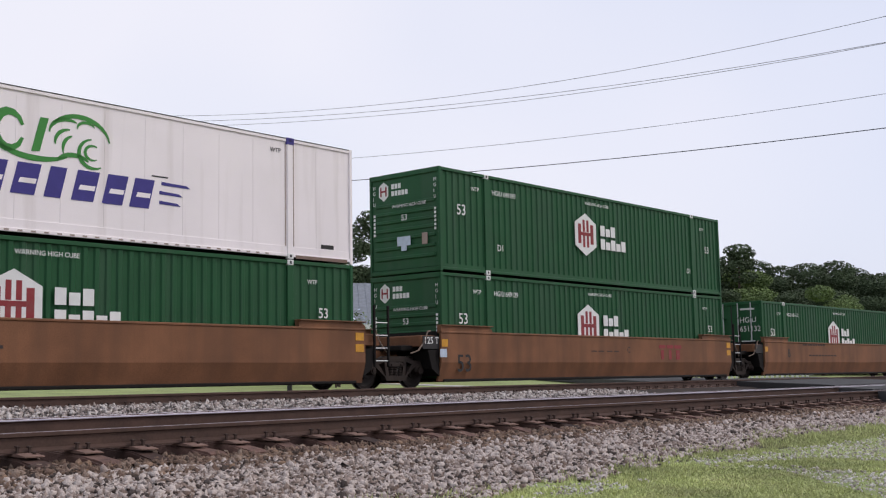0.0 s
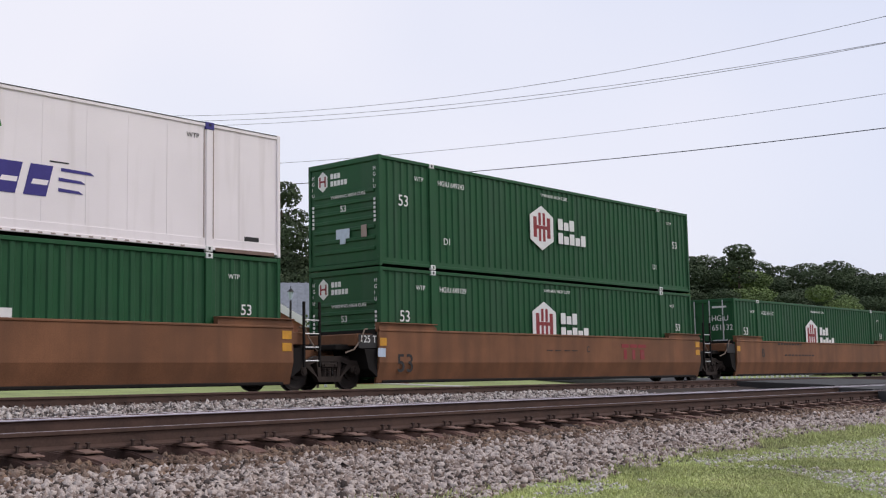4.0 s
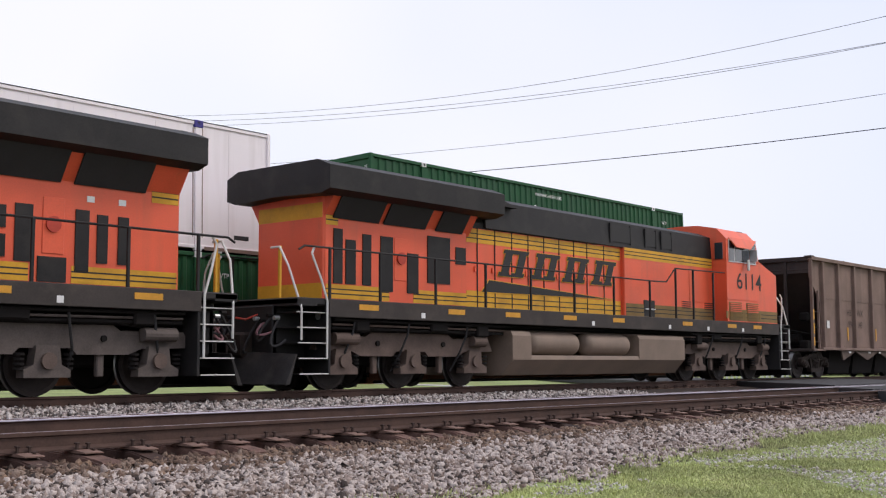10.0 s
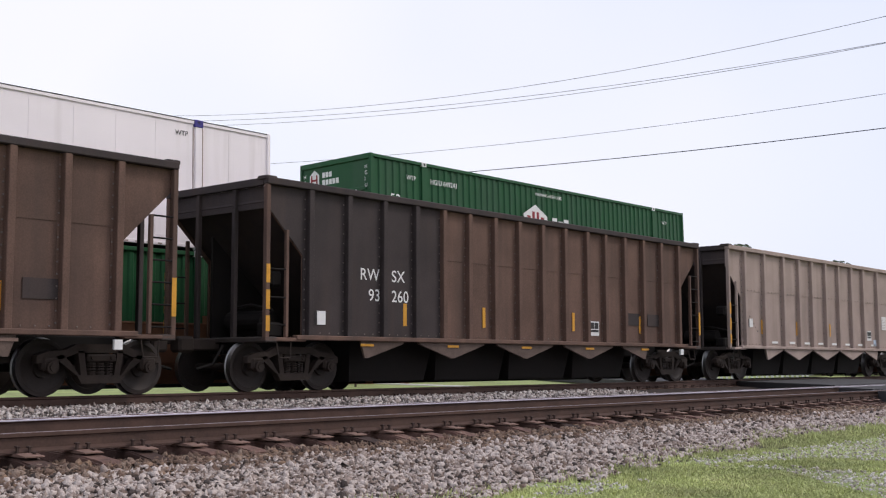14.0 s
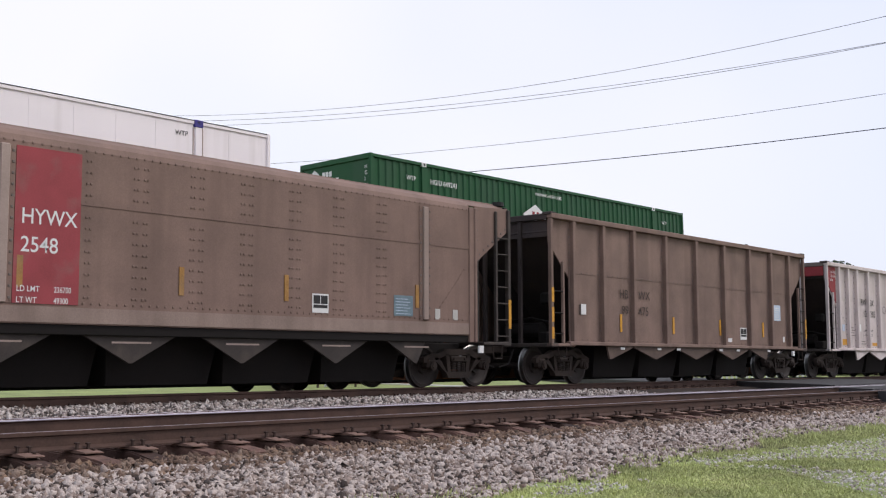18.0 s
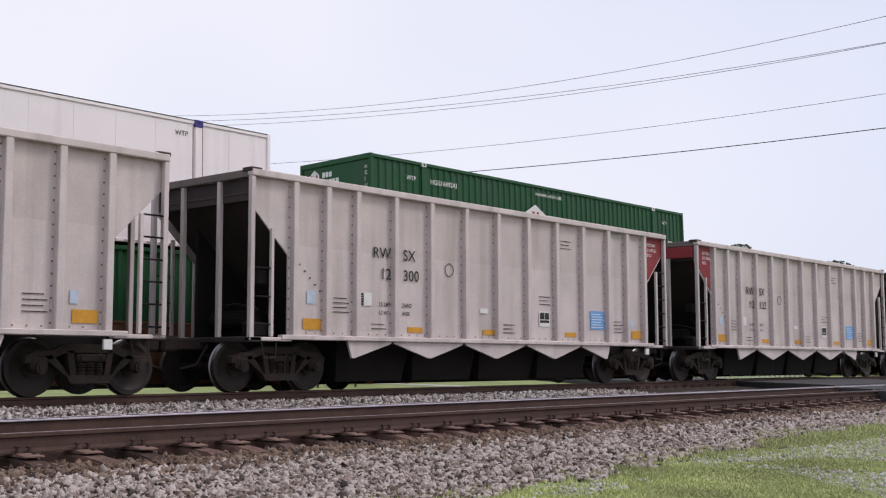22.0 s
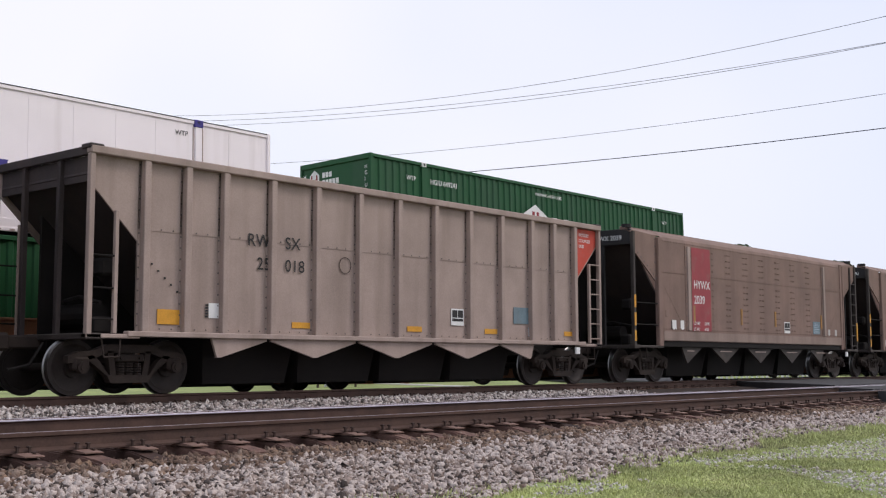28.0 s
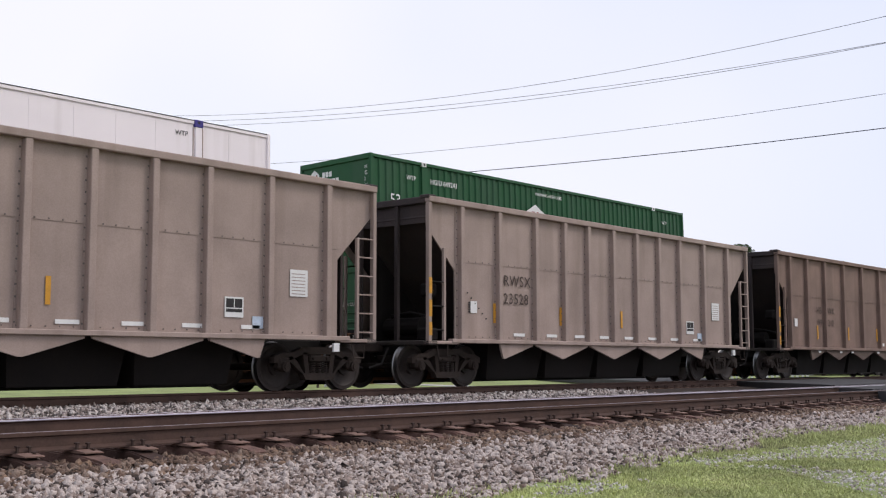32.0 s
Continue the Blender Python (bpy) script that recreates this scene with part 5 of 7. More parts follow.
def letter_blocks(c, x, z, s, y, style):
    """The painted company mark as a row of plain outlined blocks, and a swept wedge under it in the second style."""
    fill, edge = ("stripe", "black") if style == 0 else ("black", "stripe")
    lean = 0.0 if style == 0 else 0.26
    h, w, gap = (0.98, 0.94, 1.16) if style == 0 else (0.64, 1.0, 1.30)
    d = 1 if s < 0 else -1
    for i in range(4):
        a = x + d * i * gap
        def field(u0, v0, u1, v1):
            return [(a + d * (u * w + lean * v), z + v * h) for u, v in ((u0, v0), (u1, v0), (u1, v1), (u0, v1))]
        for e, (u0, u1, v0, v1) in enumerate(((0.08, 0.36, 0.15, 0.85), (0.62, 0.90, 0.15, 0.85), (0.0, 0.98, 0.0, 0.15), (0.0, 0.98, 0.85, 1.0))):
            p = part("logo_block", Shape().prism(field(u0 - 0.018, v0 - 0.02, u1 + 0.018, v1 + 0.02), "y", *span(y, y + s * (0.004 if e < 2 else 0.007))), edge, c)
            part("logo_face", Shape().prism(field(u0, v0, u1, v1), "y", *span(y, y + s * 0.012)), fill, p)
    if style:
        def q(u, v):
            return (x + d * u, z + v)
        part("logo_sweep", Shape().prism([q(-0.35, -0.10), q(5.2, -0.36), q(-0.65, -0.42)], "y", *span(y, y + s * 0.007)), edge, c)
        part("logo_sweep", Shape().prism([q(-0.33, -0.12), q(4.8, -0.35), q(-0.60, -0.40)], "y", *span(y, y + s * 0.010)), fill, c)


def striped(c, x0, x1, z0, z1, s, y, lines=2, mat="stripe"):
    p = part("stripe", Shape().box(x0, x1, *span(y, y + s * 0.006), z0, z1), mat, c, "yellow painted stripe with thin black lines")
    for k in range(lines):
        z = z0 + (z1 - z0) * (k + 1) / (lines + 1)
        part("pinstripe", Shape().box(x0, x1, *span(y + s * 0.005, y + s * 0.009), z - 0.012, z + 0.012), "black", p)
    return p


def locomotive(style, label):
    """Origin at rail level in the middle; the cab end points to -x. style 0: silver tank and block mark; 1: tank with two cylinders and swept mark."""
    c = thing("locomotive", label, "locomotive", group="diesel locomotives")
    D = 1.75       # deck
    E = 10.75
    h = -0.3 if style == 0 else 0.37     # where the middle of the hood sits
    R0, R1 = (5.8, 9.82) if style == 0 else (5.2, 9.60)      # the radiator section
    truck = "grey_truck" if style == 0 else "rust_truck"

    part("frame", Shape().box(-10.0, 10.0, -0.9, 0.9, 1.15, 1.6, 0.03), "under", c)
    part("deck", Shape().box(-E, E, -1.5, 1.5, 1.62, D, 0.02), "loco_black", c)
    for s in (-1, 1):
        part("side_skirt", Shape().box(-E + 0.9, E - 0.8, *span(s * 1.44, s * 1.52), 1.40, D, 0.01), "sill", c, "dusty grey side sill")
        for x in (-8.6, -6.9, -4.2, -0.6, 1.6, 3.9, 5.9, 8.6):
            part("reflector", Shape().box(x, x + 0.55, *span(s * 1.52, s * 1.527), 1.56, 1.67), "yellow", c)
        for x in (-7.4, -5.2, -3.0, 0.8, 7.2):
            part("tag", Shape().box(x, x + 0.12, *span(s * 1.52, s * 1.527), 1.45, 1.56), "white", c)
    for s in (-1, 1):
        for z, y, r in ((1.36, 1.38, 0.03), (1.27, 1.33, 0.022), (1.20, 1.30, 0.03)):
            part("air_pipe", Shape().path([(-9.6, s * y, z), (-4.4, s * y, z - 0.02), (-4.1, s * (y - 0.25), z), (4.0, s * (y - 0.25), z), (4.3, s * y, z - 0.02), (9.7, s * y, z)], r, 8), "under" if r > 0.025 else truck, c, "grimy air pipe below the deck")
        for x, w, z0 in ((-8.9, 0.35, 1.12), (-6.2, 0.5, 1.18), (-5.0, 0.3, 1.05), (4.9, 0.4, 1.1), (6.3, 0.55, 1.18), (8.7, 0.4, 1.14)):
            part("valve_box", Shape().box(x, x + w, *span(s * 1.18, s * 1.40), z0, 1.40, 0.03), "under", c)
        for x in (-9.2, -7.6, -5.7, 5.6, 7.5, 9.1):
            part("sand_hose", Shape().path([(x, s * 1.36, 1.4), (x + 0.05, s * 1.34, 1.1), (x + 0.16, s * 1.25, 0.75), (x + 0.2, s * 1.0, 0.35)], 0.025), "black", c)
    # nose: flat front, chamfered corners, roof rising to the windscreens
    n0, n1 = -10.15, -8.52
    f = n1 + 8.0
    w0, w1 = 0.72, 1.53      # half width of the flat front and of the body
    cx = n0 + 0.42           # where the chamfers meet the sides
    nose = Shape()
    for s in (-1, 1):
        nose.add([(n0, 0, D), (n0, s * w0, D), (n0, s * w0, 3.50), (n0, 0, 3.62), (cx, s * w1, D), (cx, s * w1, 3.28), (n1, s * w1, D), (n1, s * w1, 3.66), (n1 - 0.26, s * w0, 3.74), (n1 - 0.50, 0, 3.80)],
                 [(0, 1, 2, 3), (1, 4, 5, 2), (4, 6, 7, 5), (2, 5, 7, 8), (3, 2, 8, 9)])
    part("nose", nose, "orange", c, "faceted orange short hood")
    for s in (-1, 1):
        top = [(n0, 0, 3.62), (n0, s * w0, 3.50), (n1 - 0.26, s * w0, 3.74), (n1 - 0.50, 0, 3.80)]
        far = [(cx, s * w1, 3.28), (n1, s * w1, 3.66)]
        def at(p, q, u):
            return tuple(i + (j - i) * u + (0.006 if k == 2 else 0) for k, (i, j) in enumerate(zip(p, q)))
        part("anti_glare_panel", Shape().add([at(top[0], top[3], 0.55), at(top[1], top[2], 0.5), top[2], top[3]], [(0, 1, 2, 3)]).add([at(top[1], top[2], 0.5), at(far[0], far[1], 0.55), at(far[0], far[1], 0.97), at(top[1], top[2], 1.0)], [(0, 1, 2, 3)]), "loco_black", c)
    # cab, its front bent forward in the middle
    roof = [(-1.53, 3.6), (-1.53, 4.24), (-1.22, 4.56), (-0.6, 4.68), (0, 4.70), (0.6, 4.68), (1.22, 4.56), (1.53, 4.24), (1.53, 3.6)]
    r = -6.35

    def rake(y, z, out=0.0):
        return (n1 - 0.5 * (1 - abs(y) / 1.53) + 0.33 * (z - 3.6) / 1.1 - out, y, z)
    k = len(roof)
    v = [rake(y, z) for y, z in roof] + [(r, y, z) for y, z in roof] + [rake(0, 3.6)]
    cab = Shape().add(v, [(0, 1, 2, 3, 4, 2 * k), (2 * k, 4, 5, 6, 7, 8), tuple(range(k, 2 * k))] + [(i, i + 1, k + i + 1, k + i) for i in range(k - 1)])
    part("cab", cab, "orange", c, "orange wide cab")
    part("cab_wall", Shape().box(n1, r, -1.53, 1.53, D, 3.62), "orange", c)
    for s in (-1, 1):
        # windscreens in black rubber, wipers
        def pane_of(y0, y1, z0, z1, out, cut):
            q = [(y0, z0), (y1 - s * cut * 0.5, z0 - 0.03), (y1, z0 + cut), (y1, z1 - 0.02 - cut), (y1 - s * cut, z1 - 0.03), (y0, z1)]
            return [rake(y, z, out) for y, z in q]
        o, i = pane_of(s * 0.10, s * 1.42, 3.76, 4.36, 0.014, 0.12), pane_of(s * 0.17, s * 1.36, 3.81, 4.31, 0.020, 0.10)
        fr = part("windscreen_frame", Shape().add(o + [(x + 0.03, y, z) for x, y, z in o], [tuple(range(6)), tuple(range(6, 12))] + [(j, (j + 1) % 6, 6 + (j + 1) % 6, 6 + j) for j in range(6)]), "black", c)
        part("windscreen", Shape().add(i, [tuple(range(6))]), "screen", fr, "reflective sloping glass")
        for y in (0.55, 1.0):
            part("wiper", Shape().path([rake(s * y, 4.33, 0.05), rake(s * (y - 0.22), 4.10, 0.035)], 0.013), "black", fr)
        part("number_board", Shape().add([rake(s * y, z, o) for o in (0.05, -0.25) for y, z in ((0.28, 4.40), (1.04, 4.38), (1.04, 4.62), (0.28, 4.66))], [(0, 1, 2, 3), (4, 5, 6, 7), (0, 1, 5, 4), (1, 2, 6, 5), (2, 3, 7, 6), (3, 0, 4, 7)]), "black", c)
        turn = math.degrees(math.atan2(0.5, 1.53))
        word("board_number", ("5650", "6114")[style], 0.21, "white", c, rake(s * 0.66, 4.5, 0.062)[0] + (-0.095 if s < 0 else 0.095), s * 0.66 + 0.29, 4.44, turn=-90 - s * turn)
        # side windows: quarter light, sliding pair, quarter light; sunshade
        win = part("window_frame", Shape().box(-8.32, -6.46, *span(s * 1.50, s * 1.545), 3.52, 4.24, 0.012), "orange", c)
        for x0, x1, z0, z1, m in ((-8.24, -7.90, 3.57, 4.18, "glass"), (-7.80, -7.36, 3.58, 3.98, "glass"), (-7.32, -6.90, 3.58, 3.98, "glass"), (-6.82, -6.50, 3.57, 4.18, "glass")):
            part("window_trim", Shape().box(x0 - 0.035, x1 + 0.035, *span(s * 1.54, s * 1.552), z0 - 0.035, z1 + 0.035), "frame", win)
            part("pane", Shape().box(x0, x1, *span(s * 1.545, s * 1.558), z0, z1), m, win)
        part("wind_deflector", Shape().box(-7.88, -7.84, *span(s * 1.55, s * 1.80), 3.60, 3.98, 0.008), "frame", win)
        if style == 0:
            part("awning", Shape().prism([(s * 1.50, 4.26), (s * 1.53, 4.31), (s * 1.70, 4.20), (s * 1.69, 4.16)], "x", -8.2, -6.45), "orange", c, "orange sunshade over the cab windows")
        else:
            part("awning", Shape().add([(-8.34, s * 1.54, 4.30), (-6.50, s * 1.54, 4.28), (-6.72, s * 1.70, 3.98), (-7.66, s * 1.70, 3.98), (-8.34, s * 1.53, 4.26), (-6.50, s * 1.53, 4.24), (-6.72, s * 1.67, 3.97), (-7.66, s * 1.67, 3.97)], [(0, 1, 2, 3), (4, 5, 6, 7), (0, 1, 5, 4), (1, 2, 6, 5), (2, 3, 7, 6), (3, 0, 4, 7)]), "orange", c, "orange sunshade let down over the cab windows")
        word("cab_number", ("5650", "6114")[style], 0.70, "black", c, -8.42 if s < 0 else -6.96, s * 1.538, 2.76, turn=0 if s < 0 else 180, space=1.02, wide=1.2)
        part("step_line", Shape().box(-8.5, -6.36, *span(s * 1.53, s * 1.545), 2.42, 2.46), "orange", c)
        if style == 0:
            part("grille", Shape().box(-8.1, -7.9, *span(s * 1.53, s * 1.54), 2.12, 2.36), "orange", c)
            part("vent", Shape().box(-7.35, -6.87, *span(s * 1.53, s * 1.55), 1.80, 2.24), "black", c)
        else:
            for x in (-8.35, -7.22):
                g = part("louvre", Shape().box(x - 0.04, x + 0.78, *span(s * 1.53, s * 1.54), 1.80, 2.34), "dirty_stripe", c)
                for j in range(9):
                    part("slat", Shape().box(x, x + 0.74, *span(s * 1.535, s * 1.565), 1.83 + 0.056 * j, 1.855 + 0.056 * j), "orange" if j > 3 else "dirty_stripe", g)
                for a in (x - 0.2, x + 0.84):
                    part("latch_panel", Shape().box(a, a + 0.12, *span(s * 1.53, s * 1.545), 1.84, 2.06), "dirty_stripe", c)
            part("mirror", Shape().box(-7.62, -7.50, *span(s * 1.62, s * 1.68), 3.32, 3.66, 0.02), "rail_white", c)
        striped(c, cx + 0.01, r - 0.12, 1.78, 2.12, s, s * 1.532, 2, "stripe" if style == 0 else "dirty_stripe")
        # wide electrical cabinet behind the cab
        wide = 1.50 if style == 0 else 1.06
        part("cabinet", Shape().box(r, -1.75 + h, *span(s * 0.9, s * wide), D, 3.62, 0.02), "orange", c)
        striped(c, r + 0.04, -1.8 + h, 1.78, 2.12, s, s * (wide + 0.002), 2, "stripe" if style == 0 else "dirty_stripe")
        striped(c, r + 0.04, -1.75 + h, 3.34, 3.62, s, s * (wide + 0.002), 2)
        part("upper_cabinet", Shape().prism([(s * 0.4, 3.62), (s * (wide - 0.02), 3.62), (s * (wide - 0.06), 4.28), (s * (wide - 0.4), 4.42), (s * 0.4, 4.45)], "x", r, -1.45 if style == 0 else 4.55), "loco_black", c, "black upper air-intake hood")
        for x0, x1 in ((-5.5, -4.85), (-4.6, -4.05), (-2.55, -1.9)) if style == 0 else ((-1.75, -0.75), (-3.10, -2.53), (-3.97, -3.40)):
            g = part("intake_grille", Shape().box(x0, x1, *span(s * (wide - 0.06), s * (wide - 0.01)), 3.74, 4.18), "black", c)
            for x in (x0, x1):
                part("grille_edge", Shape().box(x - 0.03, x + 0.03, *span(s * (wide - 0.05), s * wide), 3.70, 4.22), "frame" if style == 0 and x0 < -3 else "loco_black", g)
        for x in (-6.1, -4.9, -3.7, -2.5) if style == 0 else ():
            part("bracket", Shape().prism([(x, 3.98), (x + 0.05, 3.98), (x + 0.12, 3.30), (x - 0.04, 3.30)], "y", *span(s * 1.50, s * 1.56)), "loco_black", c)
        if style:
            part("walk_rail", Shape().path([(r - 0.3, s * 1.46, D + 1.45), (-3.4, s * 1.46, D + 1.40), (-2.9, s * 1.46, D + 1.0), (-2.2, s * 1.46, D + 0.98)], 0.021), "loco_black", c)
            for x in (-5.6, -4.4, -3.4):
                part("stanchion", Shape().box(x - 0.028, x + 0.028, *span(s * 1.44, s * 1.49), D - 0.2, D + 1.40, 0.008), "loco_black", c)
            part("door", Shape().box(-5.6, -4.9, *span(s * wide, s * (wide + 0.012)), 2.3, 3.2, 0.005), "orange", c)
            part("cab_rear_window", Shape().box(r - 0.02, r + 0.012, *span(s * 1.15, s * 1.42), 3.62, 4.12, 0.01), "glass", c)
            continue
        part("grab_rail", Shape().path([(-6.2, s * 1.58, 4.22), (-2.0, s * 1.58, 4.22), (-1.2, s * 1.35, 3.2), (-0.6, s * 1.2, 3.1)], 0.022), "black", c)
        part("grab_rail", Shape().path([(-6.3, s * 1.58, 3.92), (-2.1, s * 1.58, 3.92)], 0.022), "black", c)
    # engine hood with its doors, roof and stack
    part("engine_hood", Shape().prism([(-0.95, D), (-0.95, 3.72), (-0.80, 4.02), (-0.4, 4.14), (0.4, 4.14), (0.80, 4.02), (0.95, 3.72), (0.95, D)], "x", -1.75 + h, R0), "orange", c, "orange long hood with access doors")
    part("hood_roof", Shape().prism([(-0.965, 3.60), (-0.965, 3.73), (-0.81, 4.04), (-0.4, 4.16), (0.4, 4.16), (0.81, 4.04), (0.965, 3.73), (0.965, 3.60)], "x", -1.46 if style == 0 else -0.2, R0), "loco_black", c)
    if style == 0:
        part("exhaust_stack", Shape().tube((2.5, 0, 4.30), (3.3, 0, 4.30), 0.17, 16).box(3.0, 3.75, -0.32, 0.32, 4.12, 4.44, 0.09), "tan_tank", c, "rust-brown exhaust stack")
        for x0, x1, m in ((2.42, 2.78, "silver"), (2.82, 3.08, "dirty_stripe"), (3.12, 3.30, "silver")):
            part("bare_patch", Shape().box(x0, x1, -0.972, -0.955, 3.30, 3.56), m, c, "paint worn to bare metal")
        for sd in (-1, 1):
            tb = part("tool_box", Shape().box(-1.62, -0.55, *sorted((sd * 0.96, sd * 1.34)), D, 2.24, 0.02), "loco_black", c, "black and yellow walkway box")
            part("stripe", Shape().box(-1.42, -0.56, *sorted((sd * 1.338, sd * 1.347)), D + 0.06, 2.20), "stripe", tb)
            for z in (1.93, 2.07):
                part("pinstripe", Shape().box(-1.42, -0.56, *sorted((sd * 1.346, sd * 1.350)), z - 0.012, z + 0.012), "black", tb)
            part("notice", Shape().box(-1.30, -1.14, *sorted((sd * 1.346, sd * 1.352)), 1.98, 2.12), "white", tb)
            for x, m in ((-2.6, "bright_red"), (-1.55, "white"), (1.4, "bright_red")):
                part("fuel_gauge", Shape().tube((x, sd * 1.30, 1.31), (x, sd * 1.40, 1.31), 0.065, 12), m, c)
    else:
        part("exhaust_stack", Shape().box(1.1 + h, 3.0 + h, -0.4, 0.4, 4.14, 4.36, 0.06), "tan_tank", c, "rust-brown exhaust stack")
        for sd in (-1, 1):
            part("step_recess", Shape().box(-2.92, -2.34, *sorted((sd * 1.055, sd * 1.07)), D + 0.04, 2.24), "black", c, "black step recess in the cabinet")
            part("recess_step", Shape().box(-2.88, -2.38, *sorted((sd * 1.07, sd * 1.12)), 1.98, 2.01), "frame", c)
            for x in (-4.99, -6.34):
                g = part("louvre", Shape().box(x, x + 0.54, *sorted((sd * 1.055, sd * 1.066)), 2.06, 2.32), "orange", c)
                for j in range(4):
                    part("slat", Shape().box(x + 0.02, x + 0.52, *sorted((sd * 1.066, sd * 1.082)), 2.09 + 0.06 * j, 2.11 + 0.06 * j), "black", g)
    part("horn", Shape().tube((1.1, -0.5, 4.28), (1.9, -0.5, 4.28), 0.06, 10, 0.09).tube((1.2, -0.3, 4.34), (2.05, -0.3, 4.34), 0.06, 10, 0.10).tube((1.5, -0.4, 4.1), (1.5, -0.4, 4.36), 0.04), "black", c)
    for s in (-1, 1):
        y = s * 0.952
        striped(c, -1.7 + h, R0 - 0.04, 3.26, 3.58, s, y, 2)
        striped(c, -1.7 + h, R0 - 0.04, 1.78, 2.16, s, y, 2)
        for x in (-0.9, -0.1, 0.5, 1.15, 1.8, 2.45, 3.1, 3.75, 4.4):
            x += h
            part("door_seam", Shape().box(x - 0.014, x + 0.014, *span(y, y + s * 0.016), 1.8, 3.6), "loco_black", c)
            part("door_latch", Shape().box(x + 0.06, x + 0.12, *span(y, y + s * 0.03), 2.6, 2.72), "orange", c)
        if style == 0:
            letter_blocks(c, (0.24 if s < 0 else 4.74) + h, 2.12, s, y + s * 0.012, 0)
            part("fuel_tank", Shape().prism([(s * 0.2, 1.22), (s * 1.44, 1.22), (s * 1.50, 1.16), (s * 1.50, 0.62), (s * 1.15, 0.24), (s * 0.2, 0.22)], "x", -3.83, 3.68), "silver", c, "silver-grey fuel tank")
            part("tank_band", Shape().box(-0.90, -0.78, *span(s * 1.2, s * 1.506), 0.75, 1.20, 0.004), "tan_tank", c)
            part("bell", Shape().lathe([(0.05, 0.0), (0.06, 0.10), (0.10, 0.2), (0.16, 0.26)], 0, 16), "frame", c, "small brass bell", pose(-4.0, s * 1.3, 1.25, -90))
        else:
            letter_blocks(c, (-1.4 if s < 0 else 3.65) + h, 2.55, s, y + s * 0.012, 1)
            part("fuel_tank", Shape().prism([(s * 0.2, 0.70), (s * 1.44, 0.70), (s * 1.48, 0.60), (s * 1.15, 0.24), (s * 0.2, 0.22)], "x", -3.78, 4.12), "tan_tank", c, "dust-brown fuel tank")
            for x0, x1 in ((-3.8, -1.38), (3.42, 4.14)):
                part("tank_end", Shape().prism([(s * 0.2, 1.25), (s * 1.42, 1.25), (s * 1.48, 1.15), (s * 1.48, 0.62), (s * 1.15, 0.24), (s * 0.2, 0.22)], "x", x0, x1), "tan_tank", c)
            for x0, x1 in ((-1.08, 0.97), (1.27, 3.32)):
                cyl = [(0.0, 0.0), (0.18, 0.02), (0.26, 0.10), (0.28, 0.2), (0.28, x1 - x0 - 0.2), (0.26, x1 - x0 - 0.1), (0.18, x1 - x0 - 0.02), (0.0, x1 - x0)]
                part("air_reservoir", Shape().lathe(cyl, 0, 20), "tan_tank", c, "brown compressed-air cylinder", pose(x1, s * 1.18, 0.98, 0, 0, 90), smooth=True)
        # radiator section
        g = part("radiator_body", Shape().box(R0, R1, *span(s * 0.2, s * 1.0), D, 4.2, 0.02), "orange", c)
        part("radiator_slope", Shape().prism([(s * 0.95, 3.36), (s * 1.35, 3.98), (s * 1.35, 4.2), (s * 0.9, 4.2)], "x", R0 - 0.1, R1), "orange", c)
        for x0, x1 in ((6.2, 7.5), (7.75, 9.1)) if style == 0 else ((8.1, 9.4), (6.65, 7.95), (5.4, 6.3)):
            part("radiator_grille", Shape().add([(x0, s * 1.00, 3.42), (x1, s * 1.00, 3.42), (x1, s * 1.34, 3.95), (x0, s * 1.34, 3.95), (x0, s * 1.03, 3.40), (x1, s * 1.03, 3.40), (x1, s * 1.37, 3.93), (x0, s * 1.37, 3.93)], [(0, 1, 2, 3), (4, 5, 6, 7), (0, 1, 5, 4), (1, 2, 6, 5), (2, 3, 7, 6), (3, 0, 4, 7)]), "black", c)
        drop = 0.05 if style == 0 else 0.11
        part("radiator_wing", Shape().prism([(s * 0.0, 4.60 - drop), (s * 1.2, 4.60 - drop), (s * 1.56, 4.46 - drop), (s * 1.56, 4.00 - drop), (s * 1.30, 3.92 - drop), (s * 0.0, 3.96 - drop)], "x", 4.35 if style == 0 else 4.5, 10.0), "loco_black", c, "black overhanging radiator wing")
        part("wing_taper", Shape().prism([(3.55, 4.16), (4.31, 4.16), (4.31, 4.36)], "y", *span(0, s * 1.2)), "loco_black", c)
        for x0, x1, z0, z1 in ((5.6, 5.95, 2.15, 2.5), (6.05, 6.4, 2.15, 2.5), (5.6, 5.95, 2.6, 2.95), (6.05, 6.4, 2.6, 2.95), (6.55, 6.85, 2.1, 3.0), (7.6, 7.85, 2.0, 3.0), (8.0, 8.2, 2.15, 2.95), (8.4, 8.6, 2.15, 2.95), (6.95, 7.45, 1.8, 2.2)) if style == 0 else ((9.12, 9.37, 2.1, 3.2), (8.75, 9.03, 2.1, 3.0), (8.30, 8.55, 2.1, 3.15), (7.65, 8.02, 2.0, 3.15), (6.85, 7.20, 2.0, 2.85), (5.80, 6.55, 2.25, 3.28), (5.25, 5.60, 2.72, 3.10)):
            x0, x1 = (x0 + 0.2, x1 + 0.2) if style == 0 else (x0, x1)
            part("vent_panel", Shape().box(x0, x1, *span(s * 1.0, s * 1.02), z0, z1), "loco_black", g)
        if style == 0:
          for x in (8.0, 8.6):
            part("notice", Shape().box(x, x + 0.14, *span(s * 1.0, s * 1.008), 3.14, 3.24), "white", g)
        part("door", Shape().box(7.22, 7.60, *span(s * 1.0, s * 1.015), 2.25, 3.15, 0.006), "orange", g)
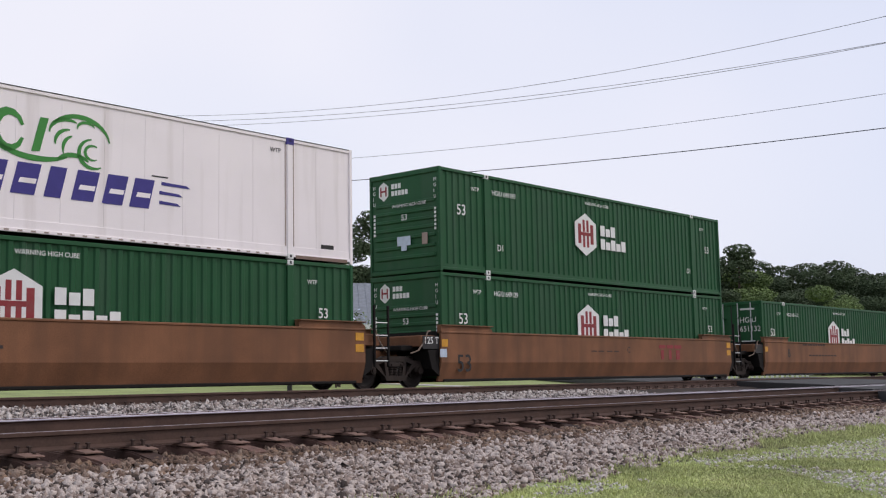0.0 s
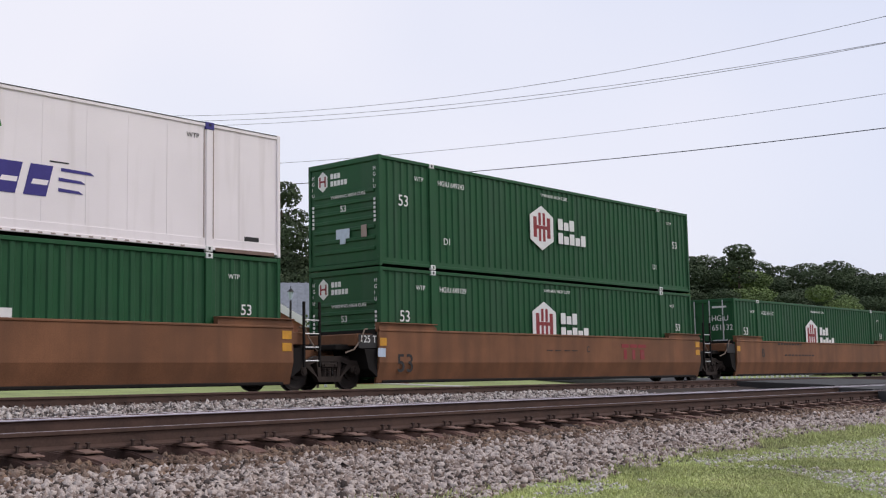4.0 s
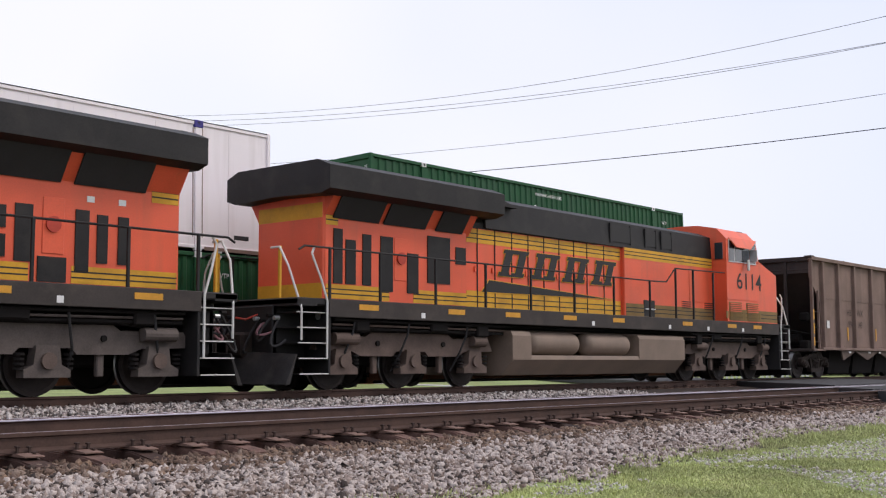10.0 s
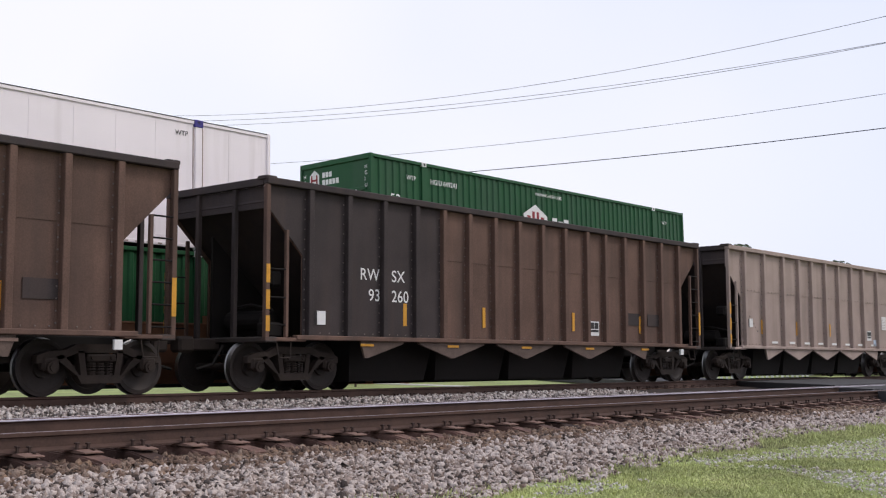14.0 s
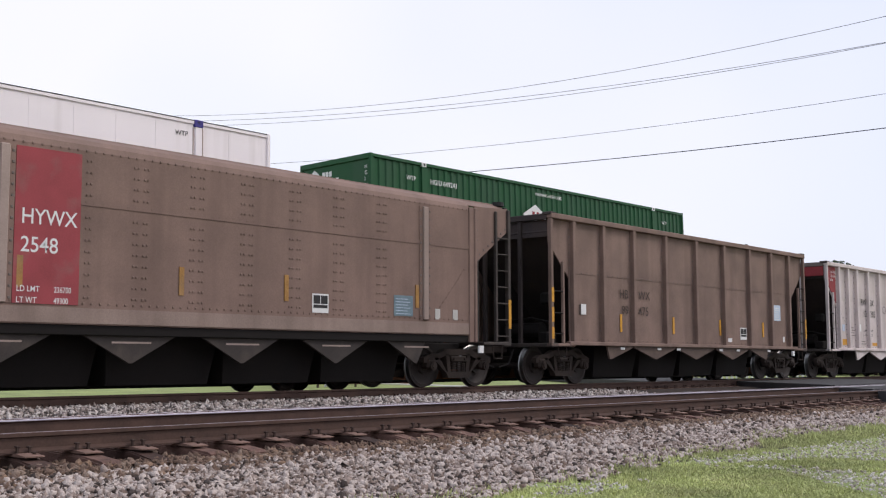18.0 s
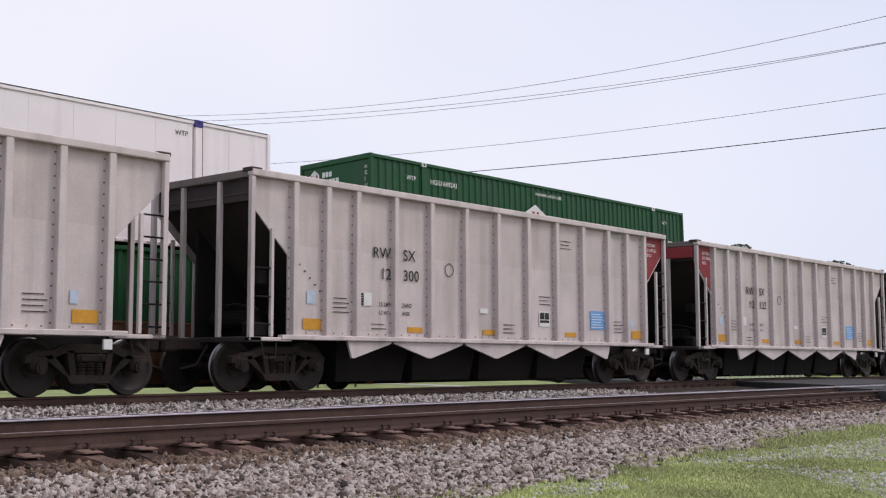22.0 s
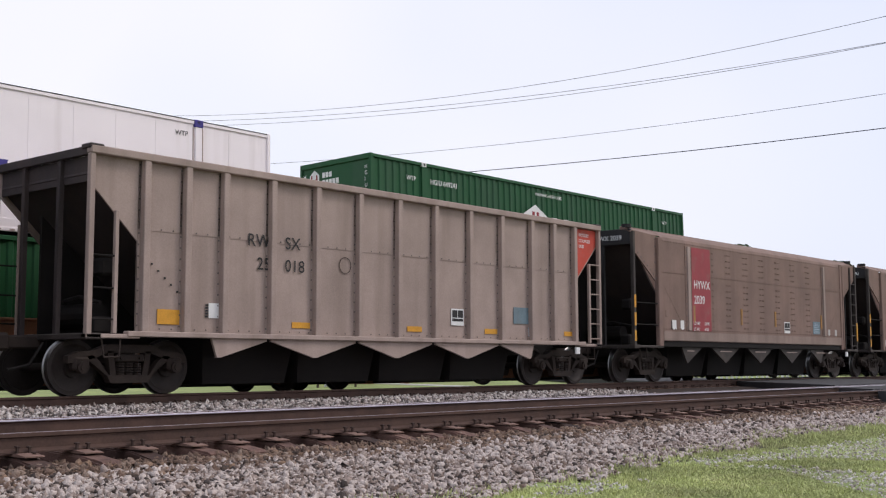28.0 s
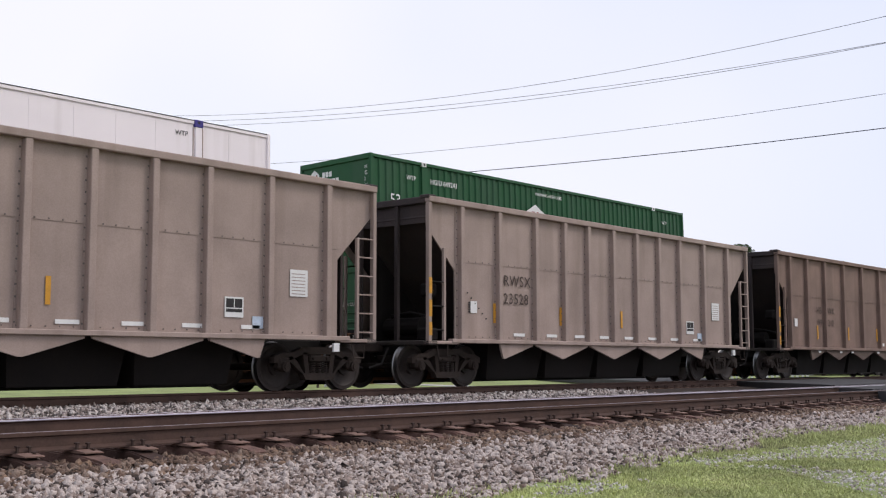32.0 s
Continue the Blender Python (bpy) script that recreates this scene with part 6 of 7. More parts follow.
        part("cap", Shape().tube((7.4, s * 1.0, 2.72), (7.4, s * 1.05, 2.72), 0.13, 14), "bright_red", g)
        striped(c, R0 + 0.02, 7.0, 1.8, 2.08, s, s * 1.002, 2)
        striped(c, 7.75, R1 - 0.03, 1.8, 2.08, s, s * 1.002, 2)
        striped(c, 9.25, R1 - 0.02, 3.26, 3.56, s, s * 1.002, 2)
        # handrails along the deck
        bar = part("handrail", Shape().path([(-2.2, s * 1.46, D + 0.98), (-0.6, s * 1.46, D + 0.98), (E - 0.2, s * 1.46, D + 0.98), (E - 0.05, s * 1.46, D + 0.9)], 0.021), "loco_black", c, "black tubular handrail")
        for x in (-2.0, -0.2, 1.6, 3.4, 5.1, 6.8, 8.5, 9.9):
            part("stanchion", Shape().box(x - 0.028, x + 0.028, *span(s * 1.44, s * 1.49), D - 0.2, D + 0.98, 0.008), "loco_black", bar)
        # steps at both ends, white grab irons
        for x0, d in ((-E, 1), (E, -1)):
            box = part("step_well", Shape().box(*span(x0, x0 + d * 0.80), *span(s * 0.76, s * 0.82), 0.45, D - 0.17, 0.01).box(*span(x0 + d * 0.80, x0 + d * 0.86), *span(s * 0.76, s * 1.50), 0.30, D - 0.01, 0.01), "loco_black", c, "black step well")
            for j in range(5):
                o = 1.50 - 0.025 * j
                st = part("step", Shape().box(*span(x0 + d * 0.06, x0 + d * 0.79), *span(s * 0.82, s * o), 0.30 + 0.29 * j, 0.325 + 0.29 * j, 0.005), "under", box)
                part("step_edge", Shape().box(*span(x0 + d * 0.05, x0 + d * 0.79), *span(s * o, s * (o + 0.02)), 0.308 + 0.29 * j, 0.330 + 0.29 * j, 0.004), "rail_white", st)
            part("badge", Shape().tube((x0 + d * 0.80, s * 1.2, 1.42), (x0 + d * 0.785, s * 1.2, 1.42), 0.07, 12), "frame", box)
            part("grab_iron", Shape().path([(x0 + d * 0.10, s * 1.50, 0.95), (x0 + d * 0.10, s * 1.50, 1.55), (x0 - d * 0.02, s * 1.25, 2.35), (x0 - d * 0.02, s * 1.0, 2.72), (x0 - d * 0.02, s * 0.75, 2.72)], 0.024), "rail_white", c, "white-painted grab iron")
            part("grab_iron", Shape().path([(x0 + d * 0.74, s * 1.52, 0.62), (x0 + d * 0.74, s * 1.52, 1.70), (x0 + d * 0.60, s * 1.50, 2.1), (x0 + d * 0.42, s * 1.42, 2.6), (x0 + d * 0.50, s * 1.40, 2.72)], 0.024), "rail_white", c, "white-painted grab iron")
            part("end_stanchion", Shape().box(*span(x0 + d * 0.02, x0 + d * 0.08), *span(s * 0.9, s * 0.96), D, D + 1.0, 0.01), "stripe", c)
    part("radiator_end", Shape().box(R1 - 0.02, R1 + 0.03, -0.98, 0.98, D, 4.1, 0.02), "orange", c)
    part("end_stripe", Shape().box(R1 + 0.03, R1 + 0.037, -0.96, 0.96, 3.4, 3.7), "stripe", c)
    part("end_stripe", Shape().box(R1 + 0.03, R1 + 0.037, -0.96, 0.96, 1.8, 2.1), "stripe", c)
    # nose markings: oval emblem with winged stripes, V-shaped lower band; lights
    def on_nose(y, z, out):
        return (n0 + max(0.0, abs(y) - w0) / (w1 - w0) * 0.42 - out, y, z)

    def front_patch(name, y0, y1, low, high, out, mat, parent, label=""):
        n = max(2, int(abs(y1 - y0) / 0.06))
        ys = sorted([y0 + (y1 - y0) * j / n for j in range(n + 1)])
        v = [p for y in ys for p in (on_nose(y, low(y), out), on_nose(y, high(y), out))]
        return part(name, Shape().add(v, [(2 * j, 2 * j + 2, 2 * j + 3, 2 * j + 1) for j in range(len(ys) - 1)]), mat, parent, label)

    def oval(a, b, side):
        return lambda y: 2.62 + side * b * (max(0.0, 1 - (abs(y) / a) ** 2.2)) ** 0.62

    def flat(z):
        return lambda y: z
    for s in (-1, 1):
        for z0, z1, mat, out in ((2.44, 2.82, "black", 0.006), (2.475, 2.785, "stripe", 0.010), (2.61, 2.645, "black", 0.014)):
            p = front_patch("nose_stripe", s * 0.7, s * 1.52, flat(z0), flat(z1), out, mat, c)
            if style == 0:
              part("nose_stripe", Shape().box(cx, cx + 0.92, *span(s * 1.53, s * (1.532 + out)), z0, z1), mat, c)
    for lo, hi, mat, out in ((1.80, 2.16, "black", 0.006), (1.83, 2.13, "stripe", 0.010), (1.97, 2.0, "black", 0.014)):
        front_patch("nose_band", -1.52, 1.52, lambda y: lo - 0.06 * (1 - abs(y) / 1.52), lambda y: hi - 0.06 * (1 - abs(y) / 1.52), out, mat, c)
    front_patch("emblem_rim", -1.06, 1.06, oval(1.06, 0.43, -1), oval(1.06, 0.43, 1), 0.018, "black", c)
    em = front_patch("emblem", -1.0, 1.0, oval(1.0, 0.385, -1), oval(1.0, 0.385, 1), 0.024, "stripe", c, "yellow oval nose emblem with black outline")
    front_patch("emblem_ring", -0.94, 0.94, oval(0.94, 0.34, -1), oval(0.94, 0.34, 1), 0.029, "black", em)
    front_patch("emblem_field", -0.90, 0.90, oval(0.90, 0.31, -1), oval(0.90, 0.31, 1), 0.033, "stripe", em)
    for a in (-0.78, -0.38, 0.06, 0.44):
        for y0, y1, z0, z1 in ((a, a + 0.11, 2.46, 2.78), (a + 0.2, a + 0.31, 2.46, 2.78), (a, a + 0.31, 2.58, 2.66)):
            front_patch("logo_block", y0, y1, flat(z0), flat(z1), 0.038, "black", em)
    front_patch("emblem_post", -0.09, 0.09, flat(2.18), flat(3.02), 0.042, "stripe", em)
    for s in (-1, 1):
        dl = part("ditch_light", Shape().box(-E - 0.02, -E + 0.16, *span(s * 0.98, s * 1.20), D + 0.06, D + 0.30, 0.03), "loco_black", c)
        part("lens", Shape().tube((-E - 0.035, s * 1.09, D + 0.18), (-E - 0.015, s * 1.09, D + 0.18), 0.055, 14), "lamp" if style == 0 else "frame", dl)
        part("end_rail", Shape().path([(-E + 0.05, s * 0.25, D), (-E + 0.05, s * 0.25, D + 1.0), (-E + 0.05, s * 0.85, D + 1.0)], 0.024), "stripe", c)
        part("cut_lever", Shape().path([(-E - 0.06, s * 1.35, 1.15), (-E - 0.10, s * 0.9, 1.20), (-E - 0.12, s * 0.35, 1.12)], 0.014), "rail_white", c)
    hl = part("headlight", Shape().prism([(-0.13, 3.02), (0.13, 3.02), (0.13, 3.44), (0.08, 3.50), (-0.08, 3.50), (-0.13, 3.44)], "x", n0 - 0.03, n0 + 0.05), "black", c)
    for z in (3.14, 3.36):
        part("lens", Shape().tube((n0 - 0.045, 0, z), (n0 - 0.025, 0, z), 0.058, 14), "lamp" if style == 0 else "frame", hl)
    part("door_window", Shape().prism([(-0.58, 3.06), (-0.30, 3.06), (-0.26, 3.12), (-0.26, 3.30), (-0.31, 3.36), (-0.57, 3.36), (-0.62, 3.30), (-0.62, 3.12)], "x", n0 - 0.012, n0 + 0.01), "glass", c)
    part("door_notice", Shape().box(n0 - 0.01, n0, -0.24, -0.18, 3.2, 3.28), "white", c)
    # pilots, plough, couplers, hoses
    for x0, d in ((-E, 1), (E, -1)):
        part("pilot", Shape().box(*span(x0 - d * 0.02, x0 + d * 0.10), -0.82, 0.82, 0.62, 1.62, 0.02).box(*span(x0, x0 + d * 0.5), -1.5, 1.5, D - 0.16, D - 0.02, 0.01), "loco_black", c, "black end plate between the steps")
        k = 1.0 if d > 0 else 0.6
        part("snow_plough", Shape().add([(x0 - d * 0.22, 0, 0.30 + 0.75 * k), (x0 - d * 0.52, 0, 0.13), (x0 + d * 0.05, -1.42, 0.30 + 0.65 * k), (x0 - d * 0.20, -1.42, 0.13), (x0 + d * 0.05, 1.42, 0.30 + 0.65 * k), (x0 - d * 0.20, 1.42, 0.13), (x0 + d * 0.08, 0, 0.30 + 0.75 * k), (x0 + d * 0.08, -1.42, 0.30 + 0.65 * k), (x0 + d * 0.08, 1.42, 0.30 + 0.65 * k), (x0 - d * 0.1, -1.42, 0.13), (x0 - d * 0.1, 1.42, 0.13), (x0 - d * 0.4, 0, 0.13)],
                                        [(0, 1, 3, 2), (0, 4, 5, 1), (0, 2, 7, 6), (0, 6, 8, 4), (2, 3, 9, 7), (4, 8, 10, 5), (1, 11, 9, 3), (1, 5, 10, 11), (6, 7, 9, 11), (6, 11, 10, 8)]), "plough", c, "black snow plough, dusty at its lower edge")
        part("coupler", Shape().box(*span(x0 - d * 0.65, x0 + d * 0.1), -0.10, 0.10, 0.76, 0.98, 0.03).box(*span(x0 - d * 0.9, x0 - d * 0.55), -0.17, 0.17, 0.66, 1.06, 0.05).box(*span(x0 - d * 0.3, x0), -0.28, 0.28, 0.62, 1.12, 0.06), "truck", c, "rusty knuckle coupler")
        part("uncoupling_handle", Shape().path([(x0 - d * 0.03, 0.4, 1.45), (x0 - d * 0.16, 0.2, 1.36), (x0 - d * 0.16, -0.1, 1.40)], 0.02), "bright_red", c)
        for j, y in enumerate((-1.0, -0.82, -0.62, -0.42, 0.42, 0.6, 0.8, 1.0)):
            z = 1.42 - 0.05 * (j % 3)
            low = 0.72 + 0.11 * (j * 3 % 4)
            pts = [(x0 - d * (0.02 + 0.28 * math.sin(math.pi * u / 8)), y + 0.20 * (u / 8) * (1 if j % 2 else -1), z + (low - z) * math.sin(math.pi * u / 8 * 0.72)) for u in range(9)]
            part("air_hose", Shape().path(pts, 0.024), "hose" if j in (2, 5) else "black", c)
            part("hose_fitting", Shape().tube((x0 - d * 0.02, y, z), (x0 - d * 0.14, y, z), 0.04, 8), "frame" if j % 3 == 1 else "under", c)
    loco_truck(c, -7.1, truck, False)
    loco_truck(c, 7.25, truck, True)
    return c


on_train(locomotive(0, "orange, yellow and black diesel locomotive with lit headlights"), 148.9)
on_train(locomotive(1, "orange and black diesel locomotive, dusty, coupled rear end first"), 171.82, 180)


def yellow_tabs(c, xs, z0=1.10, z1=1.55, w=0.10):
    for x in xs:
        part("reflector", Shape().box(x, x + w, NY - 0.007, NY, z0, z1), "yellow", c, "yellow reflector strip")


def alu_details(c, L, a, b, weights, red_left):
    mark_car(c, (("RW", "SX"), a), 3.76, "black", 2.63, 0.32, split=0.36, step=0.42)
    for k, (p, q) in enumerate((("LD LMT", "236900"), ("LT WT", weights))):
        word("weight", p, 0.12, "black", c, 3.42, NY - 0.004, 1.66 - 0.17 * k, wide=0.8)
        word("weight", q, 0.12, "black", c, 4.10, NY - 0.004, 1.66 - 0.17 * k, wide=0.8)
    for x in (1.36, 4.27, 6.75, 9.95, 13.0):
        part("reflector", Shape().box(x, x + 0.46, NY - 0.007, NY, 1.15, 1.26 if 1.4 < x < 12.9 else 1.36), "yellow", c, "yellow reflector strip")
    placard(c, 8.88, 1.38)
    part("notice", Shape().box(11.06, 11.70, NY - 0.007, NY, 1.36, 1.82), "blue", c, "pale blue notice")
    for k in range(6):
        part("line", Shape().box(11.10, 11.62 - 0.05 * (k % 3), NY - 0.010, NY - 0.006, 1.40 + 0.066 * k, 1.418 + 0.066 * k), "white", c)
    barcode(c, 2.98, 1.66)
    part("sticker", Shape().box(1.45, 1.66, NY - 0.007, NY, 1.64, 1.88), "pale", c)
    part("sticker", Shape().box(6.66, 6.92, NY - 0.007, NY, 1.62, 1.73), "white", c)
    part("sticker", Shape().box(12.95, 13.1, NY - 0.007, NY, 1.45, 1.66), "pale", c)
    for x, z, n in ((2.15, 1.50, 4), (3.2, 1.2, 2), (7.5, 1.2, 3), (8.9, 1.9, 3), (12.15, 1.3, 4), (9.8, 3.3, 3)):
        for k in range(n):
            part("stencil", Shape().box(x, x + 0.42 - 0.06 * (k % 2), NY - 0.006, NY, z + 0.09 * k, z + 0.016 + 0.09 * k), "faded", c)
    for k in range(7):
        x, z = 1.25 + 0.13 * k, 2.35 - 0.12 * k
        part("bolt", Shape().box(x, x + 0.03, NY - 0.014, NY, z, z + 0.03), "black", c)
    part("seal", Shape().lathe([(0.13, -0.006), (0.145, -0.006), (0.145, 0), (0.13, 0)], NY, 20, (5.60, 0, 2.52)), "faded", c)


def scrawl(c, x0, x1, z0, z1, seed):
    """Looping spray-painted bubble shapes: overlapping arches, hooks and small rings."""
    rng = random.Random(seed)
    w, h = x1 - x0, z1 - z0
    n = max(3, round(w / 0.62))
    for k in range(n):
        x = x0 + w * (k + 0.5) / n
        tall = h * rng.uniform(0.62, 1.0)
        half = w / n * rng.uniform(0.42, 0.60)
        lean = rng.uniform(-0.12, 0.12)
        arch = [(x + half * math.cos(a) + lean * math.sin(a), NY - 0.004, z0 + max(0.0, 0.06 + tall * math.sin(a) * (1 - 0.12 * math.cos(2 * a)))) for a in (math.pi * (1.06 - 1.12 * j / 14) for j in range(15))]
        part("graffiti", Shape().path(arch, 0.016, 4), "faded", c, "black spray-painted scrawl")
        turn, r = rng.uniform(0, 6.28), half * rng.uniform(0.25, 0.5)
        zc = z0 + tall * rng.uniform(0.35, 0.6)
        ring = [(x + lean + r * math.cos(turn + a) * (1 - 0.05 * a), NY - 0.005, zc + 1.25 * r * math.sin(turn + a)) for a in (0.42 * j for j in range(12))]
        part("graffiti", Shape().path(ring, 0.013, 4), "faded", c, "black spray-painted scrawl")


def dress(c, kind, L, text, mat="black"):
    if kind in ("brown", "brown_b"):
        a, b, e = text
        mark_car(c, ((a[:2], a[2:]), (b[:2], b[2:])), 3.60, mat, 2.2, 0.33, split=0.52, step=0.42)
        yellow_tabs(c, (3.2, 5.92, 8.67, 11.53), 1.32, 1.78)
        placard(c, 10.0, 1.22)
        part("notice", Shape().box(12.38, 12.86, NY - 0.007, NY, 1.86, 2.36), "pale", c, "pale blue notice")
        for k in range(6):
            part("line", Shape().box(12.43, 12.80 - 0.06 * (k % 2), NY - 0.010, NY - 0.006, 1.90 + 0.07 * k, 1.918 + 0.07 * k), "white", c)
        barcode(c, 1.40, 1.72)
        part("sticker", Shape().box(9.2, 9.45, NY - 0.007, NY, 1.14, 1.25), "white", c)
        part("sticker", Shape().box(13.0, 13.13, NY - 0.007, NY, 1.18, 1.36), "white", c)
        for x in (3.1, 4.95, 6.0, 8.5, 9.6, 11.7):
            part("reflector", Shape().box(x, x + 0.2, -HW + 0.03, -HW + 0.04, 0.86, 0.92), "white", c)
    elif kind == "long":
        a, b, e = text
        mark_car(c, ((a[:2], a[2:]), (b[:2], b[2:])), 3.06, "white", 2.17, 0.335, split=0.35, step=0.41)
        yellow_tabs(c, (6.38, 9.90, 13.02), 1.30, 1.75)
        part("reflector", Shape().box(3.77, 3.87, NY - 0.016, NY - 0.004, 1.28, 1.74), "yellow", c, "yellow reflector strip")
        placard(c, 10.66, 1.20)
        barcode(c, 1.35, 1.25, NY - 0.01)
        if e == "y":
            part("seal", Shape().lathe([(0.14, -0.006), (0.17, -0.006), (0.17, 0), (0.14, 0)], NY - 0.02, 20, (5.0, 0, 2.05)), "white", c)
            part("notice", Shape().box(14.4, 14.8, NY - 0.007, NY, 1.25, 1.75), "blue", c)
        for x in (12.46, 13.46):
            part("faded_panel", Shape().box(x, x + 0.60, NY - 0.006, NY, 1.50, 1.82), "dark", c)
        for k in range(points_of(L)):
            x = 2.65 + (L - 5.65) * k / 4
            part("reflector", Shape().box(x - 0.18, x + 0.18, -HW + 0.03, -HW + 0.045, 0.85, 0.90), "yellow" if e != "x" else "umber", c)
    elif kind in ("dust", "dust_red"):
        a, b, e = text
        if kind == "dust_red":
            mark_car(c, ((a[:2], a[2:]), (b[:2], b[2:])), 3.82, mat, 2.63, 0.32, split=0.36, step=0.42)
            for x in (1.39, 4.38, 7.55, 10.11, 13.2):
                part("reflector", Shape().box(x, x + 0.45, NY - 0.007, NY, 1.17, 1.28 if x > 2 else 1.42), "yellow", c)
            part("notice", Shape().box(11.17, 11.74, NY - 0.007, NY, 1.42, 1.80), "teal", c, "faded teal notice")
            part("seal", Shape().lathe([(0.15, -0.006), (0.165, -0.006), (0.165, 0), (0.15, 0)], NY, 20, (5.75, 0, 2.42)), "faded", c)
        else:
            if a:
                mark_car(c, (a, b), 2.68, mat, 2.28, 0.345, step=0.41)
            for x in (3.06, 4.36, 5.55, 6.66, 7.84, 9.03, 10.22, 11.50):
                part("reflector", Shape().box(x, x + 0.42, NY - 0.007, NY, 1.13, 1.20), "white", c)
            yellow_tabs(c, (2.31, 4.90, 7.66), 1.42, 1.86, 0.09)
            part("notice", Shape().box(12.64, 13.08, NY - 0.007, NY, 1.76, 2.26), "white", c, "white printed notice")
            for k in range(7):
                part("line", Shape().box(12.68, 13.02, NY - 0.010, NY - 0.006, 1.80 + 0.062 * k, 1.815 + 0.062 * k), "taupe", c)
        placard(c, 11.12 if kind == "dust" else 8.95, 1.33)
        barcode(c, 1.50 if kind == "dust" else 2.45, 1.62 if kind == "dust" else 1.30)
        part("sticker", Shape().box(11.75, 12.0, NY - 0.007, NY, 1.14, 1.36), "pale", c)
        for k in range(7):
            x, z = 1.25 + 0.13 * k, 2.15 - 0.11 * k
            part("bolt", Shape().box(x, x + 0.03, NY - 0.014, NY, z, z + 0.03), "black", c)
        if e:
            for x0, x1, z0, z1, sd in e:
                scrawl(c, x0, x1, z0, z1, sd)
    elif kind == "smooth":
        a, b, e = text
        Y = -HW + 0.018
        part("red_band", Shape().box(3.14, 4.25, Y - 0.014, Y, 1.42, 3.80), "faded_red", c, "faded red panel")
        word("car_mark", a, 0.335, "white", c, 3.24, Y - 0.018, 2.63, wide=0.92)
        word("car_mark", b, 0.335, "white", c, 3.24, Y - 0.018, 2.20, wide=0.95)
        for k, (p, q) in enumerate((("LD LMT", "236700"), ("LT WT", "49300"))):
            word("weight", p, 0.125, "white", c, 3.20, Y - 0.018, 1.60 - 0.17 * k, wide=0.9)
            word("weight", q, 0.125, "white", c, 3.82, Y - 0.018, 1.60 - 0.17 * k, wide=0.8)
        for x in (2.87, 12.32):
            st = part("stiffener", Shape().box(x, x + 0.16, -HW - 0.03, -HW + 0.03, 1.42, 3.80, 0.015), "taupe", c, "dust-paled upright stiffener")
            part("stiffener_flange", Shape().box(x - 0.10, x + 0.26, Y - 0.012, Y, 1.42, 3.80), "smooth_sheet", st)
            tagged(part("rivets", rivets([(x + u, 1.5 + 0.17 * k) for k in range(14) for u in (-0.06, 0.22)], Y - 0.012, 0.02), "rivet", st), "dark rivet heads", kind="stuff")
        rows = [(x, 1.55 + 0.18 * k) for x in (4.36, 5.36, 6.50, 7.60, 8.75, 9.88, 11.08) for k in range(13) if abs(1.55 + 0.18 * k - 3.05) > 0.08]
        spots = [(x + u, z) for x, z in rows for u in ((-0.12, -0.05, 0.07, 0.14) if x > 5 else (0.0, 0.07))]
        spots += [(1.55 + 0.155 * k, z) for k in range(80) for z in (1.45, 3.05, 3.87)]
        spots += [(f(1.66 + 0.10 * k), 2.55 - 0.105 * k) for k in range(9) for f in (lambda u: u, lambda u: L - u)]
        tagged(part("rivets", rivets(spots, Y, 0.018), "umber", c), "dark rivet heads in rows", kind="stuff")
        part("seam", Shape().box(1.5, L - 1.5, Y - 0.010, Y, 3.00, 3.10), "smooth_sheet", c)
        for x in (3.20, 6.15, 8.50, 12.10):
            part("reflector", Shape().box(x, x + 0.10, Y - 0.016, Y, 1.66, 2.14), "faded_yellow", c, "faded yellow reflector strip")
        placard(c, 9.20, 1.47, Y)
        barcode(c, 2.00, 1.44, Y)
        part("sticker", Shape().box(2.46, 2.66, Y - 0.007, Y, 1.44, 1.70), "white", c)
        nt = part("notice", Shape().box(11.45, 12.02, Y - 0.007, Y, 1.48, 1.90), "teal", c, "faded teal notice")
        for k in range(6):
            part("line", Shape().box(11.50, 11.94 - 0.07 * (k % 2), Y - 0.010, Y - 0.006, 1.52 + 0.06 * k, 1.530 + 0.06 * k), "pale", nt)
        for x, w in ((12.72, 0.16), (13.3, 0.16)):
            part("sticker", Shape().box(x, x + w, Y - 0.007, Y, 1.44, 1.66), "concrete", c)
        part("patch", Shape().box(1.66, 1.86, Y - 0.007, Y, 1.78, 1.98), "umber", c)
        word("end_mark", a + " " + b, 0.18, "white", c, -0.012, -0.22, 4.14 - 0.35, turn=-90)
        part("repair_strip" if e else "lower_strip", Shape().box(1.52, L - 1.52, Y - 0.02, Y, 1.14, 1.38), "alu_upper" if e else "tan_brown", c, "bare aluminium repair strip" if e else "dusty lower strip")


def points_of(L):
    return 5


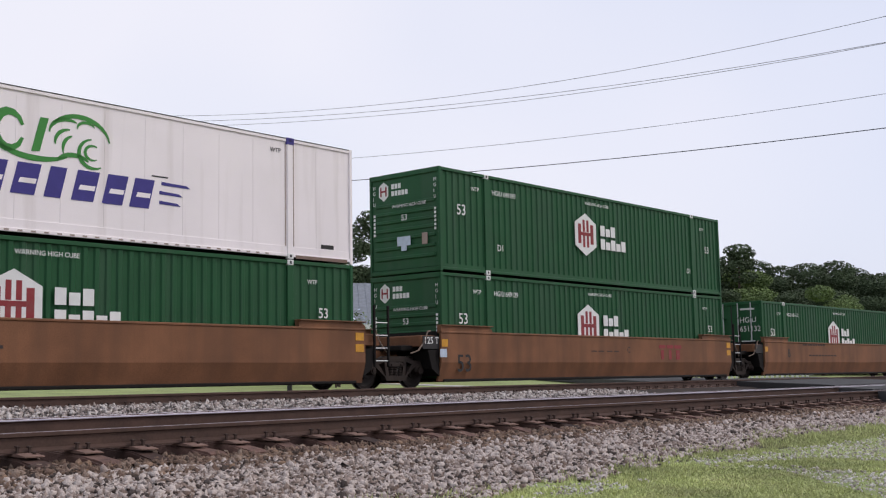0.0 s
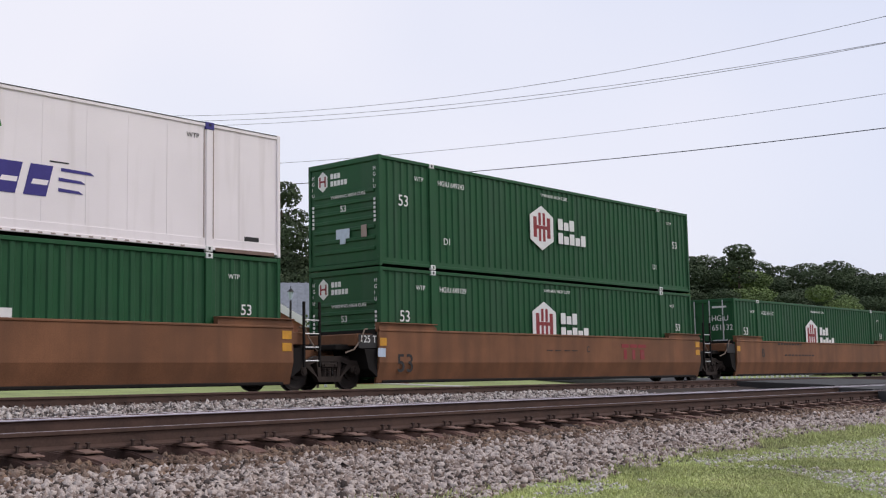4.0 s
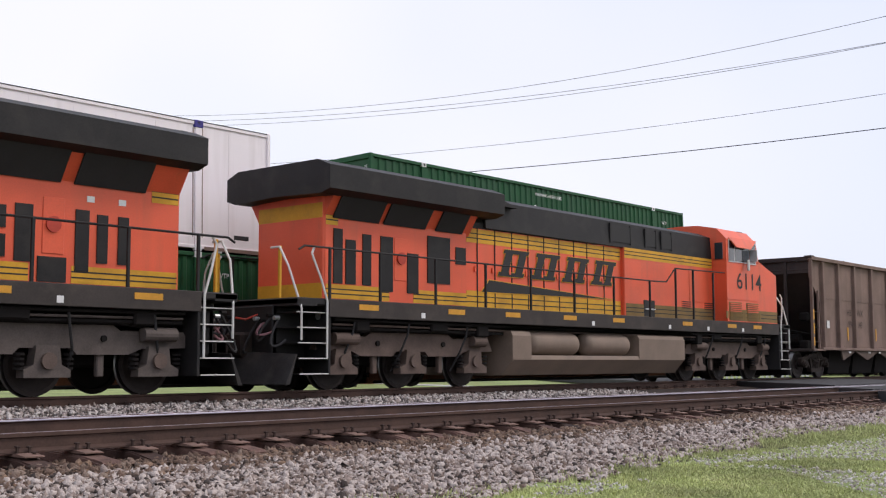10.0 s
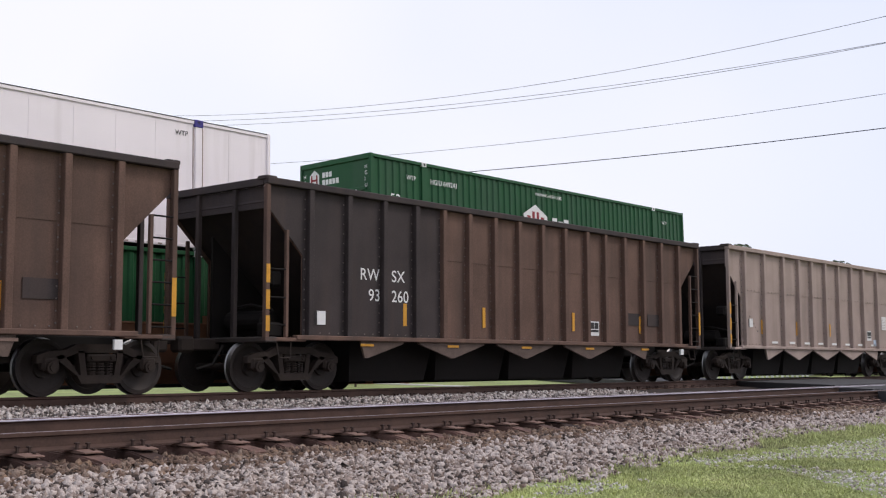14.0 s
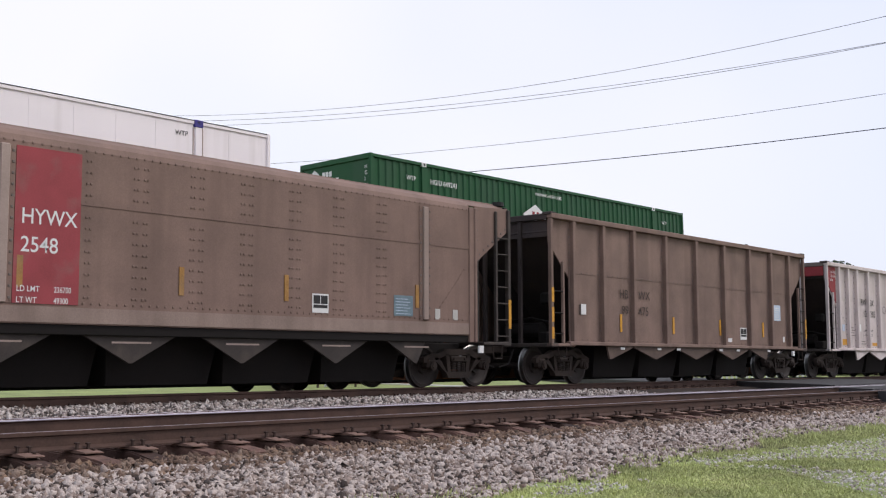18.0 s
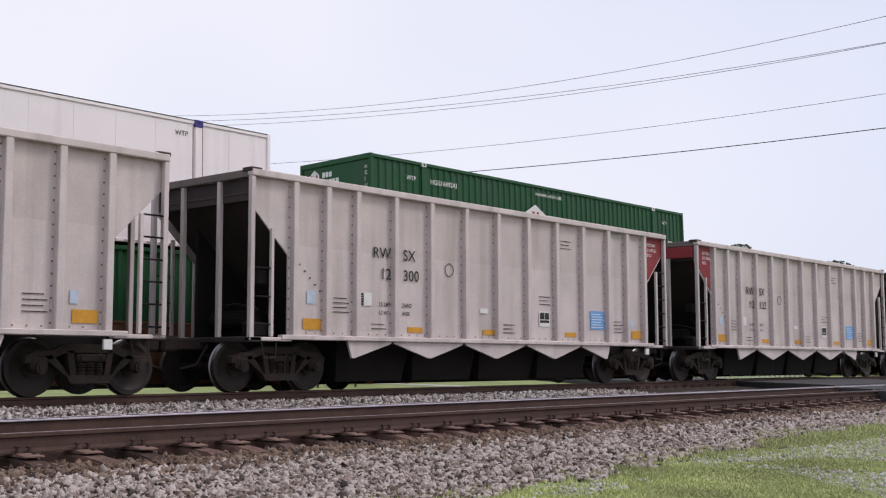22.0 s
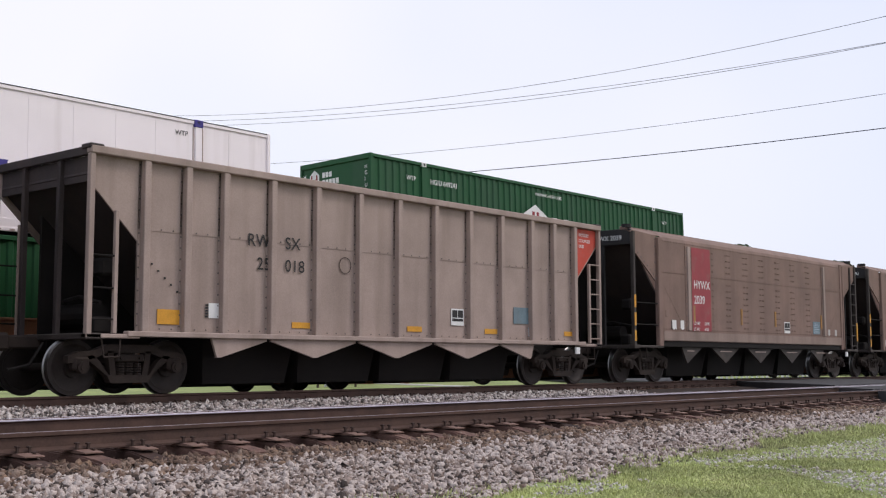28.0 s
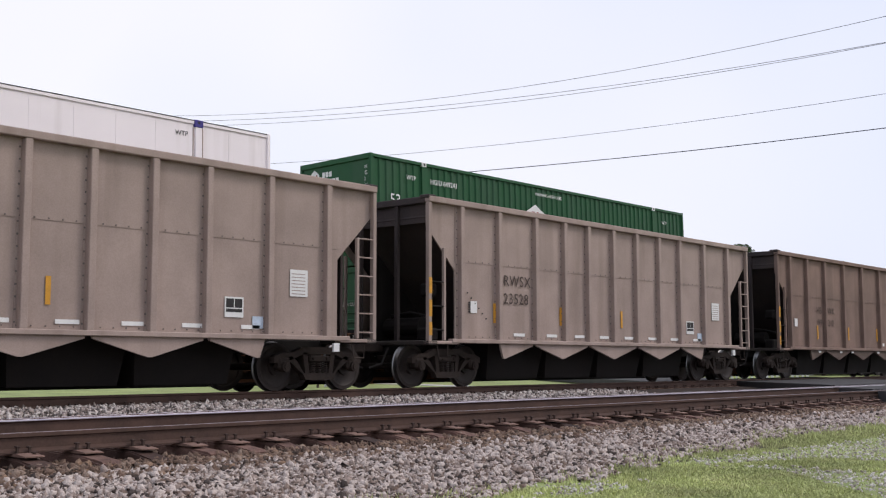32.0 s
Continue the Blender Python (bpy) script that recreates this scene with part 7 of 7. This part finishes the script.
for kind, s, text, mat in (
        ("brown", 184.36, ("HBWX", "99143", ""), "faded"),
        ("long", 200.72, ("RWSX", "93266", "x"), "white"),
        ("long", 218.87, ("RWSX", "93260", ""), "white"),
        ("dust", 236.90, ("", "", ()), "black"),
        ("brown_b", 253.36, ("HBWX", "99507", ""), "faded"),
        ("smooth", 269.42, ("HYWX", "2548", ""), "white"),
        ("brown", 286.36, ("HBWX", "99475", ""), "faded"),
        ("alu_l", 302.87, ("12", "295", "49100"), "black"),
        ("alu_l", 319.23, ("12", "272", "49100"), "black"),
        ("alu_r", 335.71, ("12", "300", "49300"), "black"),
        ("alu_l", 352.18, ("12", "122", "49100"), "black"),
        ("dust", 368.66, ("RWSX", "23658", ((4.55, 7.7, 1.18, 2.30, 4), (8.8, 9.9, 1.18, 1.65, 6))), "black"),
        ("long", 385.27, ("RWSX", "93429", "y"), "white"),
        ("dust", 403.2, ("", "", ((9.9, 10.7, 1.65, 1.95, 9),)), "black"),
        ("dust_red", 420.32, ("RWSX", "25018", ()), "black"),
        ("smooth", 436.60, ("HYWX", "2039", ""), "white"),
        ("smooth", 453.17, ("HYWX", "2620", "strip"), "white"),
        ("dust", 469.88, ("RWSX", "23571", ()), "faded"),
        ("dust", 486.31, ("RWSX", "23528", ()), "faded"),
        ("brown", 503.28, ("HBWX", "99210", ""), "faded")):
    c, L = car(kind, s)
    if kind.startswith("alu"):
        alu_details(c, L, text[:2], None, text[2], kind == "alu_l")
    else:
        dress(c, kind, L, text, mat)
for spare in TRAIN_SPARE:
    for o in (*spare.children_recursive, spare):
        bpy.data.objects.remove(o)
for c, _, _ in TRAIN:
    rolling(c)


# ---- wires, trees, houses beyond the tracks ----
def pole(x, y, h):
    p = thing("utility_pole", "weathered wooden utility pole carrying overhead wires", "utility pole", pose(x, y, ground_z(x, y)), "utility poles")
    part("shaft", Shape().tube((0, 0, -0.5), (0, 0, h + 0.9), 0.16, 12, 0.11), "wood", p)
    for z in (h - 0.15, h - 0.75):
        part("crossarm", Shape().box(-1.2, 1.2, -0.06, 0.06, z - 0.06, z + 0.06, 0.01), "wood", p)
    return p


POLE_A, POLE_B = (36.2, -8.0), (28.3, 48.0)
pole(*POLE_A, 13.2)
pole(*POLE_B, 12.4)


def wire(name, label, za, zb, sag, r, dx):
    n, pts = 26, []
    for i in range(n + 1):
        u = i / n
        pts.append((POLE_A[0] + dx + (POLE_B[0] - POLE_A[0]) * u, POLE_A[1] + (POLE_B[1] - POLE_A[1]) * u, za + (zb - za) * u - 4 * sag * u * (1 - u)))
    me = Shape().path(pts, r, 5).data(name, M["wire"])
    tagged(new(name, me), label, "overhead wire", "overhead wires")


wire("overhead_wire", "thin grey overhead wire", 13.55, 12.15, 2.73, 0.008, 0.0)
wire("overhead_wire", "thin grey overhead wire", 11.31, 11.70, 1.96, 0.008, -0.5)
wire("overhead_wire", "thin grey overhead wire", 11.83, 11.59, 2.01, 0.008, 0.5)
wire("overhead_wire", "thin grey overhead wire", 9.69, 9.45, 1.45, 0.0075, 0.0)
wire("overhead_wire", "thick black overhead cable", 8.23, 8.48, 1.14, 0.014, 0.0)


def leaf_cloud(rng, blobs, per, size):
    """Small leaf clumps scattered through the shells of several blobs (x, y, z, rx, ry, rz)."""
    out = []
    for cx, cy, cz, rx, ry, rz in blobs:
        n = int(per * (rx * ry * rz) ** (1 / 1.5))
        d = rng.normal(size=(n, 3))
        d /= np.linalg.norm(d, axis=1)[:, None]
        c = d * (0.62 + 0.42 * rng.random((n, 1)) ** 0.6) * (rx, ry, rz) + (cx, cy, cz)
        s = size * (0.55 + 0.9 * rng.random((n, 1)))
        nrm = d + 0.7 * rng.normal(size=(n, 3))
        nrm /= np.linalg.norm(nrm, axis=1)[:, None]
        u = np.cross(nrm, (0.3, 0.2, 1.0))
        u /= np.linalg.norm(u, axis=1)[:, None]
        w = np.cross(nrm, u)
        ring = []
        for a in range(5):
            t, q = a * 1.2566 + 0.4 * rng.random((n, 1)), s * (0.55 + 0.6 * rng.random((n, 1)))
            ring.append(c + u * np.cos(t) * q + w * np.sin(t) * q * 0.8 + nrm * (0.25 * s * (a % 2)))
        out.append(np.stack(ring, 1).reshape(-1, 3))
    v = np.concatenate(out)
    me = bpy.data.meshes.new("crown")
    n = len(v) // 5
    me.vertices.add(len(v)), me.loops.add(len(v)), me.polygons.add(n)
    me.vertices.foreach_set("co", v.ravel().astype(np.float32))
    me.loops.foreach_set("vertex_index", np.arange(len(v), dtype=np.int32))
    me.polygons.foreach_set("loop_start", np.arange(0, len(v), 5, dtype=np.int32))
    me.update(calc_edges=True)
    me.validate()
    return me


TREES = {}


def tree_data(kind, seed):
    """Meshes of one tree about 12 m tall: trunk with limbs, crown of leaf clumps."""
    rng = np.random.default_rng(seed)
    s = Shape()
    if kind == "pine":
        h = 14.0
        s.tube((0, 0, -0.5), (0.2, 0.1, h * 0.9), 0.22, 8, 0.08)
        blobs = []
        for k in range(8):
            z = h * (0.62 + 0.05 * k)
            a, r = rng.random() * 6.28, 2.3 * (1 - 0.08 * k)
            p = (math.cos(a) * r, math.sin(a) * r, z)
            s.tube((0.15, 0.1, z - 0.6), p, 0.06, 5, 0.03)
            blobs.append((*p, 1.2, 1.2, 0.65))
        blobs.append((0.2, 0.1, h, 1.4, 1.4, 0.8))
        per, size = 330, 0.14
    else:
        h = 12.0
        s.tube((0, 0, -0.5), (0, 0, 4.2), 0.30, 9, 0.22)
        blobs = []
        for k in range(22):
            a, r = rng.random() * 6.28, 3.7 * math.sqrt(rng.random())
            z = 2.6 + 8.0 * rng.random() * (1 - 0.1 * r)
            p = (math.cos(a) * r, math.sin(a) * r, z)
            s.tube((0, 0, 3.4 + 0.1 * k), p, 0.09, 5, 0.03)
            q = 1.25 + 0.9 * rng.random()
            blobs.append((*p, q * 1.15, q * 1.15, q * 0.85))
        blobs.append((0.3, 0, 10.8, 1.6, 1.6, 1.1))
        per, size = 560, 0.125
    return s.data("trunk", M["bark"]), leaf_cloud(rng, blobs, per, size)


def tree(kind, x, y, scale, light=False, wide=1.0, base=None):
    rng = random.Random(int(x * 31 + y * 17))
    n = rng.randrange(4)
    if (kind, n) not in TREES:
        TREES[kind, n] = tree_data(kind, 40 + n + (10 if kind == "pine" else 0))
    trunk, crown = TREES[kind, n]
    mat = "leaf_light" if light else "leaf"
    if (kind, n, mat) not in TREES:
        cc = crown.copy()
        cc.materials.clear()
        cc.materials.append(M[mat])
        TREES[kind, n, mat] = cc
    t = thing("pine_tree" if kind == "pine" else "broadleaf_tree", ("tall thin pine tree with open dark crown" if kind == "pine" else "light green broadleaf tree in full leaf" if light else "dense dark green broadleaf tree in full leaf"),
              "tree", pose(x, y, ground_z(x, y) if base is None else base, 0, 0, rng.uniform(0, 360)) @ Matrix.Diagonal((scale * wide, scale * wide, scale, 1)), "trees beyond the tracks")
    part("trunk", trunk, "bark", t)
    part("crown", TREES[kind, n, mat], mat, t)


def at_bearing(deg, dist):
    return math.sin(radians(deg)) * dist, math.cos(radians(deg)) * dist


# wooded rise seen past the container train: height of its outline by bearing, in degrees above the eye
RIDGE = ((56.0, 5.3), (61.3, 5.5), (62.5, 5.4), (64.2, 5.25), (65.3, 4.9), (66.3, 4.95), (67.1, 5.2), (68.4, 5.0), (69.35, 4.6), (70.3, 4.3), (75.0, 3.9))


def ridge_at(deg):
    for (a, p), (b, q) in zip(RIDGE, RIDGE[1:]):
        if a <= deg <= b:
            return p + (q - p) * (deg - a) / (b - a)
    return RIDGE[-1][1]


wood_rng = random.Random(3)
for row, (share, near, light) in enumerate(((1.0, 150, 0.05), (0.90, 134, 0.2), (0.70, 118, 0.35), (0.52, 106, 0.35))):
    for k in range(15):
        deg = 56.6 + 1.12 * k + wood_rng.uniform(-0.3, 0.3) + 0.28 * row
        dist = near + wood_rng.uniform(-5, 5)
        top = math.tan(radians(ridge_at(deg))) * dist * share * wood_rng.uniform(0.93, 1.0) + 1.0
        tree("b", *at_bearing(deg, dist), top / 12.2, wood_rng.random() < light, 1.25)
tree("pine", *at_bearing(63.6, 128), 0.93, False, 1.25)
tree("b", *at_bearing(67.4, 100), 0.62, True, 1.2)
# trees over the house roofs
for deg, dist, sc, kind in (
        (36.0, 95, 0.93, "b"), (38.2, 100, 1.02, "b"), (40.2, 104, 1.13, "b"), (41.3, 112, 1.26, "pine"), (42.1, 100, 1.10, "b"), (43.6, 98, 0.93, "b"), (44.8, 96, 0.97, "b"), (45.8, 104, 1.00, "pine"),
        (46.8, 96, 0.84, "b"), (48.5, 100, 0.92, "b"), (50.5, 104, 0.90, "b"), (53, 108, 0.90, "b"), (33.5, 100, 0.93, "b"), (31, 100, 0.93, "b"), (28, 104, 0.93, "b")):
    tree(kind, *at_bearing(deg, dist), sc)


def house():
    """Low brick house with a grey ribbed roof and white rake boards, across the street."""
    h = thing("house", "low red-brick house with a grey ribbed roof and white trim", "house", pose(40.6, 43.8, -0.5, 0, 0, -42))
    part("wall", Shape().box(-5, 5, -0.15, 7, 0, 3.1), "brick", h)
    for x in (-3.4, 2.0):
        w = part("window", Shape().box(x, x + 1.1, -0.2, -0.12, 1.0, 2.3, 0.01), "trim", h)
        part("pane", Shape().box(x + 0.08, x + 1.02, -0.215, -0.2, 1.08, 2.22), "glass", w)
    part("roof", Shape().prism([(-0.7, 3.0), (3.4, 5.4), (7.6, 3.0), (7.6, 2.88), (3.4, 5.26), (-0.7, 2.88)], "x", -5.6, 5.6), "roof", h, "grey ribbed metal roof")
    for k in range(28):
        x = -5.5 + 0.4 * k
        part("roof_rib", Shape().prism([(-0.72, 3.02), (3.4, 5.43), (3.4, 5.40), (-0.72, 2.98)], "x", x, x + 0.06), "roof", h)
    part("fascia", Shape().box(-5.6, 5.6, -0.76, -0.70, 2.78, 3.02), "trim", h)
    # cross gable towards the tracks
    g = part("gable", Shape().prism([(-6.8, 2.9), (-3.6, 4.75), (-0.4, 2.9)], "y", -1.6, 3.0), "brick", h)
    for a, b in (((-7.0, 2.78), (-3.6, 4.78)), ((-3.6, 4.78), (-0.2, 2.78))):
        part("rake_board", Shape().prism([a, b, (b[0], b[1] + 0.42), (a[0], a[1] + 0.42)], "y", -1.9, -1.78), "trim", h)
        part("gable_roof", Shape().prism([(a[0], a[1] + 0.3), (b[0], b[1] + 0.3), (b[0], b[1] + 0.44), (a[0], a[1] + 0.44)], "y", -1.78, 3.2), "roof", h)
    part("porch_wall", Shape().box(-6.7, -0.5, -1.6, 0.0, 0, 2.9), "brick", h)


house()


def street_lamp():
    l = thing("street_lamp", "black lantern street lamp on a slim post", "street lamp", pose(29.95, 33.5, -0.5))
    part("post", Shape().tube((0, 0, 0), (0, 0, 0.9), 0.10, 12, 0.08).tube((0, 0, 0.9), (0, 0, 3.45), 0.05, 12, 0.04), "black", l)
    part("lantern", Shape().tube((0, 0, 3.5), (0, 0, 3.78), 0.07, 6, 0.12), "pale", l, "clear glass lantern")
    part("cap", Shape().tube((0, 0, 3.78), (0, 0, 3.90), 0.15, 6, 0.04).tube((0, 0, 3.90), (0, 0, 4.0), 0.015, 6), "black", l)


street_lamp()


def parked_car(x, y, turn, mat, label):
    c = thing("parked_car", label, "car", pose(x, y, -0.5, 0, 0, turn), "parked cars")
    part("body", Shape().prism([(-2.2, 0.35), (-2.25, 0.8), (-2.1, 0.95), (-1.2, 1.0), (-0.5, 1.45), (0.9, 1.45), (1.55, 1.02), (2.15, 0.95), (2.25, 0.6), (2.2, 0.35)], "y", -0.85, 0.85), mat, c)
    for s in (-1, 1):
        part("side_window", Shape().prism([(-1.05, 1.02), (-0.45, 1.38), (0.82, 1.38), (1.3, 1.02)], "y", *span(s * 0.85, s * 0.86)), "glass", c)
        for k in (-1.35, 1.4):
            w = part("wheel", Shape().tube((k, s * 0.70, 0.32), (k, s * 0.88, 0.32), 0.32, 18), "black", c)
            part("rim", Shape().tube((k, s * 0.86, 0.32), (k, s * 0.89, 0.32), 0.2, 14), "frame", w)
    for x0 in (-2.26, 2.22):
        for s in (-1, 1):
            part("lamp", Shape().box(x0, x0 + 0.04, *span(s * 0.5, s * 0.8), 0.66, 0.8), "pale" if x0 < 0 else "red", c)


parked_car(62.5, 38.2, 20, "white", "white parked car on the far side of the tracks")
parked_car(60.0, 34.6, 25, "loco_black", "dark parked car on the far side of the tracks")
parked_car(66.0, 36.0, 20, "silver", "silver parked car on the far side of the tracks")


def kerb_walk():
    t = thing("kerb_walk", "pale concrete walk edge across the far lawn", "walkway", kind="structure")
    d = Vector((3.4, 7.9, 0)).normalized()
    p, q = Vector((38.6, 30.2, 0)), Vector((44.2, 43.2, 0))
    n = Vector((d.y, -d.x, 0)) * 0.55
    part("slab", Shape().add([(*(v.xy), z) for z in (-0.55, -0.47) for v in (p - n, q - n, q + n, p + n)], [(0, 1, 2, 3), (4, 5, 6, 7), (0, 1, 5, 4), (1, 2, 6, 5), (2, 3, 7, 6), (3, 0, 4, 7)]), "concrete", t)


kerb_walk()


def white_fence():
    f = thing("fence", "white picket fence beyond the road", "fence", pose(67.5, 35.0, -0.5, 0, 0, -50))
    for k in range(34):
        part("picket", Shape().box(-5 + 0.32 * k, -4.85 + 0.32 * k, -0.02, 0.02, 0.05, 0.95), "trim", f)
    for z in (0.3, 0.75):
        part("rail", Shape().box(-5, 6, 0.02, 0.06, z - 0.05, z + 0.05), "trim", f)


white_fence()


def flag_and_poles():
    """Two slim poles in front of the house, one with a small striped flag hanging in folds."""
    p = thing("flagpole", "dark slim pole with a small red and white striped flag", "flagpole", pose(36.45, 38.0, 1.0))
    part("shaft", Shape().tube((0.4, 0, -1.6), (0, 0, 5.28), 0.045, 10, 0.03), "black", p, "dark leaning pole")
    part("finial", Shape().ball((0, 0, 5.30), 0.06), "frame", p)
    f = part("flag", Shape().box(0.03, 0.36, -0.012, 0.012, 4.86, 5.18), "purple", p, "small flag hanging in folds")
    for k in range(9):
        z = 5.18 - 0.082 * k
        x0 = 0.36 if k < 4 else 0.03
        s = Shape()
        xs = [x0 + (0.86 - x0) * j / 6 for j in range(7)]
        v = [(x, 0.05 * math.sin(7 * x), z - 0.45 * (x - 0.03) - d) for d in (0.0, 0.082) for x in xs]
        v += [(a, b + 0.012, c) for a, b, c in v]
        s.add(v, [(j, j + 1, j + 8, j + 7) for j in range(6)] + [(j + 14, j + 21, j + 22, j + 15) for j in range(6)])
        part("stripe", s, "red" if k % 2 == 0 else "white", f)
    q = thing("light_pole", "slim white pole with a small lamp head", "light pole", pose(36.12, 38.0, -0.5))
    part("shaft", Shape().tube((0, 0, 0), (0, 0, 7.45), 0.07, 10, 0.05), "trim", q)
    part("lamp_head", Shape().box(-0.05, 0.32, -0.08, 0.08, 7.40, 7.52, 0.02), "trim", q)
    for k, (x, y) in enumerate(((35.3, 36.5), (36.0, 37.0), (36.8, 36.8), (34.6, 36.9))):
        b = thing("bush", "tall garden bush with pale blossom", "bush", pose(x, y, -0.5), "bushes by the house")
        me = leaf_cloud(np.random.default_rng(70 + k), [(0, 0, 2.6, 0.7, 0.7, 0.8), (0.45, 0.1, 1.7, 0.7, 0.7, 0.9), (-0.45, 0, 1.6, 0.7, 0.7, 0.9)], 420, 0.07)
        me.materials.append(M["leaf_light"])
        part("foliage", me, "leaf_light", b)
        me = leaf_cloud(np.random.default_rng(90 + k), [(0, -0.1, 2.7, 0.7, 0.7, 0.75)], 70, 0.07)
        me.materials.append(M["pale"])
        part("blossom", me, "pale", b, "pale blossom")
        part("stem", Shape().tube((0, 0, 0), (0, 0, 2.2), 0.06, 6), "bark", b)


flag_and_poles()


def motions():
    """The container train rolls to a stop, the coal train passes, easing slightly at the end, and every wheelset turns with its car."""
    stops = [0.5 * k for k in range(13)] + [32.0]
    for ob, x, y, z in STACK:
        walk(ob, [(t, stack_pose(x + stack_shift(t), 0, y, z)) for t in stops])
    beats = [2.0 * k for k in range(15)] + [28.5, 29.0, 29.5, 30.0, 30.5, 31.0, 31.5, 32.0]
    where = {}
    for ob, s, turn in TRAIN:
        where[ob] = (s, turn)
        walk(ob, [(t, pose(s - SPEED * t + train_lag(t), MID_Y, MID_Z, 0, 0, turn)) for t in beats])
    for axle, r, car_ob in AXLES:
        at = axle.location.copy()
        if car_ob in where:
            s, turn = where[car_ob]
            first, last = max(0.0, (s - 46) / SPEED), min(32.0, (s + 20) / SPEED)
            times = [k / FPS for k in range(math.ceil(first * FPS), math.floor(last * FPS) + 1)]
            times = ([0.0] if times[0] > 0 else []) + times + ([32.0] if times[-1] < 32.0 else [])
            run = [min(max(t, first), last) for t in times]
            way = [(-1 if not turn else 1) * (SPEED * t - train_lag(t)) / r for t in run]
        else:
            times, way = stops, [stack_shift(t) / r for t in stops]
        walk(axle, [(t, Matrix.Translation(at) @ Matrix.Rotation(a, 4, "Y")) for t, a in zip(times, way)])


motions()
